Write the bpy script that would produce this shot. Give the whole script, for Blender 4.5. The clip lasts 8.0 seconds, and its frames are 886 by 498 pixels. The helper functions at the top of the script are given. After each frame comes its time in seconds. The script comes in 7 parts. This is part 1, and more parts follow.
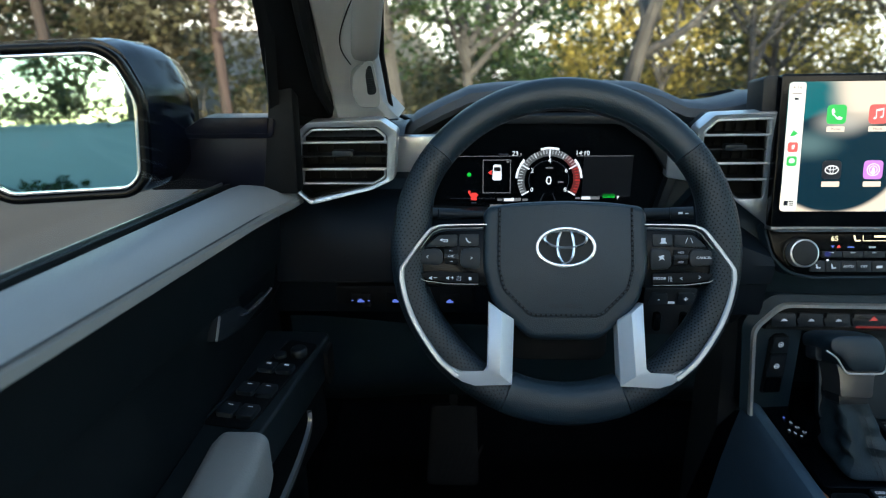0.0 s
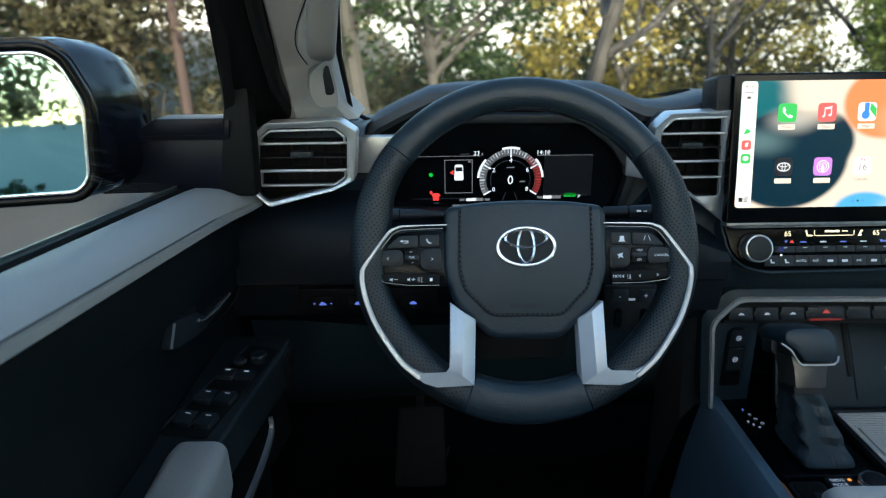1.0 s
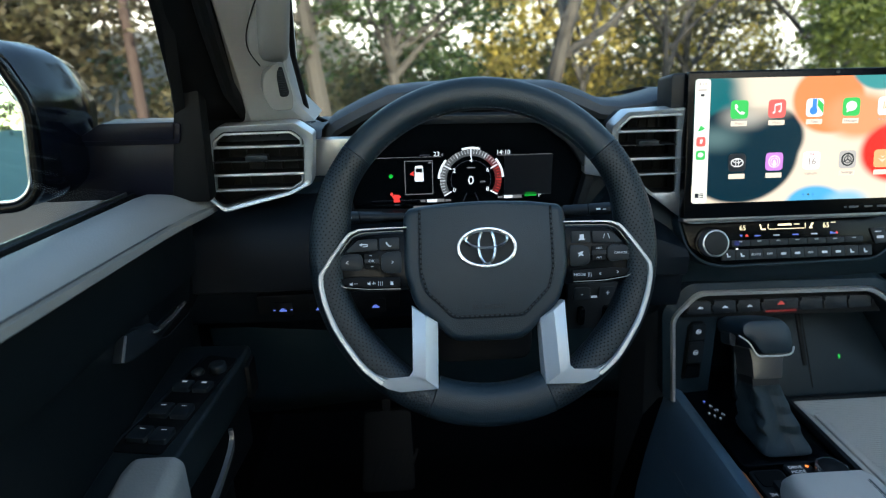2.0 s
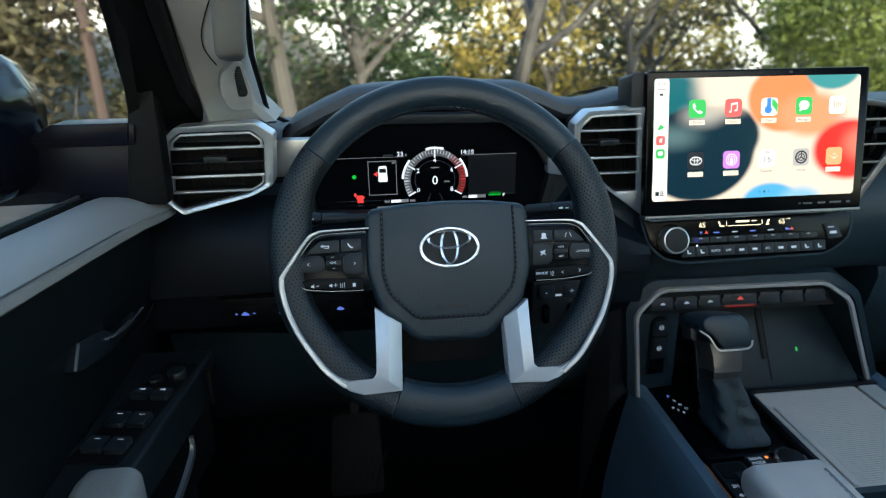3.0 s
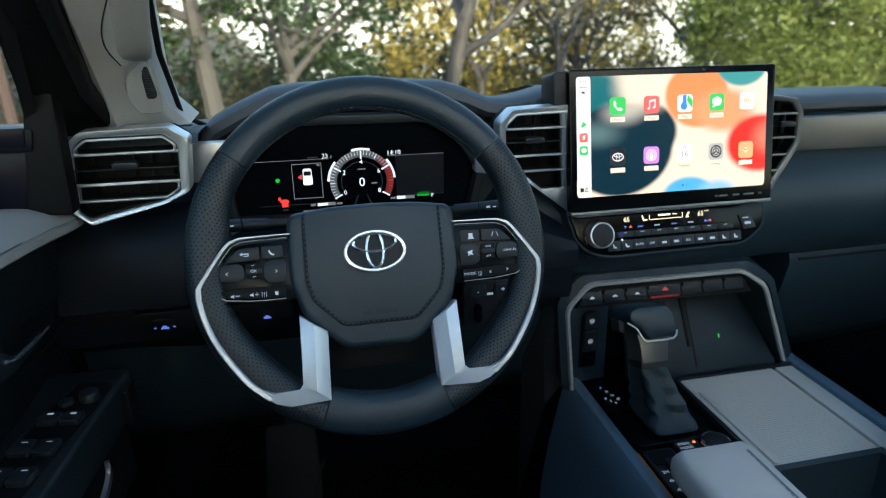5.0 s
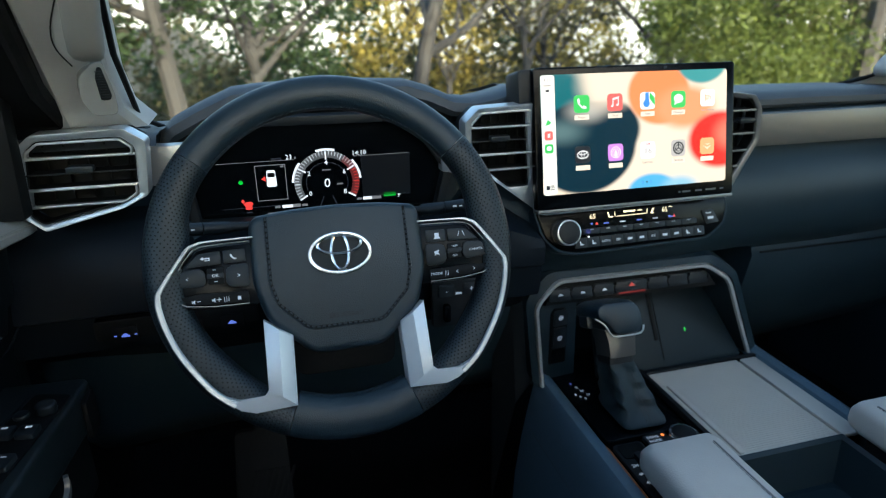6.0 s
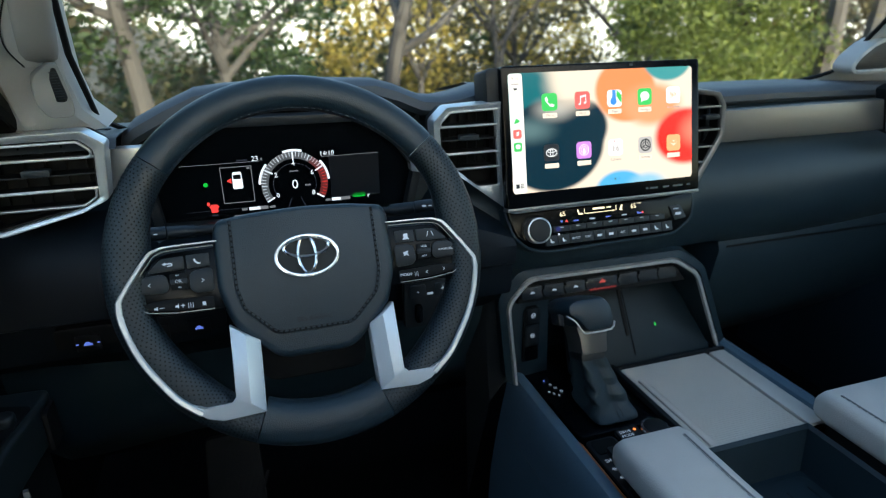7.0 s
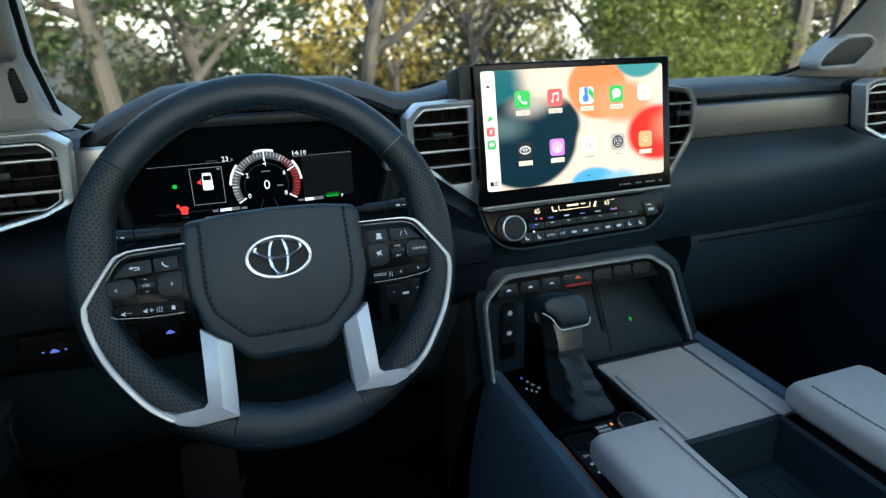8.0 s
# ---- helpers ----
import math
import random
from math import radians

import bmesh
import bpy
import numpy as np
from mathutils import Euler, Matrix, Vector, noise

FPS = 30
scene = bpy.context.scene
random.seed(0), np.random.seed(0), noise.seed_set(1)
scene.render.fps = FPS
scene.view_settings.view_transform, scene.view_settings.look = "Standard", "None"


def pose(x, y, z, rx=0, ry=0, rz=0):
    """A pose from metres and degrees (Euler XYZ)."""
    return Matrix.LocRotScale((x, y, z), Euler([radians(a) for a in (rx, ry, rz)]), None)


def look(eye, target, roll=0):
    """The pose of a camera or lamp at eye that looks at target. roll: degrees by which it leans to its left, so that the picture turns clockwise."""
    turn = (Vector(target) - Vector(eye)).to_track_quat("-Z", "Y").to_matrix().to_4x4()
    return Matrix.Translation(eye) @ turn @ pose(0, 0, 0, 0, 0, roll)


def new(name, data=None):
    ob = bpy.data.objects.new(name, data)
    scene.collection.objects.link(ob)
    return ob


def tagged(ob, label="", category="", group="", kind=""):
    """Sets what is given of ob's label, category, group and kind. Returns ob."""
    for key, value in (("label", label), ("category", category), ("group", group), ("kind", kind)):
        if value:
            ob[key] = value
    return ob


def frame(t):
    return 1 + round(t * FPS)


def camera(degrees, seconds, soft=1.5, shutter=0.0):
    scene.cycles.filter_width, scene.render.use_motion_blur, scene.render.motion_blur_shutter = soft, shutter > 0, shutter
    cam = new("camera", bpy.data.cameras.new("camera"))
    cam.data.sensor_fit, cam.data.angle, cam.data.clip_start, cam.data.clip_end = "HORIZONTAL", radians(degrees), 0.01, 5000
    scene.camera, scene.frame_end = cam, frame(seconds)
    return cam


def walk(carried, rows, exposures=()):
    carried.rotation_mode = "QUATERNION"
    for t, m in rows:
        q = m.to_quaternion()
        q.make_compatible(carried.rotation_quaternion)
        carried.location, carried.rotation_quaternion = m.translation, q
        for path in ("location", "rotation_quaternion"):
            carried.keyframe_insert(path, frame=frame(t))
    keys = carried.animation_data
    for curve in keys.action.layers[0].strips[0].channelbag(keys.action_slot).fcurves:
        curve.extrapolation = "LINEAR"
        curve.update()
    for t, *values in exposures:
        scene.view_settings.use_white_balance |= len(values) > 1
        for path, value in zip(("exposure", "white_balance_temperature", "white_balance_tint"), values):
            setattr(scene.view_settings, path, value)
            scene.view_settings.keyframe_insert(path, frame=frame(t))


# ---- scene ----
cam = camera(71.5, 8.0, soft=1.1)
cam.data.dof.use_dof, cam.data.dof.focus_distance, cam.data.dof.aperture_fstop = True, 0.72, 5.4
PATH = [
    (0, (-0.096, -0.072, 1.617), (-0.204, 1.797, 0.914), -1.0),
    (0.5, (-0.092, -0.07, 1.617), (-0.149, 1.801, 0.912), -0.9),
    (1, (-0.088, -0.067, 1.616), (-0.093, 1.805, 0.912), -0.8),
    (1.5, (-0.085, -0.064, 1.615), (-0.038, 1.807, 0.911), -0.8),
    (2.8, (-0.076, -0.054, 1.616), (0.112, 1.808, 0.91), -0.9),
    (3, (-0.074, -0.057, 1.614), (0.128, 1.803, 0.909), -0.7),
    (3.5, (-0.07, -0.055, 1.614), (0.182, 1.799, 0.908), -0.7),
    (4, (-0.067, -0.053, 1.613), (0.235, 1.794, 0.907), -0.7),
    (4.5, (-0.063, -0.05, 1.613), (0.287, 1.787, 0.906), -0.6),
    (6, (-0.053, -0.045, 1.612), (0.434, 1.76, 0.9), -0.6),
    (6.5, (-0.049, -0.043, 1.612), (0.478, 1.749, 0.898), -0.7),
    (7, (-0.046, -0.042, 1.612), (0.519, 1.738, 0.895), -0.7),
    (7.5, (-0.043, -0.041, 1.612), (0.556, 1.726, 0.892), -0.8),
    (8, (-0.041, -0.04, 1.611), (0.591, 1.715, 0.889), -0.8),
]
walk(cam, [(t, look(eye, target, roll)) for t, eye, target, roll in PATH], exposures=((0.0, 2.05, 6150, 6), (8.0, 2.05, 6150, 6)))

# ---- daylight ----
world = bpy.data.worlds.new("world")
scene.world = world
world.use_nodes = True
wn = world.node_tree.nodes
sky = wn.new("ShaderNodeTexSky")
sky.sky_type, sky.sun_disc = "NISHITA", False
SUN_EL, SUN_AZ = radians(14), radians(170)
sky.sun_elevation, sky.sun_rotation = SUN_EL, SUN_AZ
world.node_tree.links.new(sky.outputs[0], wn["Background"].inputs[0])
wn["Background"].inputs[1].default_value = 0.15
sun = new("sun", bpy.data.lights.new("sun", "SUN"))
sun.data.energy, sun.data.angle, sun.data.color = 2.4, radians(0.6), (1.0, 0.9, 0.72)
sun_dir = Vector((math.sin(SUN_AZ) * math.cos(SUN_EL), math.cos(SUN_AZ) * math.cos(SUN_EL), math.sin(SUN_EL)))
sun.matrix_world = look(sun_dir * 30, (0, 0, 0))


# ---- materials ----
LIT = 0.34  # brightness of displays and lit symbols

def mat(name, color, rough=0.5, metal=0.0, bump=0.0, scale=200.0, vary=0.15, emit=None, coat=0.0, spec=0.5, kind="noise", stretch=(1, 1, 1)):
    """A node material: base colour with two scales of variation, roughness wear and fine relief."""
    m = bpy.data.materials.new(name)
    m.use_nodes = True
    n, ln = m.node_tree.nodes, m.node_tree.links
    b = n["Principled BSDF"]
    b.inputs["Roughness"].default_value, b.inputs["Metallic"].default_value = rough, metal
    b.inputs["Coat Weight"].default_value = coat
    b.inputs["Specular IOR Level"].default_value = spec
    b.inputs["Coat Roughness"].default_value = 0.05
    tc = n.new("ShaderNodeTexCoord")
    mp = n.new("ShaderNodeMapping")
    mp.inputs["Scale"].default_value = stretch
    ln.new(tc.outputs["Object"], mp.inputs[0])
    big = n.new("ShaderNodeTexNoise")
    big.inputs["Scale"].default_value, big.inputs["Detail"].default_value = scale / 14, 4
    ln.new(mp.outputs[0], big.inputs["Vector"])
    mix = n.new("ShaderNodeMix")
    mix.data_type = "RGBA"
    c = Vector(color[:3])
    mix.inputs[6].default_value = (*(c * (1 - vary)), 1)
    mix.inputs[7].default_value = (*(c * (1 + vary)), 1)
    ln.new(big.outputs["Fac"], mix.inputs[0])
    ln.new(mix.outputs[2], b.inputs["Base Color"])
    rr = n.new("ShaderNodeMapRange")
    rr.inputs["To Min"].default_value, rr.inputs["To Max"].default_value = max(0.0, rough * 0.85), min(1.0, rough * 1.15)
    ln.new(big.outputs["Fac"], rr.inputs[0])
    ln.new(rr.outputs[0], b.inputs["Roughness"])
    if bump:
        if kind == "noise":
            f = n.new("ShaderNodeTexNoise")
            f.inputs["Scale"].default_value, f.inputs["Detail"].default_value = scale * 4, 3
            out = f.outputs["Fac"]
        else:
            f = n.new("ShaderNodeTexVoronoi")
            f.inputs["Scale"].default_value = scale
            if kind == "holes":
                f.inputs["Randomness"].default_value = 0.0
                r = n.new("ShaderNodeMapRange")
                r.inputs["From Min"].default_value, r.inputs["From Max"].default_value = 0.17, 0.30
                ln.new(f.outputs["Distance"], r.inputs[0])
                out = r.outputs[0]
                pit = n.new("ShaderNodeMix")
                pit.data_type = "RGBA"
                pit.inputs[6].default_value = (*(c * 0.25), 1)
                ln.new(mix.outputs[2], pit.inputs[7])
                ln.new(out, pit.inputs[0])
                ln.new(pit.outputs[2], b.inputs["Base Color"])
            else:
                out = f.outputs["Distance"]
        ln.new(mp.outputs[0], f.inputs["Vector"])
        bp = n.new("ShaderNodeBump")
        bp.inputs["Strength"].default_value, bp.inputs["Distance"].default_value = bump, 0.0006
        ln.new(out, bp.inputs["Height"])
        ln.new(bp.outputs[0], b.inputs["Normal"])
    if emit:
        b.inputs["Emission Color"].default_value = (*emit[:3], 1)
        b.inputs["Emission Strength"].default_value = emit[3] * LIT
    return m


LEATHER = mat("black_leather", (0.0108, 0.0225, 0.0320), 0.38, bump=0.32, scale=900, kind="cells")
PERF = mat("perforated_leather", (0.0080, 0.0160, 0.0225), 0.44, bump=0.45, scale=420, kind="cells")
SOFT = mat("soft_dash_vinyl", (0.014, 0.027, 0.036), 0.47, bump=0.25, scale=300, spec=0.3)
TOP = mat("dash_top_vinyl", (0.040, 0.048, 0.058), 0.55, bump=0.3, scale=300)
PLASTIC = mat("black_plastic", (0.009, 0.011, 0.013), 0.5, bump=0.2, scale=300, spec=0.35)
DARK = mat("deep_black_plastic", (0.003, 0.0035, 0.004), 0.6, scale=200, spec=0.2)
GLOSS = mat("piano_black", (0.0022, 0.003, 0.004), 0.20, scale=60, spec=0.12)
KEYM = mat("button_plastic", (0.012, 0.0165, 0.0205), 0.45, bump=0.1, scale=300, spec=0.35)
SILVER = mat("satin_silver", (0.52, 0.54, 0.56), 0.32, metal=0.75, bump=0.05, scale=500, vary=0.05)
DKSILVER = mat("dark_satin_silver", (0.21, 0.208, 0.205), 0.36, metal=0.6, bump=0.05, scale=500, vary=0.06)
CHROME = mat("chrome", (0.74, 0.76, 0.79), 0.13, metal=0.9, scale=200, vary=0.03)
GREY = mat("grey_leatherette", (0.30, 0.288, 0.27), 0.55, bump=0.3, scale=420, kind="cells", vary=0.07)
GREYLID = mat("ribbed_grey_lid", (0.50, 0.47, 0.43), 0.55, bump=0.3, scale=300, vary=0.06)
PILLAR = mat("pillar_fabric", (0.44, 0.44, 0.43), 0.85, bump=0.5, scale=500, vary=0.06)
PILLARD = mat("grey_pillar_handle", (0.25, 0.246, 0.238), 0.7, bump=0.3, scale=400, vary=0.08)
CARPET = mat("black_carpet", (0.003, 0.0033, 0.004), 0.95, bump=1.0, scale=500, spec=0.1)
RUBBER = mat("rubber", (0.004, 0.0045, 0.005), 0.7, bump=0.4, scale=300, spec=0.25)
PAINT = mat("black_car_paint", (0.004, 0.005, 0.010), 0.10, scale=30, spec=0.35)
LEDGE = mat("door_ledge_plastic", (0.0105, 0.0160, 0.0185), 0.42, bump=0.2, scale=300, spec=0.4)
NAVYP = mat("dark_mirror_arm", (0.004, 0.0045, 0.010), 0.34, bump=0.1, scale=200, spec=0.16)
DOORP = mat("door_panel_vinyl", (0.0040, 0.0066, 0.0078), 0.46, bump=0.25, scale=300, spec=0.28)
CHAMP = mat("champagne_metal", (0.165, 0.160, 0.148), 0.42, metal=0.5, bump=0.1, scale=400, vary=0.08, stretch=(0.1, 1, 1))
BOLSTER = mat("navy_leather", (0.080, 0.128, 0.170), 0.42, bump=0.35, scale=420, kind="cells")
# Dash vinyl darkened for the knee panel: shade put into the colour
KNEE_SHADED = mat("shaded_knee_vinyl", (0.0032, 0.0064, 0.0105), 0.55, bump=0.25, scale=300, spec=0.2)
ARMG = mat("pale_grey_leatherette", (0.55, 0.53, 0.50), 0.55, bump=0.3, scale=420, kind="cells", vary=0.07)
ARCHM = mat("arch_satin", (0.50, 0.495, 0.485), 0.36, metal=0.4, bump=0.05, scale=500, vary=0.05)
SPOKEM = mat("bright_satin_silver", (0.78, 0.80, 0.83), 0.36, metal=0.35, bump=0.05, scale=500, vary=0.04)
BOOTM = mat("matt_boot_leather", (0.030, 0.046, 0.056), 0.52, bump=0.5, scale=420, kind="cells", spec=0.3)
GUNMETAL = mat("gunmetal_satin", (0.115, 0.113, 0.110), 0.34, metal=0.6, bump=0.05, scale=500, vary=0.06)
# SOFT at half its colour: the recess's shade is in the base colour
RECESS_SHADED = mat("shaded_recess_vinyl", (0.0068, 0.0150, 0.0195), 0.45, bump=0.25, scale=300, spec=0.3)
STITCH = mat("dark_thread", (0.032, 0.040, 0.047), 0.8, bump=0.3, scale=600)
STITCHG = mat("grey_thread", (0.10, 0.10, 0.105), 0.8, bump=0.3, scale=600)
ICON = mat("printed_white", (0.60, 0.63, 0.68), 0.5, scale=300, emit=(0.75, 0.85, 1.0, 0.16))
ORANGE = mat("orange_edge", (0.35, 0.10, 0.03), 0.4, scale=100)


def glow(name, color, strength):
    m = bpy.data.materials.new(name)
    m.use_nodes = True
    n = m.node_tree.nodes
    b = n["Principled BSDF"]
    b.inputs["Base Color"].default_value = (0.01, 0.01, 0.01, 1)
    b.inputs["Roughness"].default_value = 0.3
    b.inputs["Emission Color"].default_value = (*color, 1)
    b.inputs["Emission Strength"].default_value = strength * LIT
    return m


G_WHITE = glow("display_white", (0.9, 0.95, 1.0), 0.9)
G_GREY = glow("display_grey", (0.6, 0.62, 0.66), 0.22)
G_DIM = glow("display_dim", (0.3, 0.34, 0.5), 0.05)
G_RED = glow("display_red", (1.0, 0.06, 0.05), 0.75)
G_GREEN = glow("display_green", (0.03, 0.75, 0.06), 0.55)
G_BLUE = glow("button_blue", (0.18, 0.28, 1.0), 0.5)
G_AMBER = glow("display_amber", (1.0, 0.82, 0.50), 1.3)
G_ORANGE = glow("lamp_orange", (1.0, 0.25, 0.05), 1.2)


def glass(name, tint, gloss=0.0):
    """A thin pane: clear through, with a slight gloss on each face."""
    m = bpy.data.materials.new(name)
    m.use_nodes = True
    n, ln = m.node_tree.nodes, m.node_tree.links
    n.remove(n["Principled BSDF"])
    tr, gl, mx = n.new("ShaderNodeBsdfTransparent"), n.new("ShaderNodeBsdfGlossy"), n.new("ShaderNodeMixShader")
    tr.inputs[0].default_value = (*tint, 1)
    gl.inputs["Roughness"].default_value = 0.01
    mx.inputs[0].default_value = 0.03
    ln.new(tr.outputs[0], mx.inputs[1])
    ln.new(gl.outputs[0], mx.inputs[2])
    ln.new(mx.outputs[0], n["Material Output"].inputs[0])
    return m


PANE = glass("window_glass", (0.93, 0.96, 0.95))


# ---- mesh tools ----
def obj(name, bm, material, parent=None, smooth=True, label=""):
    me = bpy.data.meshes.new(name)
    bmesh.ops.recalc_face_normals(bm, faces=bm.faces[:])
    bm.to_mesh(me)
    bm.free()
    me.materials.append(material)
    if smooth:
        me.shade_smooth()
        me.set_sharp_from_angle(angle=radians(38))
    ob = new(name, me)
    if parent is not None:
        ob.parent = parent
    return tagged(ob, label)


def part(name, bm, material, parent, label="", smooth=True):
    return obj(name, bm, material, parent, smooth, label)


def thing(name, label, category, group="", kind=""):
    return tagged(new(name), label, category, group, kind)


def frame_of(o, u, v):
    """A placing matrix with its origin, right and up; its third axis looks out of the face."""
    u, v = Vector(u).normalized(), Vector(v).normalized()
    n = u.cross(v).normalized()
    v = n.cross(u)
    return Matrix(((u.x, v.x, n.x, o[0]), (u.y, v.y, n.y, o[1]), (u.z, v.z, n.z, o[2]), (0, 0, 0, 1)))


FRONT = frame_of((0, 0, 0), (1, 0, 0), (0, 0, 1))


def front(y):
    return frame_of((0, y, 0), (1, 0, 0), (0, 0, 1))


def prism(poly, m, depth, bevel=0.0, seg=2, back=0.0, bm=None, crown=0.0):
    """A plate: its outline in the face's plane, its front at 0, its back at -depth; rounded edges."""
    own = bm is None
    bm = bm or bmesh.new()
    t = bmesh.new()
    a = [t.verts.new((x, y, back)) for x, y in poly]
    f = t.faces.new(a)
    if f.normal.z < 0 or sum((poly[i - 1][0] * p[1] - p[0] * poly[i - 1][1]) for i, p in enumerate(poly)) < 0:
        f.normal_flip()
    r = bmesh.ops.extrude_face_region(t, geom=[f])
    bmesh.ops.translate(t, verts=[v for v in r["geom"] if isinstance(v, bmesh.types.BMVert)], vec=(0, 0, -depth))
    if bevel:
        es = [e for e in t.edges if len(e.link_faces) == 2 and e.calc_face_angle(0) > 0.35]
        bmesh.ops.bevel(t, geom=es, offset=bevel, segments=seg, profile=0.5, affect="EDGES", clamp_overlap=True)
    bmesh.ops.transform(t, matrix=m, verts=t.verts[:])
    me = bpy.data.meshes.new("tmp")
    t.to_mesh(me)
    t.free()
    bm.from_mesh(me)
    bpy.data.meshes.remove(me)
    return bm


def rect(x0, y0, x1, y1, r=0.0, n=3):
    if not r:
        return [(x0, y0), (x1, y0), (x1, y1), (x0, y1)]
    out = []
    for cx, cy, a0 in ((x1 - r, y0 + r, -90), (x1 - r, y1 - r, 0), (x0 + r, y1 - r, 90), (x0 + r, y0 + r, 180)):
        for i in range(n + 1):
            a = radians(a0 + 90 * i / n)
            out.append((cx + r * math.cos(a), cy + r * math.sin(a)))
    return out


def ellipse(cx, cy, rx, ry, n=24, a0=0, a1=360):
    full = a1 - a0 >= 360
    return [(cx + rx * math.cos(radians(a0 + (a1 - a0) * i / (n if full else n - 1))), cy + ry * math.sin(radians(a0 + (a1 - a0) * i / (n if full else n - 1)))) for i in range(n)]


def rounded(poly, r, n=3):
    """The outline with its corners rounded."""
    out, k = [], len(poly)
    for i in range(k):
        p, a, b = Vector(poly[i]), Vector(poly[i - 1]), Vector(poly[(i + 1) % k])
        d1, d2 = (a - p), (b - p)
        q = min(r, d1.length * 0.45, d2.length * 0.45)
        s, e = p + d1.normalized() * q, p + d2.normalized() * q
        for j in range(n + 1):
            t = j / n
            out.append(tuple(s * (1 - t) ** 2 + p * 2 * t * (1 - t) + e * t * t))
    return out


def inset(poly, d):
    """The outline moved inwards by d."""
    k = len(poly)
    s = sum(poly[i - 1][0] * poly[i][1] - poly[i][0] * poly[i - 1][1] for i in range(k))
    out = []
    for i in range(k):
        p, a, b = Vector(poly[i]), Vector(poly[i - 1]), Vector(poly[(i + 1) % k])
        d1, d2 = (p - a).normalized(), (b - p).normalized()
        n1, n2 = Vector((-d1.y, d1.x)), Vector((-d2.y, d2.x))
        m = (n1 + n2)
        m = m / max(0.35, m.length_squared / 2) if m.length else n1
        out.append(tuple(p + m * (d if s > 0 else -d)))
    return out


def ring(outer, inner, m, depth, bevel=0.0, bm=None, lift=0.0):
    """A frame between two outlines of the same count."""
    bm = bm or bmesh.new()
    t = bmesh.new()
    k = len(outer)
    rows = [[t.verts.new((x, y, z)) for x, y in pl] for pl, z in ((outer, -depth), (outer, 0), (inner, lift), (inner, -depth))]
    for r in range(4):
        for i in range(k):
            j = (i + 1) % k
            t.faces.new((rows[r][i], rows[r][j], rows[(r + 1) % 4][j], rows[(r + 1) % 4][i]))
    if bevel:
        es = [e for i in (1, 2) for v in rows[i] for e in v.link_edges if all(w in rows[i] for w in e.verts)]
        bmesh.ops.bevel(t, geom=list(set(es)), offset=bevel, segments=2, profile=0.5, affect="EDGES", clamp_overlap=True)
    bmesh.ops.recalc_face_normals(t, faces=t.faces[:])
    bmesh.ops.transform(t, matrix=m, verts=t.verts[:])
    me = bpy.data.meshes.new("tmp")
    t.to_mesh(me)
    t.free()
    bm.from_mesh(me)
    bpy.data.meshes.remove(me)
    return bm


def loft(rows, closed=False, caps=False, bm=None):
    """A skin over rows of points; closed: each row is a loop."""
    bm = bm or bmesh.new()
    vs = [[bm.verts.new(p) for p in r] for r in rows]
    k = len(rows[0])
    for a, b in zip(vs, vs[1:]):
        for i in range(k if closed else k - 1):
            j = (i + 1) % k
            bm.faces.new((a[i], a[j], b[j], b[i]))
    if caps and closed:
        bm.faces.new(vs[0])
        bm.faces.new(vs[-1])
    return bm


def sweep(path, profile, closed=False, up=(0, 0, 1), bm=None, caps=True):
    """A profile (side, up) carried along a path."""
    pts = [Vector(p) for p in path]
    rows, k, up = [], len(pts), Vector(up)
    for i, p in enumerate(pts):
        a = pts[i - 1] if (i or closed) else p
        b = pts[(i + 1) % k] if (i < k - 1 or closed) else p
        d = (b - a).normalized()
        s = d.cross(up).normalized()
        w = s.cross(d)
        prof = profile(i / max(1, k - 1)) if callable(profile) else profile
        rows.append([p + s * x + w * y for x, y in prof])
    if closed:
        rows.append(rows[0])
        bm = loft(rows, True, False, bm)
        bmesh.ops.remove_doubles(bm, verts=bm.verts[:], dist=1e-6)
        return bm
    return loft(rows, True, caps, bm)


def smooth_path(pts, n=6):
    """A gliding curve through the points."""
    p = [Vector(q) for q in pts]
    out = []
    for i in range(len(p) - 1):
        a, b, c, d = p[max(0, i - 1)], p[i], p[i + 1], p[min(len(p) - 1, i + 2)]
        for j in range(n):
            t = j / n
            out.append(0.5 * ((2 * b) + (c - a) * t + (2 * a - 5 * b + 4 * c - d) * t * t + (3 * b - a - 3 * c + d) * t ** 3))
    return out + [p[-1]]


def box(x0, y0, z0, x1, y1, z1, bevel=0.0, seg=2, bm=None):
    return prism(rect(x0, z0, x1, z1), front(y0), y1 - y0, bevel, seg, bm=bm)


def writing(name, text, size, m, material, parent, align="CENTER", depth=0.0002):
    """Raised lettering in the built-in font, its middle at the matrix's origin."""
    cu = bpy.data.curves.new("tmp", "FONT")
    cu.body, cu.size, cu.align_x, cu.align_y, cu.extrude, cu.resolution_u = text, size, align, "CENTER", depth, 2
    t = bpy.data.objects.new("tmp", cu)
    scene.collection.objects.link(t)
    me = bpy.data.meshes.new_from_object(t.evaluated_get(bpy.context.evaluated_depsgraph_get()))
    bpy.data.objects.remove(t)
    bpy.data.curves.remove(cu)
    me.transform(m)
    me.name = name
    me.materials.clear()
    me.materials.append(material)
    ob = new(name, me)
    ob.parent = parent
    return ob


def at(m, x, y, z=0.0):
    return m @ Matrix.Translation((x, y, z))


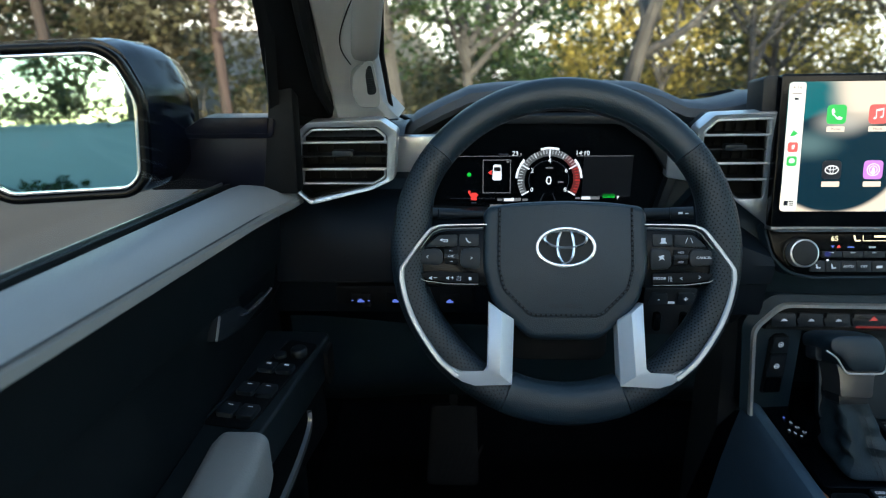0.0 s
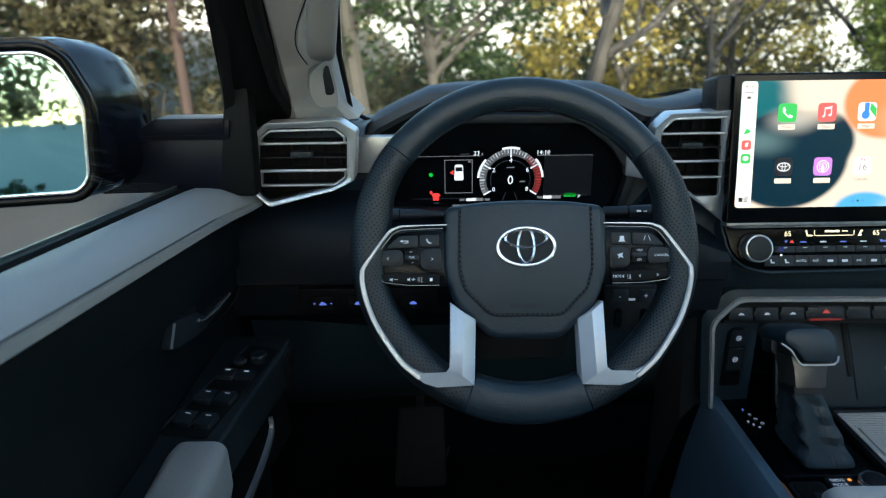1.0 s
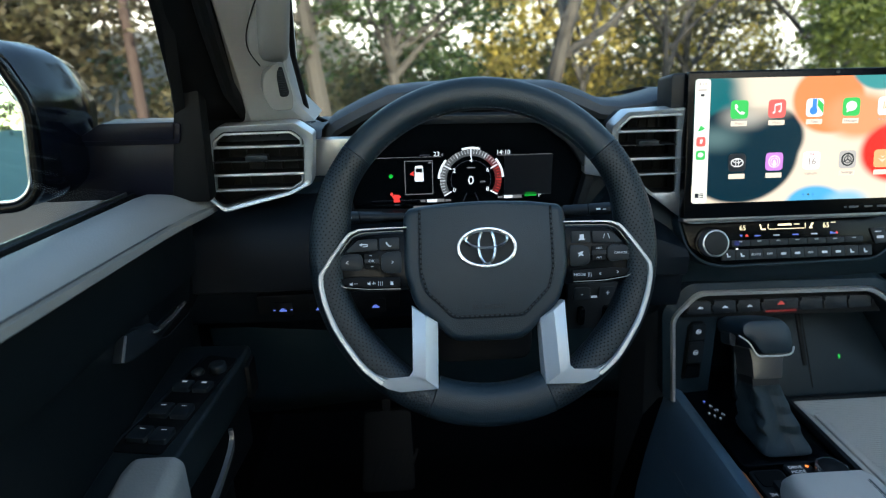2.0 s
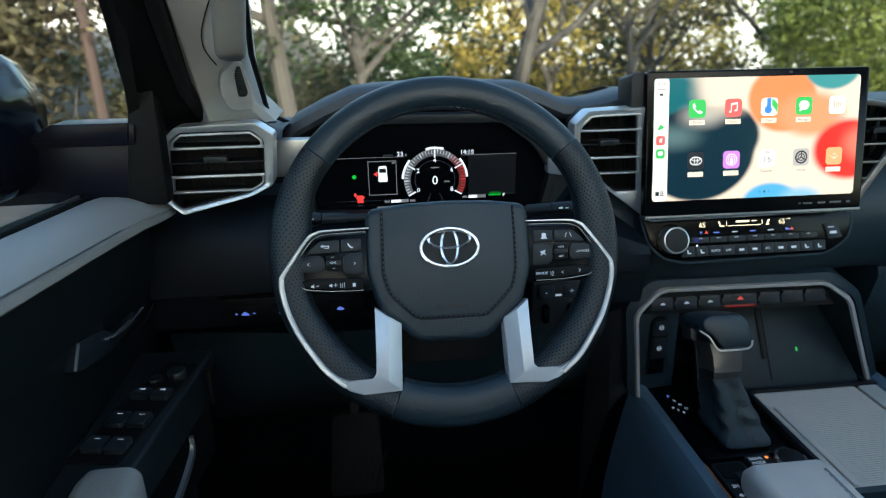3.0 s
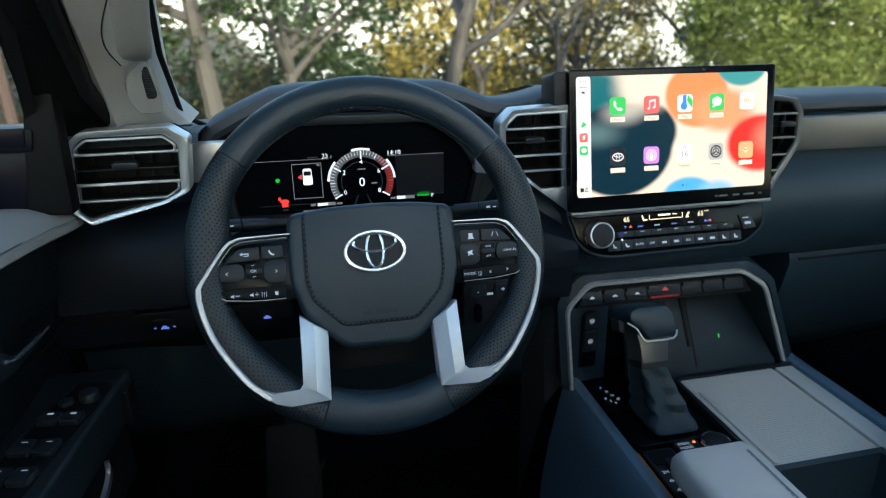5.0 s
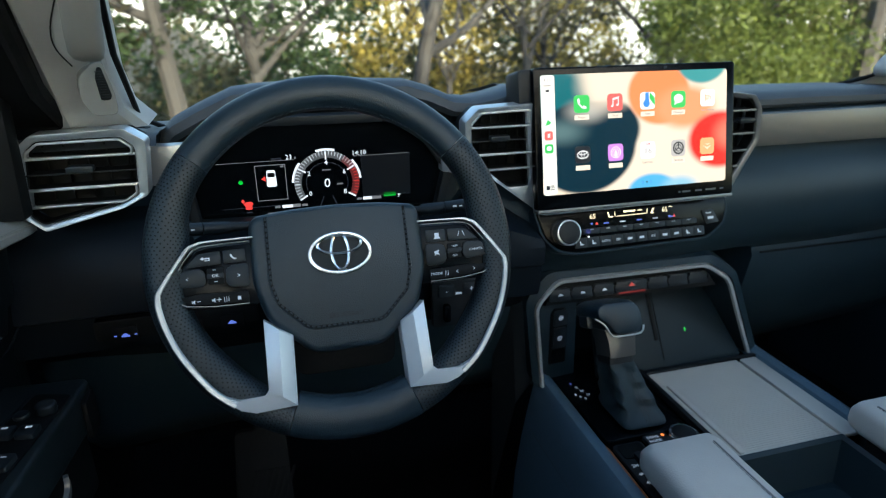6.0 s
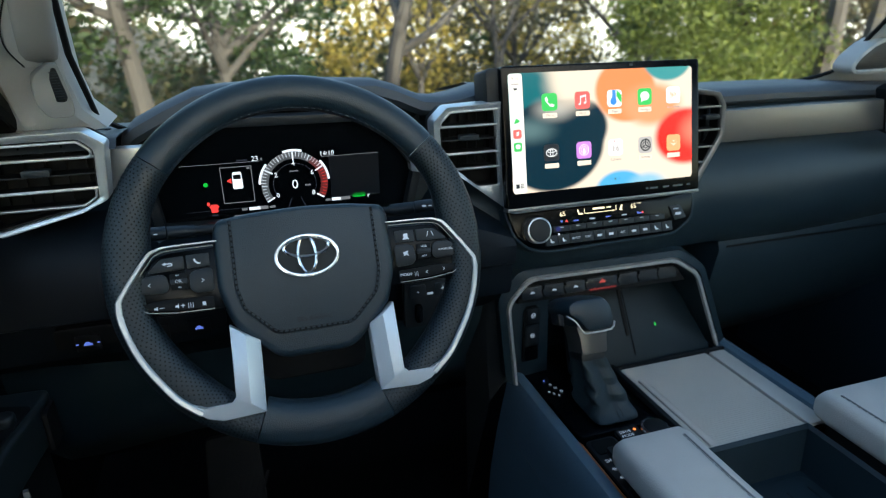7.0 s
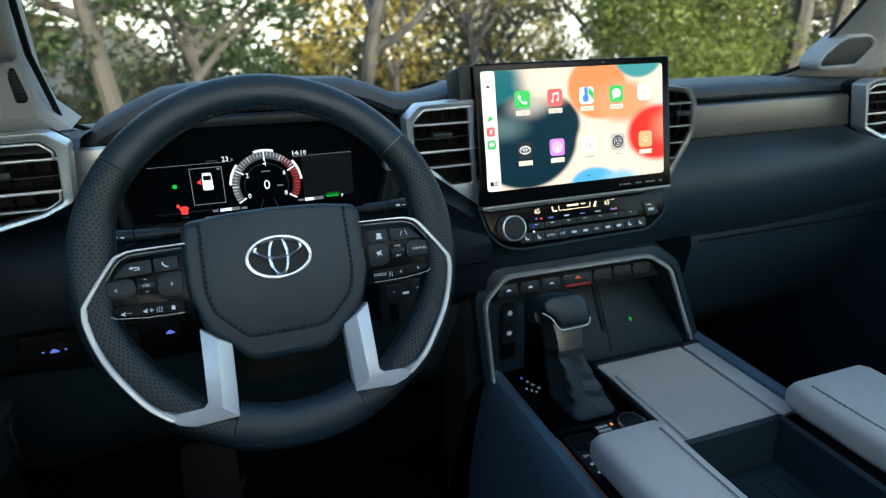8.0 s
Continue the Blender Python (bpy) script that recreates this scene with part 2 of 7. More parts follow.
def dashes(path, material, parent, up, length=0.0042, gap=0.0022, r=0.0006, name="stitching"):
    """A row of raised stitches along a path."""
    bm = bmesh.new()
    pts = [Vector(p) for p in path]
    run, acc = [0.0], 0.0
    for a, b in zip(pts, pts[1:]):
        acc += (b - a).length
        run.append(acc)

    def along(s):
        for i in range(len(pts) - 1):
            if s <= run[i + 1] or i == len(pts) - 2:
                f = (s - run[i]) / max(1e-9, run[i + 1] - run[i])
                return pts[i].lerp(pts[i + 1], min(1, max(0, f)))
    s = 0.0
    prof = [(r * math.cos(a), 0.7 * r * math.sin(a)) for a in (0, 1.05, 2.1, 3.14, 4.19, 5.24)]
    while s + length < acc:
        sweep([along(s), along(s + length / 2), along(s + length)], prof, up=up, bm=bm)
        s += length + gap
    return part(name, bm, material, parent)


# ---- outdoors ----
LAND = mat("leaf_litter_ground", (0.085, 0.072, 0.050), 0.95, bump=1.0, scale=12, vary=0.5)
ROADM = mat("grey_asphalt", (0.100, 0.084, 0.070), 0.9, bump=0.8, scale=40, vary=0.2)


def ground_z(x, y):
    """Level round the truck, falling away in front."""
    d = max(0.0, y - 6.0)
    return -min(11.0, 0.40 * d) if x > -3 else -min(11.0, 0.40 * d) * max(0.0, min(1.0, (x + 13) / 10))


def ground():
    bm = bmesh.new()
    xs = [-2500, -400, -80, -40, -25, -16, -12, -8, -4, 0, 4, 8, 14, 22, 40, 80, 400, 2500]
    ys = [-2500, -400, -80, -30, -12, 0, 5, 6, 9, 12, 16, 22, 30, 40, 60, 120, 500, 2500]
    loft([[(x, y, ground_z(x, y) - 0.02) for x in xs] for y in ys], bm=bm)
    return tagged(obj("ground", bm, LAND), "brown leaf litter ground under trees", "ground", kind="structure")


ground()
road_bm = bmesh.new()
loft([[(x, y, ground_z(x, y) - 0.002) for x in (-5.2, -3.4, 0.0, 3.5)] for y in (-40, -20, -8, -2, 2, 5, 6, 7)], bm=road_bm)
tagged(obj("road", road_bm, ROADM), "grey asphalt lane beside the parked truck", "road", kind="structure")


def leafmat(name, color, trans=0.5):
    m = bpy.data.materials.new(name)
    m.use_nodes = True
    n, ln = m.node_tree.nodes, m.node_tree.links
    b = n["Principled BSDF"]
    geo = n.new("ShaderNodeNewGeometry")
    ramp = n.new("ShaderNodeValToRGB")
    c = Vector(color)
    ramp.color_ramp.elements[0].color = (*(c * 0.55), 1)
    ramp.color_ramp.elements[1].color = (*(c * 1.5), 1)
    ln.new(geo.outputs["Random Per Island"], ramp.inputs[0])
    ln.new(ramp.outputs[0], b.inputs["Base Color"])
    b.inputs["Roughness"].default_value = 0.6
    td = n.new("ShaderNodeBsdfTranslucent")
    ln.new(ramp.outputs[0], td.inputs[0])
    mx = n.new("ShaderNodeMixShader")
    mx.inputs[0].default_value = trans
    ln.new(b.outputs[0], mx.inputs[1])
    ln.new(td.outputs[0], mx.inputs[2])
    ln.new(mx.outputs[0], n["Material Output"].inputs[0])
    return m


LEAF_GREEN = leafmat("green_leaves", (0.060, 0.090, 0.030))
LEAF_OLIVE = leafmat("olive_leaves", (0.125, 0.108, 0.050))
# Yellow leaves, coloured extra bright to carry the sun's warm glow
LEAF_YELLOW = leafmat("yellow_leaves", (0.52, 0.38, 0.08))
LEAF_BROWN = leafmat("brown_olive_leaves", (0.085, 0.068, 0.036))
LEAF_BUSH = leafmat("bright_bush_leaves", (0.155, 0.185, 0.040))
BARK = mat("grey_brown_bark", (0.080, 0.070, 0.062), 0.9, bump=1.0, scale=18, vary=0.35, stretch=(1, 1, 0.25))
BARKR = mat("reddish_bark", (0.050, 0.034, 0.028), 0.9, bump=1.0, scale=18, vary=0.35, stretch=(1, 1, 0.25))


def leaves(bm, rng, centre, radius, count, size, flat=0.75):
    """Small folded leaf blades in clumps inside an uneven ball."""
    c = Vector(centre)
    for _ in range(count):
        d = Vector((rng.gauss(0, 1), rng.gauss(0, 1), rng.gauss(0, 1))).normalized()
        p = c + Vector((d.x, d.y, d.z * flat)) * radius * (rng.random() ** 0.45)
        a = Vector((rng.gauss(0, 1), rng.gauss(0, 1), rng.gauss(0, 0.6))).normalized()
        b = a.orthogonal().normalized()
        b.rotate(Matrix.Rotation(rng.random() * 6.28, 3, a))
        s = size * (0.6 + 0.8 * rng.random())
        q = [p - a * s, p + b * s * 0.45, p + a * s, p - b * s * 0.45]
        bm.faces.new([bm.verts.new(v) for v in q])


def limb(bm, path, r0, r1):
    pts = smooth_path(path, 5)
    ring8 = [(math.cos(i * math.pi / 4), math.sin(i * math.pi / 4)) for i in range(8)]
    sweep(pts, lambda t: [((r0 + (r1 - r0) * t) * x, (r0 + (r1 - r0) * t) * y) for x, y in ring8], up=(0.31, 0.87, 0.12), bm=bm)


def tree(x, y, height, r, seed, bark, leafm, lean=0.0, fork=0.45, crown_r=2.2, clumps=10, per=260, size=0.07, low=0.35, label="", limbs=5):
    rng = random.Random(seed)
    z0 = ground_z(x, y) - 0.15
    t = thing("tree", label, "tree", group="trees of the wood")
    bm = bmesh.new()
    top = Vector((x + lean * height, y + rng.uniform(-0.5, 0.5), z0 + height))
    mid = Vector((x + lean * height * fork + rng.uniform(-0.15, 0.15), y, z0 + height * fork))
    limb(bm, [(x, y, z0), ((x + mid.x) / 2 + rng.uniform(-0.12, 0.12), y, (z0 + mid.z) / 2), mid, mid.lerp(top, 0.5) + Vector((rng.uniform(-0.4, 0.4), 0, 0)), top], r, r * 0.25)
    tips = [top]
    for i in range(limbs):
        a = rng.uniform(0, 6.28) if i > 1 else (2.8 if i else 0.3) + rng.uniform(-0.3, 0.3)
        s = mid.lerp(top, rng.uniform(0.0, 0.45) if i else 0.0)
        e = s + Vector((math.cos(a) * crown_r * rng.uniform(0.6, 1.1), math.sin(a) * crown_r * 0.8, height * rng.uniform(0.12, 0.42)))
        limb(bm, [s, s.lerp(e, 0.45) + Vector((0, 0, rng.uniform(-0.3, 0.2))), e], r * 0.5, r * 0.1)
        tips.append(e)
        for _ in range(3):
            q = s.lerp(e, rng.uniform(0.4, 0.9))
            w = q + Vector((rng.uniform(-0.9, 0.9), rng.uniform(-0.9, 0.9), rng.uniform(-0.5, 0.8)))
            limb(bm, [q, q.lerp(w, 0.5), w], r * 0.14, r * 0.04)
            tips.append(w)
    part("trunk", bm, bark, t)
    bm = bmesh.new()
    for i in range(clumps):
        c = rng.choice(tips) + Vector((rng.gauss(0, 0.6), rng.gauss(0, 0.6), rng.gauss(-0.2, 0.8)))
        if i % 2:
            c.z = z0 + height * rng.uniform(low, 0.62)
        c.z = max(c.z, z0 + height * low)
        leaves(bm, rng, c, crown_r * rng.uniform(0.20, 0.42), per, size)
    part("crown", bm, leafm, t, smooth=False)
    return t


def bush(x, y, w, h, seed, leafm, count, size, label):
    rng = random.Random(seed)
    z0 = ground_z(x, y)
    t = thing("bush", label, "bush", group="bushes of the wood")
    bm = bmesh.new()
    for i in range(7):
        a = rng.uniform(0, 6.28)
        e = Vector((x + math.cos(a) * w * 0.35, y + math.sin(a) * w * 0.3, z0 + h * rng.uniform(0.5, 0.85)))
        limb(bm, [(x, y, z0 - 0.1), Vector((x, y, z0)).lerp(e, 0.5) + Vector((0, 0, 0.15)), e], 0.035, 0.008)
    part("stem", bm, BARK, t)
    bm = bmesh.new()
    for i in range(26):
        c = Vector((x + rng.gauss(0, w * 0.24), y + rng.gauss(0, w * 0.2), z0 + h * rng.uniform(0.12, 0.88)))
        leaves(bm, rng, c, h * rng.uniform(0.14, 0.26), count // 26, size)
    part("foliage", bm, leafm, t, smooth=False)
    return t


# The wood in front, from the left to the right
tree(-1.7, 12.5, 9.5, 0.24, 11, BARK, LEAF_GREEN, lean=-0.05, crown_r=2.4, clumps=16, per=200, label="grey-trunked tree with green leaves in the wood")
tree(-0.4, 13.0, 9.0, 0.17, 12, BARK, LEAF_GREEN, lean=0.02, fork=0.38, crown_r=2.6, clumps=16, per=200, label="forked grey tree with sparse green leaves")
tree(2.3, 12.0, 9.5, 0.24, 13, BARK, LEAF_OLIVE, lean=0.15, fork=0.36, crown_r=2.8, clumps=14, per=180, label="leaning pale grey tree with spreading limbs")
tree(4.6, 16.0, 9.0, 0.13, 14, BARK, LEAF_YELLOW, lean=-0.04, crown_r=2.4, clumps=18, per=170, low=0.25, label="slim tree with yellow leaves, sun glow in their colour")
tree(6.2, 15.0, 8.5, 0.12, 15, BARK, LEAF_OLIVE, lean=0.05, crown_r=2.6, clumps=20, per=200, low=0.25, label="slim tree with olive leaves")
tree(7.6, 17.0, 9.5, 0.15, 16, BARK, LEAF_YELLOW, lean=0.0, crown_r=2.8, clumps=20, per=170, low=0.25, label="tree with yellowing leaves lit by the sun")
tree(10.5, 15.5, 8.5, 0.2, 17, BARK, LEAF_OLIVE, lean=0.03, crown_r=2.8, clumps=16, per=180, low=0.25, label="tree with olive leaves behind the hedge")
tree(12.5, 11.0, 8.5, 0.30, 18, BARK, LEAF_OLIVE, lean=0.0, crown_r=2.4, clumps=14, per=180, low=0.45, label="thick grey-trunked tree beside the green bush")
tree(12.7, 10.6, 8.5, 0.22, 23, BARK, LEAF_OLIVE, lean=0.10, fork=0.55, crown_r=2.2, clumps=14, per=170, low=0.4, label="leaning grey-trunked tree past the green bush")
tree(-4.4, 10.5, 9.5, 0.11, 19, BARKR, LEAF_OLIVE, lean=-0.02, crown_r=2.2, clumps=14, per=170, label="reddish-trunked tree at the lane's edge")
tree(-6.9, 9.6, 9.5, 0.11, 20, BARKR, LEAF_OLIVE, lean=0.03, crown_r=2.2, clumps=16, per=170, low=0.25, label="reddish-trunked tree with olive leaves")
tree(-8.6, 8.0, 9.5, 0.12, 21, BARKR, LEAF_YELLOW, lean=0.02, crown_r=2.2, clumps=14, per=150, low=0.3, label="pine-like tree with red bark and yellow leaves")
tree(-9.5, 5.0, 9.0, 0.17, 22, BARKR, LEAF_GREEN, lean=0.0, crown_r=2.2, clumps=14, per=170, low=0.3, label="reddish-trunked tree with green leaves")
for i, (x, y, w, h, lm, cnt) in enumerate((
        (-2.8, 15.5, 4.0, 3.0, LEAF_GREEN, 2600), (0.8, 16.5, 4.0, 3.2, LEAF_GREEN, 2600), (3.6, 18.5, 4.0, 3.0, LEAF_OLIVE, 2200), (6.6, 19.5, 4.5, 3.2, LEAF_OLIVE, 2200),
        (9.4, 18.0, 4.0, 3.4, LEAF_GREEN, 2600), (10.6, 11.6, 3.2, 3.6, LEAF_BUSH, 7000), (12.6, 12.2, 2.6, 3.2, LEAF_BUSH, 5000),
        (-5.6, 11.5, 4.5, 2.4, LEAF_OLIVE, 2600), (-8.8, 9.8, 4.0, 2.2, LEAF_OLIVE, 2400), (-10.5, 6.4, 4.0, 2.0, LEAF_GREEN, 2400))):
    bush(x, y, w, h, 40 + i, lm, cnt, 0.06 if lm is LEAF_BUSH else 0.07,
         {LEAF_BUSH: "bright green sunlit bush at the wood's edge", LEAF_GREEN: "dark green bush under the trees", LEAF_OLIVE: "olive brown undergrowth bush"}[lm])


def far_wood(name, seed, y0, y1, x0, x1, count, leafm, z0, z1, clump, per, size, label):
    rng = random.Random(seed)
    bm = bmesh.new()
    for _ in range(count):
        y = rng.uniform(y0, y1)
        c = Vector((rng.uniform(x0, x1) * y / y0, y, rng.uniform(z0, z1)))
        leaves(bm, rng, c, clump * rng.uniform(0.5, 1.2), per, size)
    return tagged(obj(name, bm, leafm, smooth=False), label, "woods", kind="stuff")


far_wood("far_woods", 71, 22, 30, -16, 16, 110, LEAF_OLIVE, -5, 0.6, 1.5, 130, 0.16, "olive foliage of the far wood")
far_wood("far_woods", 72, 21, 29, -16, 10, 80, LEAF_GREEN, -5, 0.9, 1.4, 130, 0.15, "dark green foliage of the far wood")
far_wood("far_woods", 73, 20, 27, 2, 11, 120, LEAF_YELLOW, -3.0, 3.6, 1.0, 70, 0.13, "yellow sunlit foliage of the far wood")
far_wood("far_woods", 75, 17, 26, -15, 15, 215, LEAF_OLIVE, -0.4, 3.4, 1.0, 75, 0.12, "thin olive sprays of the far wood")
far_wood("far_woods", 74, 40, 60, -22, 22, 130, LEAF_OLIVE, -10, -2.6, 2.6, 110, 0.34, "brown olive backdrop of distant trees")
far_wood("far_woods", 76, 11, 17, -26, -5, 420, LEAF_BROWN, -0.6, 3.0, 1.0, 90, 0.10, "olive brown foliage beyond the lane")
far_wood("far_woods", 77, 12, 18, -24, -8, 120, LEAF_GREEN, -0.6, 2.2, 0.9, 90, 0.10, "dark green foliage beyond the lane")
far_wood("far_woods", 78, 9, 12, 5.9, 9.3, 290, LEAF_BUSH, -1.2, 2.6, 0.55, 90, 0.06, "bright green hedge foliage at the wood's edge")
far_wood("far_woods", 79, 13, 17, 8.8, 14.5, 110, LEAF_GREEN, -2.5, 3.0, 0.9, 110, 0.10, "dark green trees behind the hedge")
far_wood("far_woods", 80, -19, -24, -12, 1, 120, LEAF_OLIVE, 0.8, 4.6, 1.0, 110, 0.12, "olive trees behind the garden wall")
far_wood("far_woods", 81, 13, 18, 13.5, 19, 150, LEAF_BROWN, -2.5, 4.0, 1.0, 90, 0.12, "brown olive foliage past the green bush")
far_wood("far_woods", 82, 12, 18, -15, -2.5, 140, LEAF_BROWN, 1.2, 5.5, 1.0, 90, 0.11, "brown olive crowns over the lane's edge")
canopy_rng = random.Random(91)
canopy = bmesh.new()
for _ in range(260):
    leaves(canopy, canopy_rng, (canopy_rng.uniform(-22, -8.5), canopy_rng.uniform(-9, 12), canopy_rng.uniform(2.2, 9.0)), canopy_rng.uniform(0.8, 1.7), 80, 0.16)
tagged(obj("far_woods", canopy, LEAF_BROWN, smooth=False), "olive brown crowns over the far side of the lane", "woods", kind="stuff")
back_bm = bmesh.new()
loft([[(-190, 60, z), (-120, 110, z), (-40, 130, z), (60, 130, z), (150, 95, z)] for z in (-14, 2, 16)], bm=back_bm)
tagged(obj("backdrop", back_bm, glow("pale_distant_sky", (1.0, 0.93, 0.78), 2.5), smooth=False), "pale bright evening haze beyond the wood", "backdrop", kind="structure")
# What the door mirror shows behind the truck, plus an unseen sun-blocking house
WALLP = mat("pale_render", (0.68, 0.69, 0.62), 0.85, bump=0.4, scale=6, vary=0.12)
# Added out of view: its shadow keeps direct sun off the cab
sun_blocker = thing("house", "unseen pale house added behind the truck to block the sun", "house")
part("wall", box(1.2, -18.0, 0.0, 9.5, -14.0, 5.6), WALLP, sun_blocker, smooth=False)
part("roof", prism([(-18.4, 5.6), (-13.6, 5.6), (-16, 6.6)], frame_of((0.9, 0, 0), (0, 1, 0), (0, 0, 1)), -8.9, 0), mat("roof_sheet", (0.2, 0.2, 0.2), 0.7), sun_blocker, smooth=False)
DPANE = mat("dark_pane", (0.03, 0.04, 0.05), 0.1)
for wx in (3.0, 6.0):
    part("window", box(wx, -14.02, 1.0, wx + 1.1, -13.97, 2.3, 0.01), DPANE, sun_blocker, smooth=False)
fence = thing("garden_wall", "pale rendered garden wall behind the truck", "wall")
part("wall", box(-14.0, -17.0, 0.0, 1.1, -16.8, 1.9), WALLP, fence, smooth=False)
part("coping", box(-14.0, -17.05, 1.9, 1.1, -16.75, 1.98), WALLP, fence, smooth=False)
tree(-1.4, -19.5, 8.5, 0.15, 35, BARK, LEAF_OLIVE, crown_r=2.4, clumps=14, per=140, low=0.25, label="olive tree behind the garden wall")
tree(-4.6, -19.0, 9.0, 0.22, 31, BARK, LEAF_GREEN, crown_r=2.4, clumps=12, per=140, low=0.3, label="tree behind the truck")
tree(-8.4, -19.5, 8.0, 0.2, 32, BARK, LEAF_OLIVE, crown_r=2.4, clumps=12, per=140, low=0.4, label="tree behind the truck with olive leaves")
tree(6.0, -7.0, 9.0, 0.2, 33, BARK, LEAF_GREEN, crown_r=2.6, clumps=14, per=140, low=0.3, label="tree to the side of the truck")
tree(8.0, 2.0, 9.0, 0.2, 34, BARK, LEAF_GREEN, crown_r=2.6, clumps=16, per=140, low=0.25, label="tree beside the passenger's side of the truck")

for n1, bx in enumerate((-13.0, -10.5, -8.0, -5.6, -3.4)):
    bush(bx, -15.6, 2.2, 0.75, 60 + n1, LEAF_GREEN, 900, 0.06, "low dark green planting at the foot of the garden wall")

# ---- cab shell ----
HEAD = mat("headliner_fabric", (0.42, 0.41, 0.40), 0.9, bump=0.4, scale=300, vary=0.05)
roof_bm = prism(rect(-0.46, -1.3, 1.42, -0.72), frame_of((0, 0, 1.93), (1, 0, 0), (0, 1, 0)), -0.06, 0.01)
for r in (rect(-0.46, -0.72, -0.18, 0.36), rect(1.14, -0.72, 1.42, 0.36), rect(-0.18, 0.22, 1.14, 0.36)):
    prism(r, frame_of((0, 0, 1.93), (1, 0, 0), (0, 1, 0)), -0.06, 0.0, bm=roof_bm)
tagged(obj("ceiling", roof_bm, HEAD), "pale headliner of the cab round the glass roof", "ceiling", kind="structure")
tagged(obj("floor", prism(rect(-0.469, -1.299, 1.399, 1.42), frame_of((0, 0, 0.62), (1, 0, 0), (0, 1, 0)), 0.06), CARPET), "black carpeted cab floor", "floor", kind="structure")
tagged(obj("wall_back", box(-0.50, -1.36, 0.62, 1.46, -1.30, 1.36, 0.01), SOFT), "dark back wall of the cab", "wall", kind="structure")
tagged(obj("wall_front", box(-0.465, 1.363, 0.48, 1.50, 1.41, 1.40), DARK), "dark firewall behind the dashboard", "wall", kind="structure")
tagged(obj("wall_right", box(1.40, -1.30, 0.54, 1.46, 1.36, 1.38, 0.01), SOFT), "dark passenger door panel", "wall", kind="structure")
tagged(obj("wall_left", box(-0.56, -1.30, 0.54, -0.47, 1.36, 1.36, 0.01), PAINT), "black outer skin of the driver door", "wall", kind="structure")

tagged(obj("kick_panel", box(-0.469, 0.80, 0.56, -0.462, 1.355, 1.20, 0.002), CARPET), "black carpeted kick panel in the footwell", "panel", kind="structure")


def slab(name, pts, thick, material, label):
    """A thin sheet through four corners."""
    a, b, c, d = [Vector(p) for p in pts]
    n = (b - a).cross(d - a).normalized() * thick
    bm = bmesh.new()
    loft([[a, b, c, d], [a + n, b + n, c + n, d + n]], True, True, bm)
    ob = tagged(obj(name, bm, material, smooth=False), label, "window", kind="structure")
    ob.visible_shadow = False
    return ob


slab("window_front", [(-0.34, 1.22, 1.41), (1.36, 1.22, 1.41), (1.28, 0.34, 1.93), (-0.30, 0.34, 1.93)], 0.004, PANE, "clear raked windshield of the truck")
slab("window_left", [(-0.435, -0.25, 1.40), (-0.435, 0.80, 1.38), (-0.40, 0.62, 1.66), (-0.37, -0.25, 1.93)], 0.004, PANE, "clear side window of the driver door")
slab("window_right", [(1.43, -0.25, 1.38), (1.43, 0.85, 1.38), (1.40, 0.45, 1.93), (1.38, -0.25, 1.93)], 0.004, PANE, "clear side window of the passenger door")
for x0, x1 in ((-0.47, -0.40), (1.38, 1.46)):
    tagged(obj("pillar", box(x0, -0.40, 1.34, x1, -0.25, 1.95, 0.01), PILLAR), "pale trimmed pillar behind the front door", "pillar", kind="structure")

slab("window_roof", [(-0.18, -0.72, 1.96), (1.14, -0.72, 1.96), (1.14, 0.22, 1.96), (-0.18, 0.22, 1.96)], 0.004, PANE, "clear glass roof panel")
slab("window_back", [(-0.40, -1.33, 1.36), (1.38, -1.33, 1.36), (1.34, -1.30, 1.93), (-0.36, -1.30, 1.93)], 0.004, PANE, "clear back window of the cab")


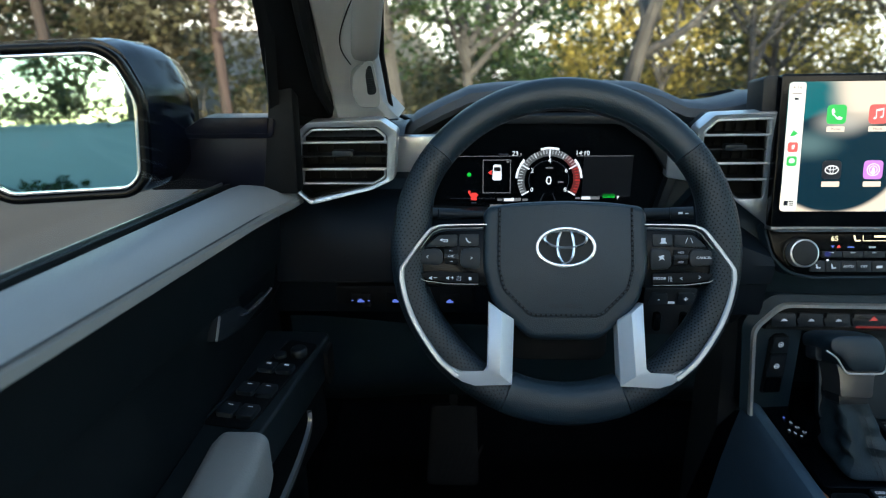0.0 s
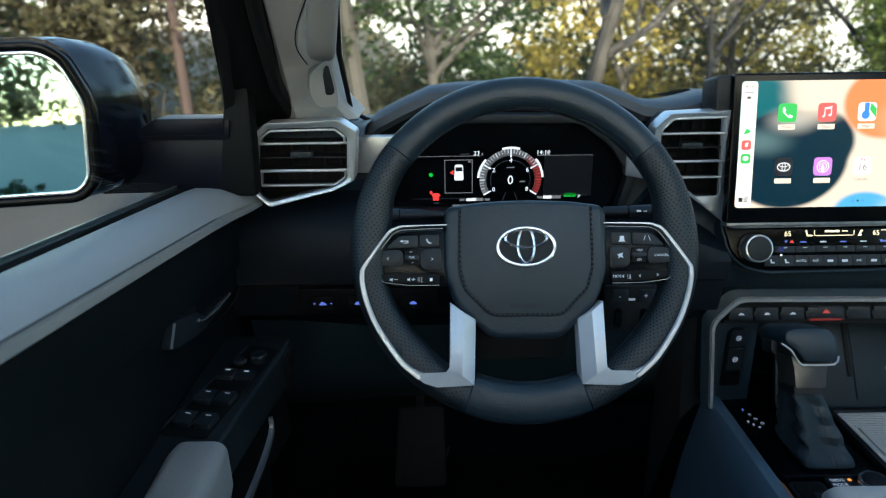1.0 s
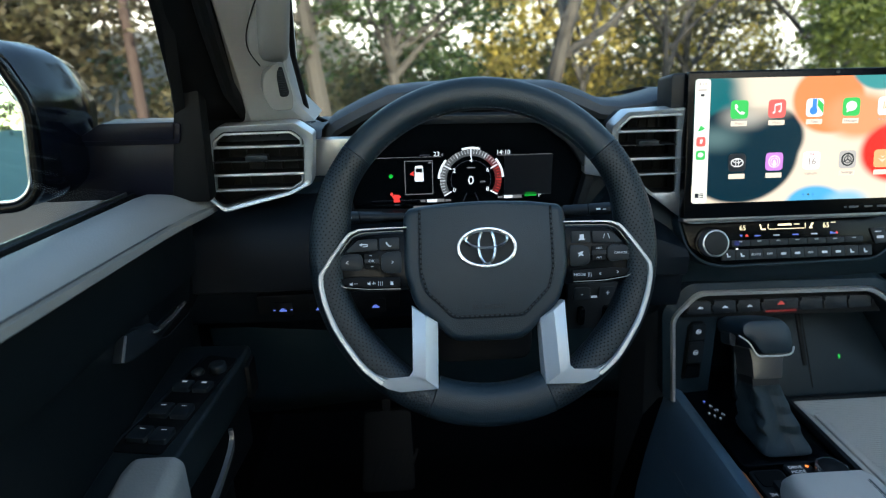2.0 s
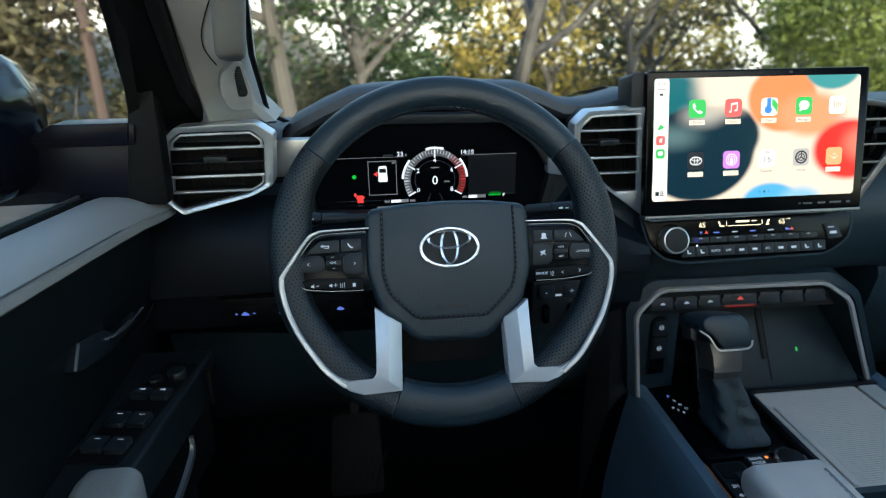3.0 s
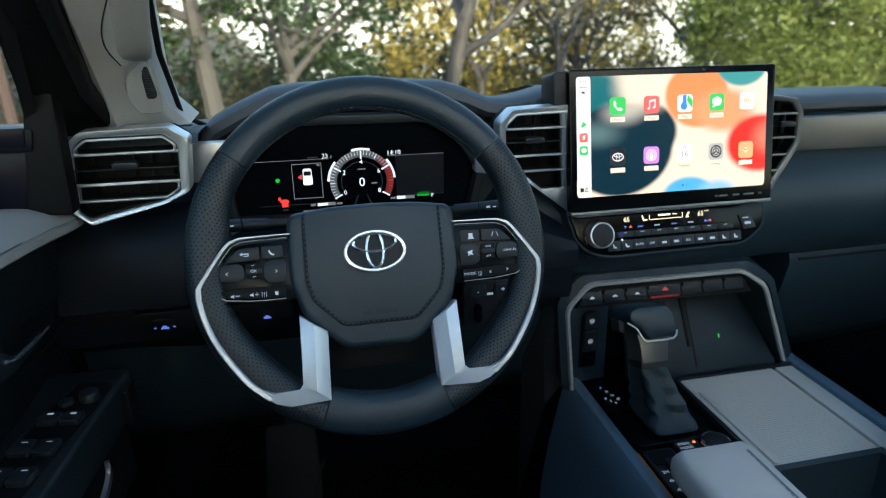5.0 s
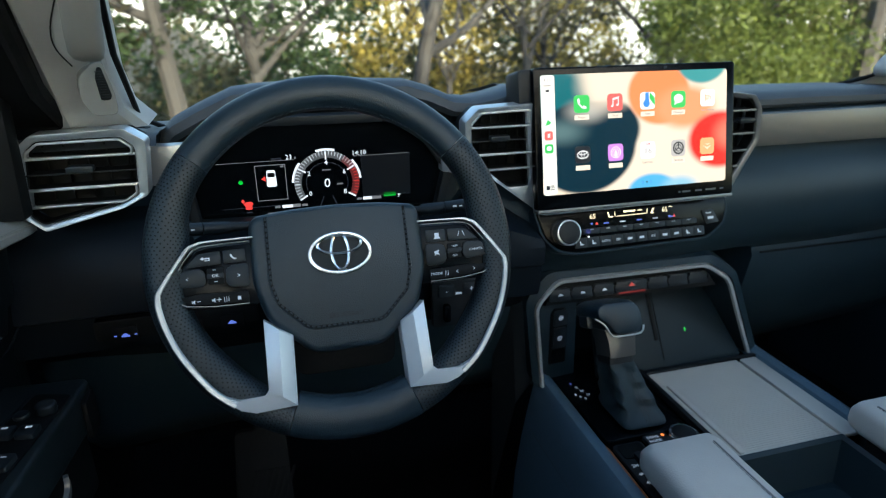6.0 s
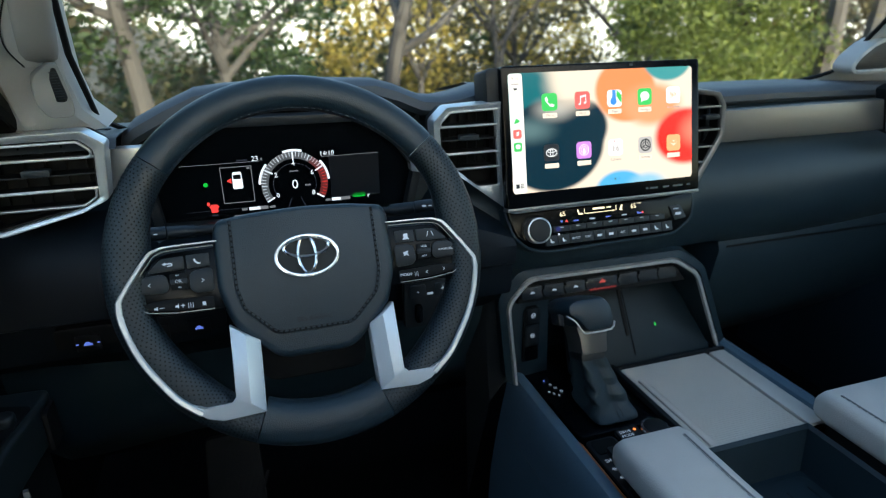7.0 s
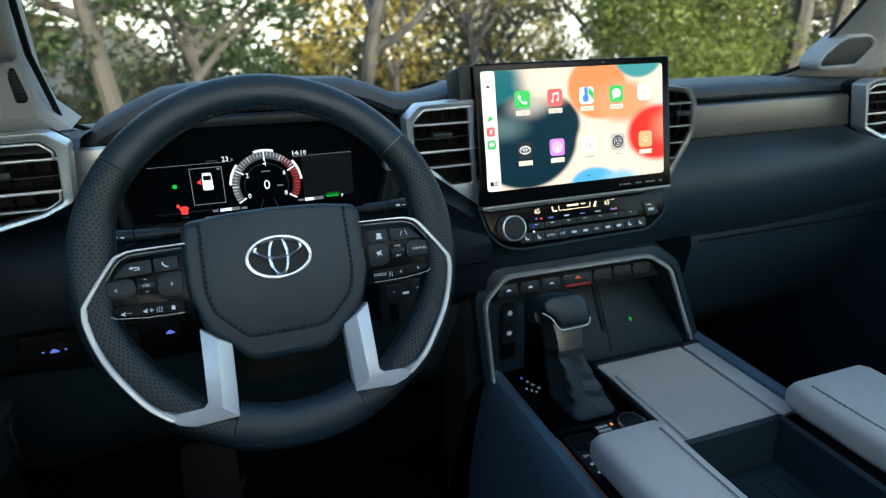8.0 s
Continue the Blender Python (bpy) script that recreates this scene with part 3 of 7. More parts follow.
# ---- dashboard ----
def dash():
    t = thing("dashboard", "blue-black soft dashboard with stitched vinyl faces", "dashboard")
    xs = [-0.40, -0.36, -0.34, -0.2, -0.1, 0.0, 0.1, 0.18, 0.24, 0.30, 0.338, 0.342, 0.45, 0.60, 0.68, 0.74, 0.776, 0.782, 0.80, 0.95, 1.1, 1.25, 1.38]
    rows = []
    for x in xs:
        c = max(0.0, 1 - abs(x - 0.48) / 0.28)
        c = c * c * (3 - 2 * c)
        w = 1.0 if -0.20 < x < 0.22 else 0.0
        e = max(0.0, (x - 1.0)) * 0.12
        k = 0.25 if 0.34 < x < 0.78 else 0.0
        f = 0.835 - 0.022 * c + e - (0.02 if x < -0.2 else 0)
        g = 0.016 if x > 0.62 else 0.0
        rows.append([(x, 1.24, 1.425 - g), (x, 1.00, 1.462 - g), (x, 0.89 + e, 1.470 - g - 0.01 * w), (x, 0.872 + e, 1.462 - g - 0.01 * w), (x, 0.866 + e, 1.45 - g - 0.14 * w), (x, 0.858 + e, 1.385 - 0.08 * w),
                     (x, f + 0.008, 1.37 - 0.075 * w), (x, f - 0.018, 1.345 - 0.06 * w), (x, f - 0.030, 1.30 - 0.02 * w), (x, f - 0.026, 1.255), (x, f - 0.008, 1.215), (x, f + 0.002, 1.206),
                     (x, f + 0.006 + k, 1.200), (x, f + 0.0 + k, 1.184), (x, f + 0.012 + k, 1.12), (x, f + 0.06 + k, 1.0), (x, f + 0.16 + k * 0.5, 0.90), (x, 1.2, 0.86)])
    part("body", loft(rows), SOFT, t)
    # Soft top pad that reaches to the windshield on the passenger side
    prof = [(0.875, 1.463), (0.866, 1.470), (0.866, 1.480), (0.876, 1.488), (0.90, 1.491), (1.02, 1.487), (1.20, 1.455)]
    rows = []
    for x in (0.33, 0.45, 0.6, 0.75, 0.9, 1.05, 1.2, 1.38):
        s = 0.02 * max(0.0, (x - 1.0) / 0.38)
        lift = 0.010 * math.exp(-((x - 0.36) / 0.12) ** 2) - 0.012 * min(1.0, max(0.0, (x - 0.55) / 0.15))
        rows.append([(x, y + s * 2, z - s + lift) for y, z in prof])
    part("top_pad", loft(rows), TOP, t)
    # Hood over the instruments
    out = [(-0.207, 1.455), (-0.203, 1.472), (-0.188, 1.486), (-0.150, 1.505), (-0.107, 1.5235), (-0.07, 1.5275), (0.0, 1.530), (0.07, 1.5295), (0.140, 1.5265), (0.175, 1.516), (0.212, 1.500), (0.245, 1.497), (0.28, 1.502), (0.320, 1.512), (0.37, 1.512)]
    rows = []
    for y, dz, sx in ((1.10, -0.045, 1.05), (0.98, -0.008, 1.02), (0.90, 0.002, 1.0), (0.868, 0.0, 1.0), (0.856, -0.006, 0.995), (0.852, -0.018, 0.985), (0.86, -0.026, 0.972)):
        rows.append([(x * sx, y, max(1.44, z + dz - 0.0055)) for x, z in out])
    part("cluster_hood", loft(rows), TOP, t, "grey-blue padded hood over the instruments")
    inn = [(-0.200, 1.40)] + [(x * 0.972, max(1.44, z - 0.026)) for x, z in out if x < 0.22] + [(0.205, 1.40)]
    part("hood_lining", loft([[(x, 0.859, z) for x, z in inn], [(x * 0.93, 0.875, 1.31 + (z - 1.31) * 0.9) for x, z in inn], [(x * 0.88, 0.90, 1.30 + (z - 1.30) * 0.80) for x, z in inn]]), DARK, t)
    # Ribs of the small defrost outlet at the pillar
    for i in range(3):
        part("defrost_slot", box(-0.285 + i * 0.001, 0.83 + i * 0.018, 1.4705, -0.215, 0.838 + i * 0.018, 1.4745, 0.001), DARK, t)
    part("corner_top", loft([[(x, y, z) for y, z in ((0.768, 1.466), (0.780, 1.476), (0.81, 1.477), (0.9, 1.471), (1.15, 1.44))] for x in (-0.39, -0.30, -0.24, -0.195)]), TOP, t)
    part("seam", sweep([(x, 0.7905 - 0.0 + (0.0 if abs(x - 0.48) > 0.28 else 0) + 0.045, 1.1905) for x in (0.80, 1.0, 1.2, 1.38)], rect(-0.0015, -0.0015, 0.0015, 0.0015)), DARK, t)
    # Satin bars
    def bar(name, pts_top, pts_bot, y, mt, lab):
        poly = pts_bot + pts_top[::-1]
        return part(name, prism(poly, front(y), 0.02, 0.003), mt, t, lab)
    bar("trim_bar", [(0.735, 1.448), (0.95, 1.449), (1.17, 1.449)], [(0.735, 1.392), (0.95, 1.391), (1.18, 1.390)], 0.838, CHAMP, "brushed champagne silver bar")
    bar("trim_bar", [(-0.215, 1.460), (-0.150, 1.460)], [(-0.215, 1.408), (-0.178, 1.408)], 0.800, SILVER, "satin silver bar")
    bar("trim_bar", [(0.178, 1.44), (0.215, 1.45)], [(0.178, 1.395), (0.235, 1.385)], 0.815, SILVER, "satin silver bar")
    # Lower knee panel on the driver's side
    rows = []
    for x in (-0.42, -0.36, -0.25, -0.205, -0.175, -0.1, 0.05, 0.195, 0.225, 0.28, 0.315):
        b = 0.0 if x > -0.3 else 0.01
        d = 0.045 if -0.19 < x < 0.21 else max(0.0, (x - 0.215) * 0.62)
        rows.append([(x, 0.83, 1.375 - d), (x, 0.775 + b, 1.365 - d), (x, 0.745 + b, 1.335 - d * 0.6), (x, 0.735 + b, 1.29), (x, 0.737, 1.262), (x, 0.748, 1.256), (x, 0.75, 1.22), (x, 0.755, 1.205), (x, 0.80, 1.185), (x, 0.88, 1.10), (x, 0.98, 1.02)])
    part("knee_panel", loft(rows), KNEE_SHADED, t)
    part("switch_strip", prism(rect(-0.30, 1.226, -0.10, 1.254, 0.004), front(0.738), 0.012, 0.002), DARK, t)
    part("glove_box", prism(rounded([(0.83, 0.98), (1.26, 0.98), (1.26, 1.178), (0.83, 1.178)], 0.01), frame_of((0, 0.846, 0), (1, 0, 0), (0, 0.12, 1)), 0.02, 0.004), SOFT, t, "dark glove box lid")
    part("glove_handle", prism(rounded([(0.90, 1.115), (0.985, 1.12), (0.995, 1.145), (0.90, 1.14)], 0.006), frame_of((0, 0.828, 0), (1, 0, 0), (0, 0.12, 1)), 0.02, 0.003), KEYM, t)
    return t


dash()


def slat_vent(outer, inner, y, slats, loops, x_in, label, frame_mat, knob, sharp=0.004):
    """An air vent: satin frame with crisp edges, bright-edged loops, dark box, thin slats and a sliding knob."""
    t = thing("air_vent", label, "air vent", group="air vents of the dashboard")
    m = front(y)
    o, i1 = rounded(outer, sharp, 2), rounded(inner, sharp, 2)
    part("frame", ring(o, i1, m, 0.030, 0.0018, lift=-0.003), frame_mat, t)
    part("inner_frame", ring(inset(i1, -0.0005), inset(i1, 0.0022), at(m, 0, 0, -0.007), 0.02, 0.0006), DARK, t)
    part("box", prism(inset(o, 0.004), at(m, 0, 0, -0.036), 0.02), DARK, t)

    def span(z):
        xs = [a[0] + (b[0] - a[0]) * (z - a[1]) / (b[1] - a[1]) for a, b in zip(i1, i1[1:] + i1[:1]) if (a[1] - z) * (b[1] - z) < 0]
        return (min(xs), max(xs)) if len(xs) > 1 else None
    for z, mt in slats:
        s = span(z)
        if s:
            h = 0.0017 if mt is not PLASTIC else 0.0011
            slat = part("slat", prism(rect(s[0] - 0.001, z - h, s[1] + 0.001, z + h), at(m, 0, 0, -0.0035), 0.003, 0.0007), mt, t)
            part("blade", prism(rect(s[0], z - h * 0.8, s[1], z + h * 0.8), at(m, 0, 0, -0.0064), 0.022), DARK, slat, "black blade", smooth=False)
    for loop in loops:
        part("edge_loop", ring(rounded(loop, 0.003, 2), rounded(inset(loop, 0.0026), 0.002, 2), at(m, 0, 0, -0.0012), 0.008, 0.0006), frame_mat, t, "bright satin loop")
    if knob:
        part("knob", prism(rect(knob[0] - 0.0145, knob[1] - 0.0040, knob[0] + 0.0145, knob[1] + 0.0040, 0.0025), at(m, 0, 0, 0.003), 0.012, 0.0018), KEYM, t)
    for k in range(5):
        x = x_in[0] + (x_in[1] - x_in[0]) * (k + 0.5) / 5
        part("vane", prism(rect(x - 0.0009, x_in[2], x + 0.0009, x_in[3]), at(m, 0, 0, -0.028), 0.006), DARK, t)
    return t


slat_vent([(-0.3395, 1.474), (-0.3215, 1.4895), (-0.2245, 1.4925), (-0.2015, 1.4765), (-0.2085, 1.4110), (-0.2385, 1.3965), (-0.3274, 1.3745), (-0.3500, 1.3960)],
          [(-0.3316, 1.4705), (-0.3180, 1.4815), (-0.2295, 1.4825), (-0.2155, 1.4700), (-0.2195, 1.4125), (-0.2420, 1.4012), (-0.3290, 1.3820), (-0.3410, 1.3930)], 0.745,
          [(1.4615, SILVER), (1.4425, PLASTIC), (1.4250, SILVER), (1.4045, SILVER)],
          [[(-0.3318, 1.4605), (-0.3190, 1.4605), (-0.2180, 1.4605), (-0.2170, 1.4700), (-0.2302, 1.4810), (-0.3175, 1.4800), (-0.3305, 1.4700)], [(-0.3380, 1.4035), (-0.2360, 1.4035), (-0.2205, 1.4130), (-0.2190, 1.4260), (-0.3350, 1.4260)]],
          (-0.33, -0.22, 1.40, 1.475), "eight-sided satin silver air vent with dark slats by the door", SILVER, (-0.277, 1.4475))
slat_vent([(0.2030, 1.4700), (0.2230, 1.4895), (0.3090, 1.4930), (0.3220, 1.3335), (0.3160, 1.3335), (0.2532, 1.3810), (0.2060, 1.4160)],
          [(0.2135, 1.4670), (0.2290, 1.4815), (0.2948, 1.4835), (0.3045, 1.3715), (0.2720, 1.3715), (0.2580, 1.3825), (0.2165, 1.4180)], 0.780,
          [(1.4615, SILVER), (1.4420, PLASTIC), (1.4225, SILVER), (1.3995, SILVER)],
          [[(0.2130, 1.4605), (0.3030, 1.4605), (0.3020, 1.4850), (0.2280, 1.4830), (0.2125, 1.4680)], [(0.2300, 1.3985), (0.3070, 1.3985), (0.3055, 1.4240), (0.2165, 1.4235)]],
          (0.23, 0.30, 1.39, 1.48), "satin silver air vent beside the touch screen", SILVER, (0.256, 1.4455))
slat_vent([(0.600, 1.492), (0.664, 1.492), (0.702, 1.486), (0.7175, 1.464), (0.7215, 1.412), (0.680, 1.332), (0.600, 1.345)],
          [(0.608, 1.484), (0.662, 1.484), (0.697, 1.479), (0.7100, 1.462), (0.7135, 1.414), (0.674, 1.342), (0.608, 1.352)], 0.800,
          [(1.462, DKSILVER), (1.444, PLASTIC), (1.424, DKSILVER), (1.396, DKSILVER), (1.37, DKSILVER)], [],
          (0.64, 0.71, 1.39, 1.48), "dark satin air vent behind the touch screen", DKSILVER, (0.69, 1.446))
slat_vent([(1.108, 1.470), (1.130, 1.480), (1.290, 1.482), (1.300, 1.390), (1.190, 1.362), (1.130, 1.388)],
          [(1.122, 1.465), (1.138, 1.472), (1.281, 1.474), (1.290, 1.395), (1.190, 1.371), (1.140, 1.391)], 0.800,
          [(1.455, SILVER), (1.437, PLASTIC), (1.415, SILVER), (1.395, SILVER)], [[(1.123, 1.454), (1.286, 1.454), (1.283, 1.473), (1.138, 1.471), (1.122, 1.464)]],
          (1.15, 1.28, 1.39, 1.46), "satin silver air vent at the passenger door", SILVER, (1.22, 1.437))
wedge = thing("trim_wedge", "satin silver strip below the touch screen", "trim")
part("plate", prism([(0.312, 1.3345), (0.322, 1.3325), (0.635, 1.3345), (0.635, 1.3405), (0.322, 1.3405), (0.312, 1.3410)], front(0.752), 0.03, 0.0015), SILVER, wedge)


# ---- instrument cluster ----
def cluster():
    t = thing("instrument_cluster", "lit digital instrument display in a black binnacle", "instrument display")
    y = 0.838
    m = front(y)
    o = rounded([(-0.175, 1.335), (0.178, 1.325), (0.196, 1.40), (0.165, 1.446), (0.112, 1.484), (-0.083, 1.486), (-0.138, 1.447), (-0.182, 1.40)], 0.012)
    part("bezel", ring(o, inset(o, 0.012), at(m, 0, 0, 0.020), 0.03, 0.003), PLASTIC, t)
    disp = part("screen", prism(inset(o, 0.008), m, 0.006), GLOSS, t)
    g = at(m, 0, 0, 0.0006)

    def bar(name, x0, z0, x1, z1, mt, r=0.0):
        return part(name, prism(rect(x0, z0, x1, z1, r), g, 0.0005), mt, disp, smooth=False)
    bar("status_line", -0.137, 1.4225, -0.032, 1.4231, G_GREY)
    bar("status_line", 0.052, 1.4220, 0.135, 1.4226, G_GREY)
    bar("status_line", -0.137, 1.3575, -0.042, 1.3580, G_DIM)
    bar("status_line", 0.063, 1.3605, 0.135, 1.3610, G_DIM)
    bar("side_panel", 0.063, 1.3612, 0.135, 1.4215, glow("panel_navy", (0.05, 0.08, 0.3), 0.004))
    cx, cz = 0.0125, 1.386
    # Dial: grey band, ticks, red zone, white outer segments
    def arc(name, r0, r1, a0, a1, mt, n=16, lift=0.0):
        o2 = ellipse(cx, cz, r1, r1, n, a0, a1)
        i2 = ellipse(cx, cz, r0, r0, n, a0, a1)
        return part(name, prism(o2 + i2[::-1], at(g, 0, 0, lift), 0.0004), mt, disp, smooth=False)
    arc("dial_band", 0.0365, 0.0465, 55, 210, glow("dial_grey", (0.5, 0.53, 0.58), 0.10), 30)
    arc("dial_band", 0.0365, 0.0465, -30, 54, glow("dial_dim_red", (0.9, 0.12, 0.12), 0.09), 20)
    arc("dial_ring", 0.0295, 0.0302, -20, 200, G_DIM, 30)
    for a0, a1 in ((74, 106), (140, 176), (4, 40)):
        arc("dial_segment", 0.0468, 0.0500, a0, a1, G_WHITE, 10)
    for k in range(41):
        a = radians(210 - 240 * k / 40)
        big = k % 10 == 0
        r0, r1 = (0.034 if big else (0.0385 if k % 5 == 0 else 0.0400)), 0.0462
        w = 0.0010 if big else (0.0007 if k % 5 == 0 else 0.00035)
        d, s = Vector((math.cos(a), math.sin(a))), Vector((-math.sin(a), math.cos(a)))
        c = Vector((cx, cz))
        q = [c + d * r0 - s * w, c + d * r1 - s * w, c + d * r1 + s * w, c + d * r0 + s * w]
        part("tick", prism([tuple(v) for v in q], at(g, 0, 0, 0.0003), 0.0003), G_WHITE if k < 30 or big else G_RED, disp, smooth=False)
    for k, s in enumerate("02468"):
        a = radians(210 - 60 * k)
        writing("numeral", s, 0.0095, at(g, cx + 0.029 * math.cos(a), cz + 0.0295 * math.sin(a), 0.0004), G_WHITE, disp)
    writing("speed", "0", 0.019, at(g, cx, cz - 0.001, 0.0004), G_WHITE, disp)
    bar("unit", cx + 0.014, cz - 0.004, cx + 0.022, cz - 0.002, G_GREY)
    bar("unit", cx - 0.006, cz + 0.018, cx + 0.006, cz + 0.0195, G_GREY)
    writing("clock", "14:10", 0.0095, at(g, 0.0605, 1.4265), G_WHITE, disp)
    writing("outside_temperature", "23", 0.0095, at(g, -0.0385, 1.4265), G_WHITE, disp)
    bar("degree_mark", -0.031, 1.4235, -0.029, 1.427, G_GREY)
    bar("caption", -0.063, 1.4245, -0.049, 1.4265, G_DIM)
    part("card_frame", ring(rect(-0.0865, 1.366, -0.0445, 1.4175), rect(-0.0855, 1.367, -0.0455, 1.4165), g, 0.0004), G_GREY, disp, smooth=False)
    part("car_icon", prism(rounded([(-0.072, 1.386), (-0.058, 1.386), (-0.059, 1.410), (-0.071, 1.410)], 0.003), g, 0.0004), G_WHITE, disp, smooth=False)
    bar("car_window", -0.0695, 1.4005, -0.0605, 1.4065, DARK)
    part("car_window", prism(rect(-0.0700, 1.4000, -0.0600, 1.4060), at(g, 0, 0, 0.0003), 0.0003), DARK, disp, smooth=False)
    part("warning_arrow", prism([(-0.079, 1.398), (-0.073, 1.394), (-0.073, 1.402)], g, 0.0004), G_RED, disp, smooth=False)
    bar("card_mark", -0.051, 1.413, -0.047, 1.4155, G_GREY)
    part("green_lamp", prism(ellipse(-0.107, 1.395, 0.0032, 0.0030, 14), g, 0.0004), G_GREEN, disp, smooth=False)
    part("belt_lamp", prism(ellipse(-0.107, 1.3675, 0.0022, 0.0028, 12), g, 0.0004), G_RED, disp, smooth=False)
    part("belt_lamp", prism(rounded([(-0.107, 1.363), (-0.1035, 1.3665), (-0.0965, 1.3665), (-0.093, 1.363), (-0.0955, 1.361), (-0.0955, 1.355), (-0.1045, 1.355), (-0.1045, 1.361)], 0.001), g, 0.0004), G_RED, disp, smooth=False)
    bar("caption", -0.104, 1.350, -0.096, 1.3518, G_DIM)
    bar("gauge_bar", -0.054, 1.3535, -0.039, 1.358, G_WHITE)
    bar("gauge_bar", -0.039, 1.3535, -0.028, 1.358, G_GREY)
    bar("gauge_mark", -0.064, 1.3540, -0.0565, 1.357, G_GREY)
    bar("gauge_mark", -0.026, 1.354, -0.018, 1.357, G_GREY)
    bar("gauge_bar", 0.063, 1.3560, 0.076, 1.3605, G_WHITE)
    bar("gauge_bar", 0.076, 1.3560, 0.090, 1.3605, G_GREY)
    bar("gauge_mark", 0.054, 1.3565, 0.061, 1.3595, G_GREY)
    bar("ready_lamp", 0.0945, 1.3585, 0.1125, 1.3645, G_GREEN)
    writing("ready_word", "READY", 0.0055, at(g, 0.1035, 1.3613, 0.0006), glow("ready_dark", (0.0, 0.1, 0.0), 0.2), disp)
    writing("gear_letter", "P", 0.0075, at(g, 0.1175, 1.3585), G_WHITE, disp)
    bar("caption", -0.075, 1.344, -0.055, 1.348, G_GREY)
    for s in (-1, 1):
        part("road_line", prism([(cx + s * 0.006, 1.366), (cx + s * 0.0068, 1.366), (cx + s * 0.016, 1.345), (cx + s * 0.014, 1.345)], g, 0.0004), G_DIM, disp, smooth=False)
    return t


cluster()


# ---- steering wheel ----
WU, WV = Vector((1, 0, 0)), Vector((0, 0.39, 0.9208))
WM = frame_of((-0.003, 0.55, 1.383), WU, WV)


def wheel():
    t = thing("steering_wheel", "black leather steering wheel with satin silver spokes", "steering wheel")
    R = 0.1683

    def seg(name, a0, a1, mt, rad, thick, lab, bulge=None, cut=None):
        n = max(10, int(abs(a1 - a0) / 4))
        rows = []
        for i in range(n + 1):
            a = radians(a0 + (a1 - a0) * i / n)
            ri, ro = R - rad, R + rad
            if bulge:
                ri -= bulge(a0 + (a1 - a0) * i / n)
            c, h = (ri + ro) / 2, (ro - ri) / 2
            row = []
            for k in range(20):
                b = 2 * math.pi * k / 20
                x, z = math.copysign(abs(math.cos(b)) ** 0.85, math.cos(b)) * h, math.copysign(abs(math.sin(b)) ** 0.9, math.sin(b)) * thick
                r = c + x
                row.append(WM @ Vector((r * math.cos(a), r * math.sin(a), z)))
            rows.append(row)
        rim = part(name, loft(rows, True, True), mt, t, lab)
        if mt is PERF:
            def skin(adeg, b):
                ri, ro = R - rad - bulge(adeg), R + rad
                r = (ri + ro) / 2 + math.copysign(abs(math.cos(b)) ** 0.85, math.cos(b)) * (ro - ri) / 2
                return WM @ Vector((r * math.cos(radians(adeg)), r * math.sin(radians(adeg)), math.copysign(abs(math.sin(b)) ** 0.9, math.sin(b)) * thick))
            holes = bmesh.new()
            steps = int(abs(a1 - a0) / 1.18)
            for i in range(1, steps):
                for k in range(-1, 15):
                    a, b = a0 + (a1 - a0) * i / steps, 0.215 * (k + 0.5 * (i % 2))
                    c = skin(a, b)
                    u, v = (skin(a + 0.3, b) - c).normalized(), (skin(a, b + 0.03) - c).normalized()
                    w = u.cross(v).normalized()
                    if w.dot(c - WM @ Vector((R * math.cos(radians(a)), R * math.sin(radians(a)), 0))) < 0:
                        w = -w
                    vs = [holes.verts.new(c + w * 0.00032 + (u * math.cos(q) + v * math.sin(q)) * 0.00085) for q in [j * math.pi / 3 for j in range(6)]]
                    holes.faces.new(vs)
            part("perforation", holes, DARK, rim, "fine punched holes", smooth=False)
        return rim
    bump = lambda a, c, w, h: h * math.exp(-((a - c) / w) ** 2)
    seg("rim_top", 38.3, 141.7, LEATHER, 0.0172, 0.0165, "smooth black leather rim section")
    lob = lambda a: bump(a, 150, 14, 0.0) + bump(a, 172, 12, 0.008) + bump(a, 222, 24, 0.006)
    seg("rim_side", 142.0, 248.0, PERF, 0.0172, 0.0170, "perforated black leather grip", lob)
    seg("rim_side", 38.0, -68.0, PERF, 0.0172, 0.0170, "perforated black leather grip", lambda a: lob(180 - a))
    seg("rim_bottom", 248.3, 291.7, LEATHER, 0.0178, 0.0175, "smooth black leather rim section", lambda a: 0.010)
    # Stitching along the inside of the rim
    for a0, a1 in ((40, 140), (250, 290)):
        ri = R - 0.0168 - (0.010 if a0 > 200 else 0)
        pts = [WM @ Vector((ri * math.cos(radians(a0 + (a1 - a0) * i / 40)), ri * math.sin(radians(a0 + (a1 - a0) * i / 40)), 0.006)) for i in range(41)]
        dashes(pts, STITCH, t, up=tuple(WM.to_3x3() @ Vector((0, 0, 1))), length=0.004, gap=0.003, r=0.0006)
    for s in (-1, 1):
        f = lambda pts: [(s * x, y) for x, y in pts]
        # Satin strip round the switch pack and down the rim
        path = f([(0.082, 0.0255), (0.125, 0.0245), (0.1360, 0.0222), (0.1450, 0.0160), (0.1685, -0.0165), (0.1715, -0.0250), (0.1712, -0.0360), (0.166, -0.0570), (0.1550, -0.0820), (0.1340, -0.1130), (0.1200, -0.1265), (0.1120, -0.1330)])
        pts = smooth_path([WM @ Vector((x, y, 0.0155 + 0.0035 * min(1.0, max(0.0, (-0.06 - y) / 0.06)))) for x, y in path], 4)
        prof = [(-0.0030, -0.006), (0.0030, -0.006), (0.0030, 0.0010), (0.0018, 0.0022), (-0.0018, 0.0022), (-0.0030, 0.0010)]
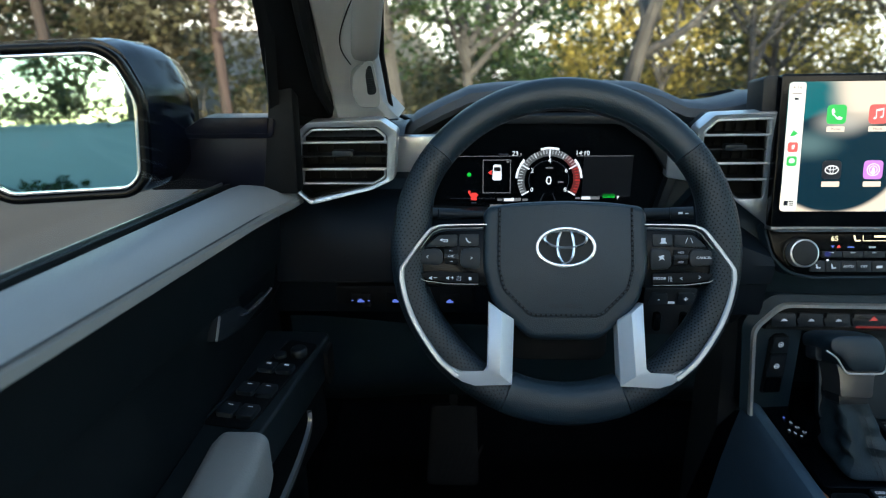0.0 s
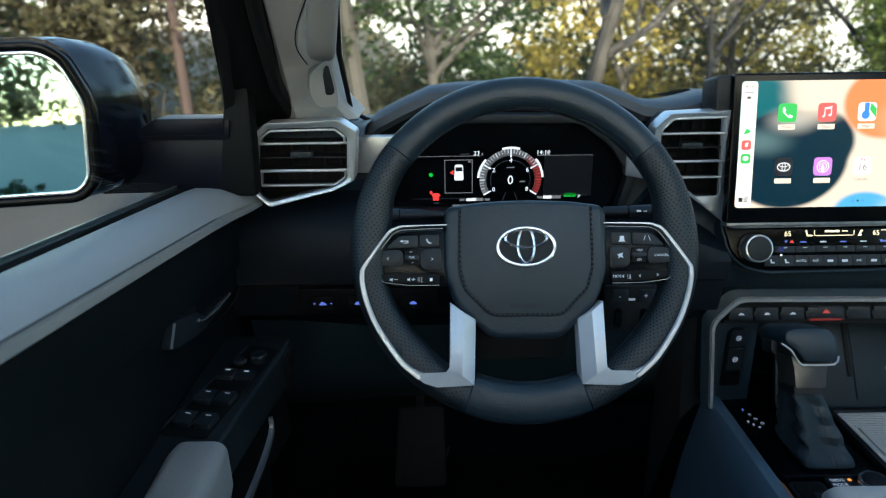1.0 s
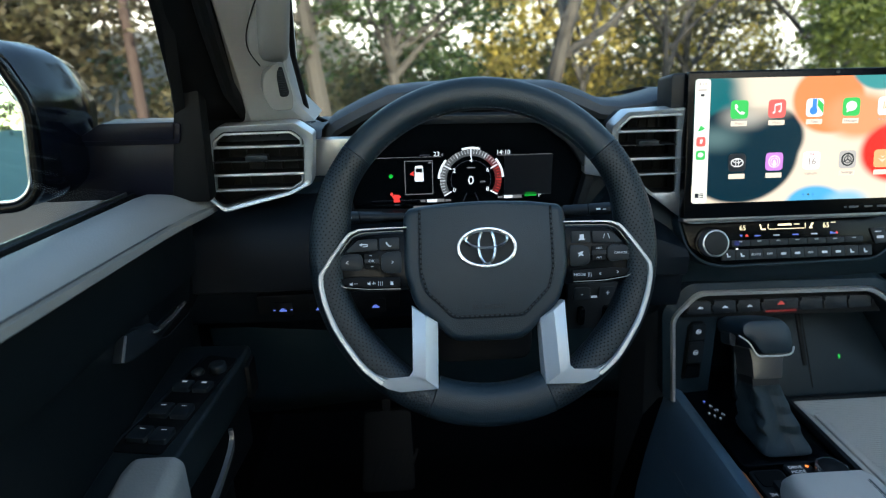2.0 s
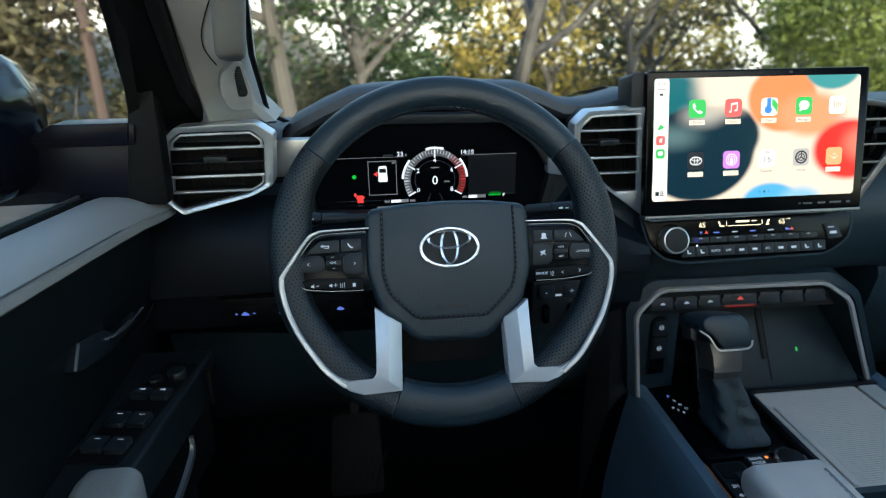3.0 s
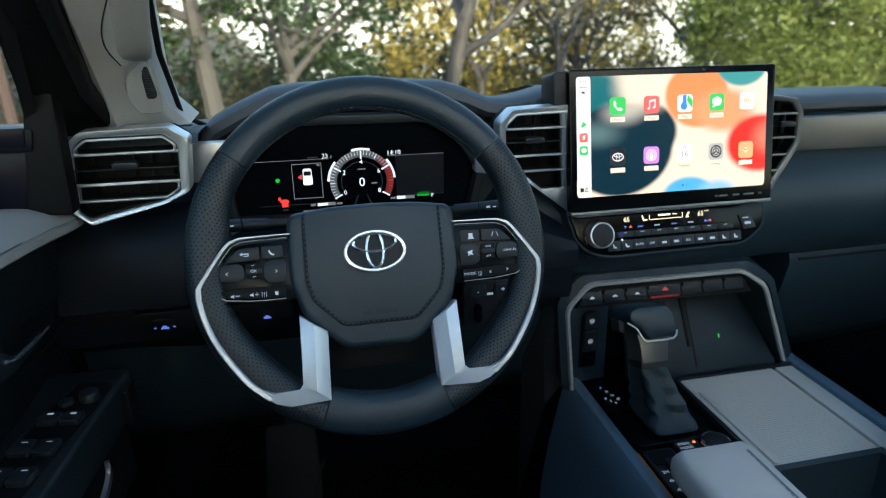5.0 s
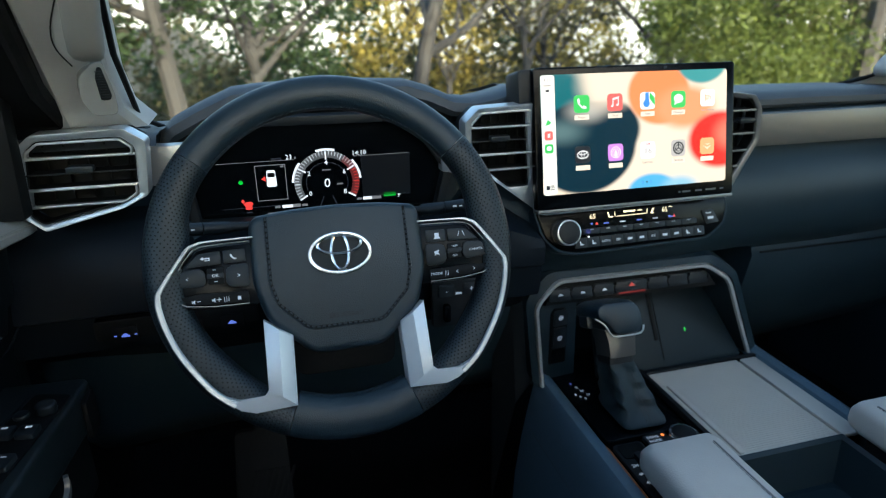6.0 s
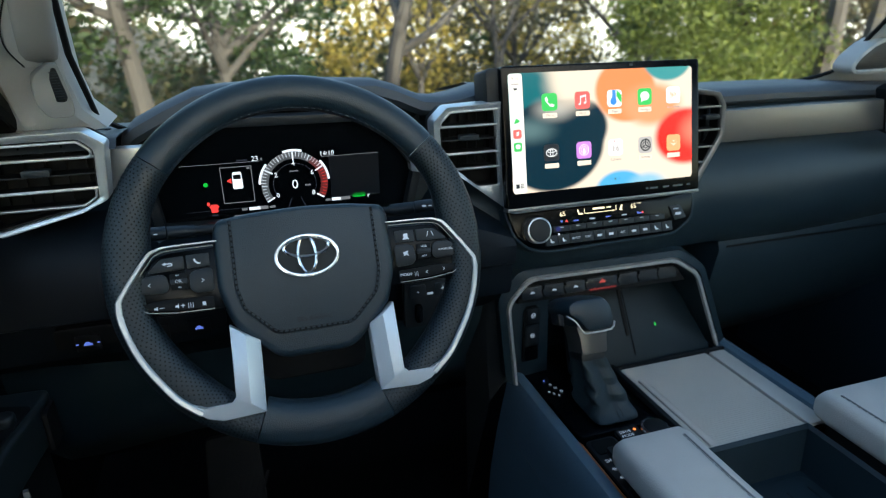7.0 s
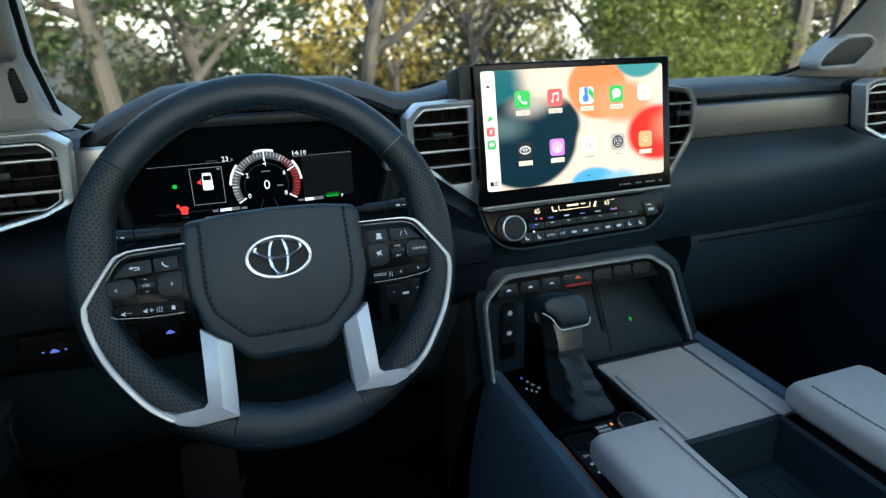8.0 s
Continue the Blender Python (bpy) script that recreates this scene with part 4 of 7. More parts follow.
        part("trim_strip", sweep(pts, lambda u: [(x * (0.24 + 0.72 * min(1, u * 2.2)), z) for x, z in prof], up=tuple(WM.to_3x3() @ Vector((0, 0, 1)))), SILVER, t, "satin silver strip")
        inner = smooth_path([WM @ Vector((x, y, 0.0125)) for x, y in f([(0.086, 0.0222), (0.124, 0.0212), (0.1345, 0.0190), (0.1425, 0.0130), (0.1640, -0.0170), (0.1655, -0.0240)])], 4)
        part("pack_edge", sweep(inner, [(0.0007 * math.cos(q), 0.0007 * math.sin(q)) for q in [n2 * math.pi / 3 for n2 in range(6)]], up=tuple(WM.to_3x3() @ Vector((0, 0, 1)))), DKSILVER, t, "thin satin edge")
        # Silver lower spoke: upright blade that turns out into the rim, with a folded facet
        P = [(0.0800, -0.0560, 0.0145), (0.0660, -0.0660, 0.0225), (0.0532, -0.0740, 0.0125), (0.0555, -0.1415, 0.0180), (0.0685, -0.1295, 0.0285), (0.0814, -0.1235, 0.0205), (0.0850, -0.1280, 0.0210), (0.1080, -0.1280, 0.0210), (0.1185, -0.1235, 0.0200), (0.1235, -0.1255, 0.0190), (0.1080, -0.1385, 0.0195), (0.0943, -0.1428, 0.0195)]
        bm = bmesh.new()
        up = [bm.verts.new(WM @ Vector((s * x, y, z))) for x, y, z in P]
        for ids in ((0, 1, 4, 5), (1, 2, 3, 4), (4, 3, 11, 10, 7, 6, 5), (7, 10, 9, 8)):
            bm.faces.new([up[q] for q in ids])
        rim = (0, 1, 2, 3, 11, 10, 9, 8, 7, 6, 5)
        low = [bm.verts.new(WM @ Vector((s * P[q][0], P[q][1], -0.006))) for q in rim]
        for q in range(11):
            r = (q + 1) % 11
            bm.faces.new((up[rim[q]], up[rim[r]], low[r], low[q]))
        bmesh.ops.bevel(bm, geom=[e for e in bm.edges if len(e.link_faces) == 2 and all(v in up for v in e.verts) and any(w.co in [z.co for z in low] for f2 in e.link_faces for w in f2.verts)], offset=0.0008, segments=2, profile=0.5, affect="EDGES")
        part("spoke", bm, SPOKEM, t, "satin silver lower spoke with a folded facet")
        # Arm behind the switch pack
        part("spoke_arm", prism(f([(0.06, 0.0255), (0.138, 0.0235), (0.166, -0.014), (0.1600, -0.040), (0.06, -0.040)]), at(WM, 0, 0, -0.004), 0.024, 0.006), PERF, t)
        WK = at(WM, 0, -0.0033) @ Matrix.Diagonal((0.985, 0.859, 1, 1))
        pack = f([(0.075, 0.0275), (0.1265, 0.0262), (0.1370, 0.0235), (0.1435, 0.0165), (0.1665, -0.0170), (0.1690, -0.0260), (0.155, -0.0375), (0.120, -0.0415), (0.075, -0.0425)])
        part("switch_panel", prism(rounded(pack, 0.003), at(WK, 0, 0, 0.0095), 0.014, 0.002), GLOSS, t, "piano black switch panel")
        km = at(WK, 0, 0, 0.0120)

        def key(name, poly, r=0.003, mt=KEYM, z=0.0):
            return part(name, prism(rounded(f(poly), r), at(km, 0, 0, z), 0.006, 0.0010), mt, t)
        key("button", [(0.092, 0.0075), (0.1125, 0.0070), (0.1125, 0.0215), (0.092, 0.0220)], 0.0012)
        key("button", [(0.1150, 0.0070), (0.1480, 0.0060), (0.1425, 0.0130), (0.1345, 0.0205), (0.1150, 0.0215)], 0.002)
        key("button", [(0.090, -0.0215), (0.1075, -0.0205), (0.1120, -0.0150), (0.1110, 0.0010), (0.1060, 0.0045), (0.090, 0.0055)], 0.004)
        key("button", [(0.1340, -0.0170), (0.1560, -0.0150), (0.1600, -0.0090), (0.1510, 0.0030), (0.1355, 0.0042), (0.1310, 0.0), (0.1300, -0.0120)], 0.003)
        key("rocker", [(0.1135, -0.0150), (0.1285, -0.0145), (0.1290, 0.0030), (0.1140, 0.0035)], 0.001, DARK, -0.0010)
        key("rocker_bar", [(0.1135, -0.0085), (0.1288, -0.0080), (0.1290, -0.0030), (0.1137, -0.0030)], 0.001, KEYM, 0.0012)
        key("touch_strip", [(0.092, -0.0385), (0.124, -0.0375), (0.1480, -0.0345), (0.1560, -0.0265), (0.1380, -0.0240), (0.092, -0.0262)], 0.002, DARK)
        part("strip_edge", sweep([at(km, s * x, y, 0.0006).translation for x, y in ((0.092, -0.0400), (0.125, -0.0395), (0.150, -0.0360), (0.1655, -0.0255))], rect(-0.0005, -0.0005, 0.0005, 0.0005), up=tuple(WM.to_3x3() @ Vector((0, 0, 1)))), DKSILVER, t)
        im = at(km, 0, 0, 0.0004)

        def mark(x, y, w=0.0040, h=0.0012, name="symbol"):
            part(name, prism(rect(s * x - w / 2, y - h / 2, s * x + w / 2, y + h / 2), im, 0.0003), ICON, t, smooth=False)

        def chevron(x, y, d, k=0.0017):
            p = [(x - d * k * 0.6, y + k), (x + d * k * 0.6, y), (x - d * k * 0.6, y - k), (x - d * k * 0.6 + d * 0.0009, y - k), (x + d * k * 0.6 + d * 0.0009, y), (x - d * k * 0.6 + d * 0.0009, y + k)]
            part("symbol", prism(p, im, 0.0003), ICON, t, smooth=False)
        if s < 0:
            chevron(-0.1465, -0.0065, -1)
            chevron(-0.1000, -0.0075, 1)
            writing("symbol", "OK", 0.0045, at(im, -0.1212, -0.0056, 0.0012), ICON, t)
            mark(0.122, 0.0012, 0.003, 0.0006)
            mark(0.121, -0.0120, 0.003, 0.0006)
            part("symbol", prism([(-0.1340, 0.0145), (-0.1310, 0.0165), (-0.1310, 0.0152), (-0.1250, 0.0152), (-0.1250, 0.0118), (-0.1300, 0.0118), (-0.1300, 0.0126), (-0.1260, 0.0126), (-0.1260, 0.0140), (-0.1310, 0.0140), (-0.1310, 0.0126)], im, 0.0003), ICON, t, smooth=False)
            part("symbol", prism([(-0.1060, 0.0165), (-0.1045, 0.0172), (-0.1042, 0.0150), (-0.1018, 0.0122), (-0.1000, 0.0124), (-0.1006, 0.0108), (-0.1030, 0.0112), (-0.1055, 0.0142)], im, 0.0003), ICON, t, smooth=False)
            for x in (0.1420, 0.1235):
                part("symbol", prism([(-x - 0.003, -0.0335), (-x - 0.0015, -0.0335), (-x, -0.0350), (-x, -0.0300), (-x - 0.0015, -0.0315), (-x - 0.003, -0.0315)], im, 0.0003), ICON, t, smooth=False)
            mark(0.1385, -0.0322, 0.004, 0.0006)
            mark(0.1200, -0.0322, 0.004, 0.0006)
            mark(0.1200, -0.0322, 0.0006, 0.004)
            for x in (0.1150, 0.1130, 0.1110):
                mark(x, -0.0330, 0.0004, 0.006)
            mark(0.1010, -0.0330, 0.0030, 0.0040)
        else:
            writing("symbol", "CANCEL", 0.0040, at(im, 0.1450, -0.0065), ICON, t)
            writing("symbol", "MODE", 0.0046, at(im, 0.0990, -0.0318), ICON, t)
            writing("symbol", "+RES", 0.0033, at(im, 0.1213, -0.0002, 0), ICON, t)
            writing("symbol", "-SET", 0.0033, at(im, 0.1210, -0.0118, 0), ICON, t)
            for x in (0.1085, 0.1100, 0.1115):
                mark(x, -0.0325, 0.0003, 0.006)
            chevron(0.1220, -0.0315, -1)
            chevron(0.1400, -0.0300, 1)
            part("symbol", prism([(0.0995, 0.0105), (0.1070, 0.0105), (0.1055, 0.0130), (0.1055, 0.0175), (0.1010, 0.0175), (0.1010, 0.0130)], im, 0.0003), ICON, t, smooth=False)
            for dx in (-0.0028, 0.0028):
                part("symbol", prism([(0.1300 + dx * 1.3 - 0.0003, 0.0115), (0.1300 + dx * 1.3 + 0.0003, 0.0115), (0.1300 + dx * 0.6 + 0.0003, 0.0175), (0.1300 + dx * 0.6 - 0.0003, 0.0175)], im, 0.0003), ICON, t, smooth=False)
            part("symbol", prism([(0.098, -0.0050), (0.101, -0.0040), (0.1045, -0.0030), (0.1030, -0.0060), (0.1045, -0.0095), (0.1015, -0.0080), (0.0985, -0.0100), (0.0995, -0.0075)], im, 0.0003), ICON, t, smooth=False)
    pad = [(-0.0855, 0.0370), (-0.0800, 0.0455), (-0.045, 0.0500), (0.0, 0.0515), (0.045, 0.0500), (0.0800, 0.0455), (0.0855, 0.0370), (0.0870, -0.022), (0.0760, -0.0575), (0.0400, -0.0915), (0.0300, -0.0955), (-0.0300, -0.0955), (-0.0400, -0.0915), (-0.0760, -0.0575), (-0.0870, -0.022)]
    hub = part("hub", prism(rounded(pad, 0.010), at(WM, 0, 0, 0.014), 0.055, 0.008, 4), LEATHER, t, "black leather airbag cover")
    face = rounded([(-0.0700, 0.0445), (0.0, 0.0485), (0.0700, 0.0445), (0.0715, -0.022), (0.0660, -0.0430), (0.0400, -0.0690), (0.0330, -0.0715), (-0.0330, -0.0715), (-0.0400, -0.0690), (-0.0660, -0.0430), (-0.0715, -0.022)], 0.006)
    part("hub_face", prism(face, at(WM, 0, 0, 0.0160), 0.006, 0.002, 3), LEATHER, hub)
    sl = [(-0.0685, 0.0430), (-0.0690, -0.021), (-0.0635, -0.0420), (-0.0385, -0.0668), (-0.0320, -0.0690), (0.0320, -0.0690), (0.0385, -0.0668), (0.0635, -0.0420), (0.0690, -0.021), (0.0685, 0.0430)]
    part("hub_seam", sweep([at(WM, x, y, 0.0161).translation for x, y in sl], rect(-0.0013, -0.0002, 0.0013, 0.0002), up=tuple(WM.to_3x3() @ Vector((0, 0, 1)))), DARK, hub)
    dashes([at(WM, x, y, 0.0165).translation for x, y in sl], STITCH, hub, up=tuple(WM.to_3x3() @ Vector((0, 0, 1))), length=0.0032, gap=0.0020, r=0.0009)
    writing("embossed_word", "SRS AIRBAG", 0.0065, at(WM, 0, -0.0600, 0.0161), PLASTIC, hub)
    # Chrome oval emblem as plain rings
    em = at(WM, 0.0, 0.0015, 0.0185)
    part("emblem_plate", prism(ellipse(0, 0, 0.0310, 0.0205, 36), at(em, 0, 0, -0.0012), 0.002), PLASTIC, t)

    def loop(cx, cy, rx, ry, w):
        pts = [em @ Vector((x, y, 0.0)) for x, y in ellipse(cx, cy, rx, ry, 40)]
        part("emblem", sweep(pts, [(w * math.cos(a), 0.0016 * math.sin(a)) for a in [i * math.pi / 4 for i in range(8)]], closed=True, up=tuple(WM.to_3x3() @ Vector((0, 0, 1)))), CHROME, t, "chrome oval ring")
    loop(0, 0, 0.0298, 0.0196, 0.0021)
    loop(0, 0.0085, 0.0215, 0.0090, 0.0017)
    loop(0, 0.0010, 0.0085, 0.0180, 0.0017)
    # Column shroud behind
    part("column", prism(rounded([(-0.055, 0.03), (0.055, 0.03), (0.06, -0.06), (0.04, -0.10), (-0.04, -0.10), (-0.06, -0.06)], 0.015), at(WM, 0, 0, -0.035), 0.16, 0.01), PLASTIC, t)
    part("column", prism(rounded([(-0.06, -0.03), (0.06, -0.03), (0.055, -0.125), (-0.055, -0.125)], 0.015), at(WM, 0, 0, -0.05), 0.12, 0.01), DARK, t)
    return t


wheel()


def stalk(s):
    t = thing("column_stalk", "black control stalk with white symbols behind the wheel", "stalk", group="stalks of the steering column")
    a, b = Vector((s * 0.06, 0.70, 1.374)), Vector((s * 0.172, 0.672, 1.386))
    ringp = [(0.0085 * math.cos(i * math.pi / 6), 0.0075 * math.sin(i * math.pi / 6)) for i in range(12)]
    part("arm", sweep([a, a.lerp(b, 0.5)], [(x * 0.7, z * 0.7) for x, z in ringp]), PLASTIC, t)
    part("sleeve", sweep([a.lerp(b, 0.5), a.lerp(b, 0.76)], ringp), KEYM, t)
    part("tip", sweep([a.lerp(b, 0.77), b], [(x * 1.05, z * 1.05) for x, z in ringp]), KEYM, t)
    m = frame_of(a.lerp(b, 0.88) + Vector((0, -0.0088, 0.002)), (b - a) * s, (0, 0, 1))
    part("symbol", prism(rect(-0.006, -0.002, -0.001, 0.002), m, 0.0006), ICON, t, smooth=False)
    part("symbol", prism(rect(0.002, -0.0008, 0.006, 0.0008), m, 0.0006), ICON, t, smooth=False)


stalk(-1)
stalk(1)


# ---- touch screen ----
def screen_mat():
    """The picture on the lit screen: smooth blobs of colour on cream."""
    m = bpy.data.materials.new("screen_picture")
    m.use_nodes = True
    n, ln = m.node_tree.nodes, m.node_tree.links
    b = n["Principled BSDF"]
    b.inputs["Base Color"].default_value = (0.01, 0.01, 0.01, 1)
    b.inputs["Roughness"].default_value = 0.2
    b.inputs["Specular IOR Level"].default_value = 0.15
    tc = n.new("ShaderNodeTexCoord")
    wob = n.new("ShaderNodeTexNoise")
    wob.inputs["Scale"].default_value = 9
    ln.new(tc.outputs["Object"], wob.inputs["Vector"])
    last = None
    cream = (0.90, 0.73, 0.55, 1)
    for (x, z, rx, rz, soft, col) in (
            (0.342, 1.496, 0.050, 0.050, 0.35, (0.006, 0.13, 0.145, 1)), (0.380, 1.428, 0.084, 0.064, 0.06, (0.001, 0.020, 0.034, 1)), (0.420, 1.452, 0.052, 0.042, 0.10, (0.001, 0.021, 0.035, 1)),
            (0.344, 1.452, 0.030, 0.014, 0.9, (0.10, 0.17, 0.17, 1)), (0.386, 1.480, 0.026, 0.013, 0.9, (0.45, 0.42, 0.36, 1)), (0.420, 1.515, 0.040, 0.030, 0.6, cream),
            (0.505, 1.500, 0.052, 0.045, 0.10, (0.92, 0.27, 0.09, 1)), (0.550, 1.478, 0.050, 0.030, 0.3, (0.92, 0.34, 0.15, 1)), (0.612, 1.428, 0.056, 0.042, 0.14, (0.95, 0.022, 0.014, 1)), (0.634, 1.436, 0.03, 0.022, 0.6, (0.9, 0.20, 0.12, 1)),
            (0.578, 1.545, 0.044, 0.034, 0.10, (0.06, 0.30, 0.29, 1)), (0.492, 1.358, 0.042, 0.026, 0.15, (0.10, 0.42, 0.68, 1)), (0.540, 1.360, 0.03, 0.016, 0.5, (0.30, 0.55, 0.70, 1))):
        sub = n.new("ShaderNodeVectorMath")
        sub.operation = "SUBTRACT"
        sub.inputs[1].default_value = (x, 0, z)
        ln.new(tc.outputs["Object"], sub.inputs[0])
        div = n.new("ShaderNodeVectorMath")
        div.operation = "MULTIPLY"
        div.inputs[1].default_value = (1 / rx, 0, 1 / rz)
        ln.new(sub.outputs[0], div.inputs[0])
        le = n.new("ShaderNodeVectorMath")
        le.operation = "LENGTH"
        ln.new(div.outputs[0], le.inputs[0])
        ad = n.new("ShaderNodeMath")
        ad.operation = "MULTIPLY_ADD"
        ad.inputs[1].default_value, ad.inputs[2].default_value = 0.10, -0.05
        ln.new(wob.outputs["Fac"], ad.inputs[0])
        sm = n.new("ShaderNodeMath")
        ln.new(le.outputs["Value"], sm.inputs[0])
        ln.new(ad.outputs[0], sm.inputs[1])
        mr = n.new("ShaderNodeMapRange")
        mr.interpolation_type = "SMOOTHSTEP"
        mr.inputs["From Min"].default_value, mr.inputs["From Max"].default_value = 1 - soft, 1 + soft
        mr.inputs["To Min"].default_value, mr.inputs["To Max"].default_value = 1, 0
        ln.new(sm.outputs[0], mr.inputs[0])
        mx = n.new("ShaderNodeMix")
        mx.data_type = "RGBA"
        mx.inputs[7].default_value = col
        if last is None:
            mx.inputs[6].default_value = cream
        else:
            ln.new(last, mx.inputs[6])
        ln.new(mr.outputs[0], mx.inputs[0])
        last = mx.outputs[2]
    ln.new(last, b.inputs["Emission Color"])
    b.inputs["Emission Strength"].default_value = 1.0 * LIT
    return m


def touch_screen():
    t = thing("touch_screen", "wide lit touch screen with app icons standing on the dashboard", "touch screen")
    tilt = 0.040 / 0.197
    m = frame_of((0, 0.745 - tilt * 1.343, 0), (1, 0, 0), (0, tilt, 1))
    k = math.sqrt(1 + tilt * tilt)
    Z = lambda z: z * k
    q = lambda x0, z0, x1, z1, r=0.0, n=3: rect(x0, Z(z0), x1, Z(z1), r, n)
    part("housing", prism(q(0.304, 1.343, 0.636, 1.541, 0.004), m, 0.016, 0.002), GLOSS, t, "thin piano black bezel")
    part("back_shell", prism(q(0.286, 1.488, 0.645, 1.5405, 0.006), at(m, 0, 0, -0.012), 0.05, 0.004), PLASTIC, t)
    part("back_shell", prism(q(0.325, 1.335, 0.62, 1.49, 0.006), at(m, 0, 0, -0.014), 0.05, 0.004), PLASTIC, t)
    part("lower_edge", prism(q(0.304, 1.3385, 0.636, 1.3435), at(m, 0, 0, 0.001), 0.02, 0.001), DKSILVER, t)
    disp = part("display", prism(q(0.3135, 1.364, 0.6225, 1.531, 0.005), at(m, 0, 0, 0.0006), 0.0004), screen_mat(), t, smooth=False)
    g = at(m, 0, 0, 0.0010)
    SIDE = glow("screen_sidebar", (0.95, 0.90, 0.80), 0.95)
    part("side_bar", prism(q(0.3140, 1.3645, 0.3355, 1.5305, 0.004), g, 0.0003), SIDE, disp, smooth=False)
    cols = dict(green=glow("icon_green", (0.05, 0.62, 0.10), 0.85), red=glow("icon_red", (0.90, 0.13, 0.11), 0.9), white=glow("icon_white", (0.98, 0.95, 0.92), 0.95), black=glow("icon_black", (0.01, 0.012, 0.02), 0.5),
                purple=glow("icon_purple", (0.68, 0.25, 0.80), 0.9), grey=glow("icon_grey", (0.55, 0.50, 0.46), 0.9), orange=glow("icon_orange", (0.95, 0.42, 0.16), 0.95), blue=glow("icon_blue", (0.05, 0.30, 0.85), 0.8), cap=glow("caption_cream", (0.95, 0.78, 0.60), 0.95), dim=glow("caption_grey", (0.5, 0.40, 0.34), 0.8))
    S = 0.0125
    hi, lo = at(g, 0, 0, 0.0004), at(g, 0, 0, 0.0007)

    def icon(x, z, col, cap=True):
        part("app_icon", prism(rect(x - S, Z(z) - S, x + S, Z(z) + S, 0.005), hi, 0.0003), cols[col], disp, smooth=False)
        if cap:
            part("caption", prism(rect(x - 0.0115, Z(z) - 0.0225, x + 0.0115, Z(z) - 0.0155, 0.001), hi, 0.0003), cols["cap"], disp, smooth=False)

    def ink(poly, col, x=0.0, z=0.0):
        part("app_mark", prism([(x + a, Z(z) + b) for a, b in poly], lo, 0.0002), cols[col], disp, smooth=False)
    z1, z2 = 1.4895, 1.4185
    xs = [0.377, 0.4305, 0.4845, 0.537, 0.588]
    for x, c in zip(xs, ("green", "red", "white", "green", "white")):
        icon(x, z1, c, c != "white" or x < 0.5)
    for x, c in zip(xs, ("black", "purple", "white", "grey", "orange")):
        icon(x, z2, c, c not in ("white",))
    ink([(-0.007, 0.006), (-0.0045, 0.008), (-0.0022, 0.003), (-0.004, 0.001), (0.001, -0.004), (0.003, -0.0022), (0.008, -0.0045), (0.006, -0.007), (0.001, -0.0065), (-0.0065, 0.001)], "white", xs[0], z1)
    ink([(-0.004, 0.006), (0.006, 0.008), (0.006, -0.004), (0.0035, -0.0055), (0.0012, -0.004), (0.0035, -0.0022), (0.0047, -0.0025), (0.0047, 0.005), (-0.0027, 0.0036), (-0.0027, -0.0055), (-0.005, -0.007), (-0.007, -0.0055), (-0.005, -0.0035), (-0.004, -0.004)], "white", xs[1], z1)
    ink([(-0.004, 0.012), (0.002, 0.012), (0.002, -0.001), (-0.004, -0.001)], "blue", xs[2], z1)
    ink([(0.004, 0.012), (0.012, 0.004), (0.012, -0.008), (0.003, 0.003)], "green", xs[2], z1)
    ink(ellipse(-0.002, -0.004, 0.0055, 0.0055, 16), "blue", xs[2], z1)
    ink(ellipse(0, 0.001, 0.0078, 0.0066, 20), "white", xs[3], z1)
    ink([(-0.006, -0.003), (-0.001, -0.005), (-0.007, -0.008)], "white", xs[3], z1)
    for i in range(4):
        ink([(-0.005 + i * 0.003, 0.006 - i * 0.001), (-0.0035 + i * 0.003, 0.006 - i * 0.001), (-0.0035 + i * 0.003, -0.005 + i * 0.001), (-0.005 + i * 0.003, -0.005 + i * 0.001)], "orange", xs[4], z1)

    def hoop(x, z, rx, ry, w, col, cx=0.0, cy=0.0):
        part("app_mark", ring(ellipse(x + cx, Z(z) + cy, rx, ry, 20), ellipse(x + cx, Z(z) + cy, rx - w, ry - w, 20), lo, 0.0002), cols[col], disp, smooth=False)
    hoop(xs[0], z2, 0.0092, 0.0062, 0.0013, "white")
    hoop(xs[0], z2, 0.0068, 0.0030, 0.0010, "white", 0, 0.0026)
    hoop(xs[0], z2, 0.0028, 0.0058, 0.0010, "white")
    hoop(xs[1], z2, 0.0085, 0.0085, 0.0012, "white")
    hoop(xs[1], z2, 0.0055, 0.0055, 0.0010, "white")
    ink(ellipse(0, -0.002, 0.0022, 0.0050, 12), "white", xs[1], z2)
    writing("date", "16", 0.0135, at(lo, xs[2], Z(z2) - 0.0015), cols["dim"], disp)
    writing("day", "TUE", 0.0042, at(lo, xs[2], Z(z2) + 0.0085), cols["red"], disp)
    hoop(xs[3], z2, 0.0095, 0.0095, 0.0022, "black")
    hoop(xs[3], z2, 0.0055, 0.0055, 0.0012, "black")
    for i in range(3):
        a = radians(90 + 120 * i)
        d, s = Vector((math.cos(a), math.sin(a))), Vector((-math.sin(a), math.cos(a))) * 0.0008
        ink([tuple(s), tuple(d * 0.009 + s), tuple(d * 0.009 - s), tuple(-s)], "black", xs[3], z2)
    ink([(-0.007, 0.001), (0.0, -0.005), (0.007, 0.001), (0.0, -0.002)], "cap", xs[4], z2)
    ink([(-0.003, 0.004), (0.0, 0.001), (0.004, 0.004), (0.0, 0.003)], "cap", xs[4], z2)
    writing("caption_word", "Calendar", 0.0052, at(lo, xs[2], Z(z2) - 0.018), cols["dim"], disp)
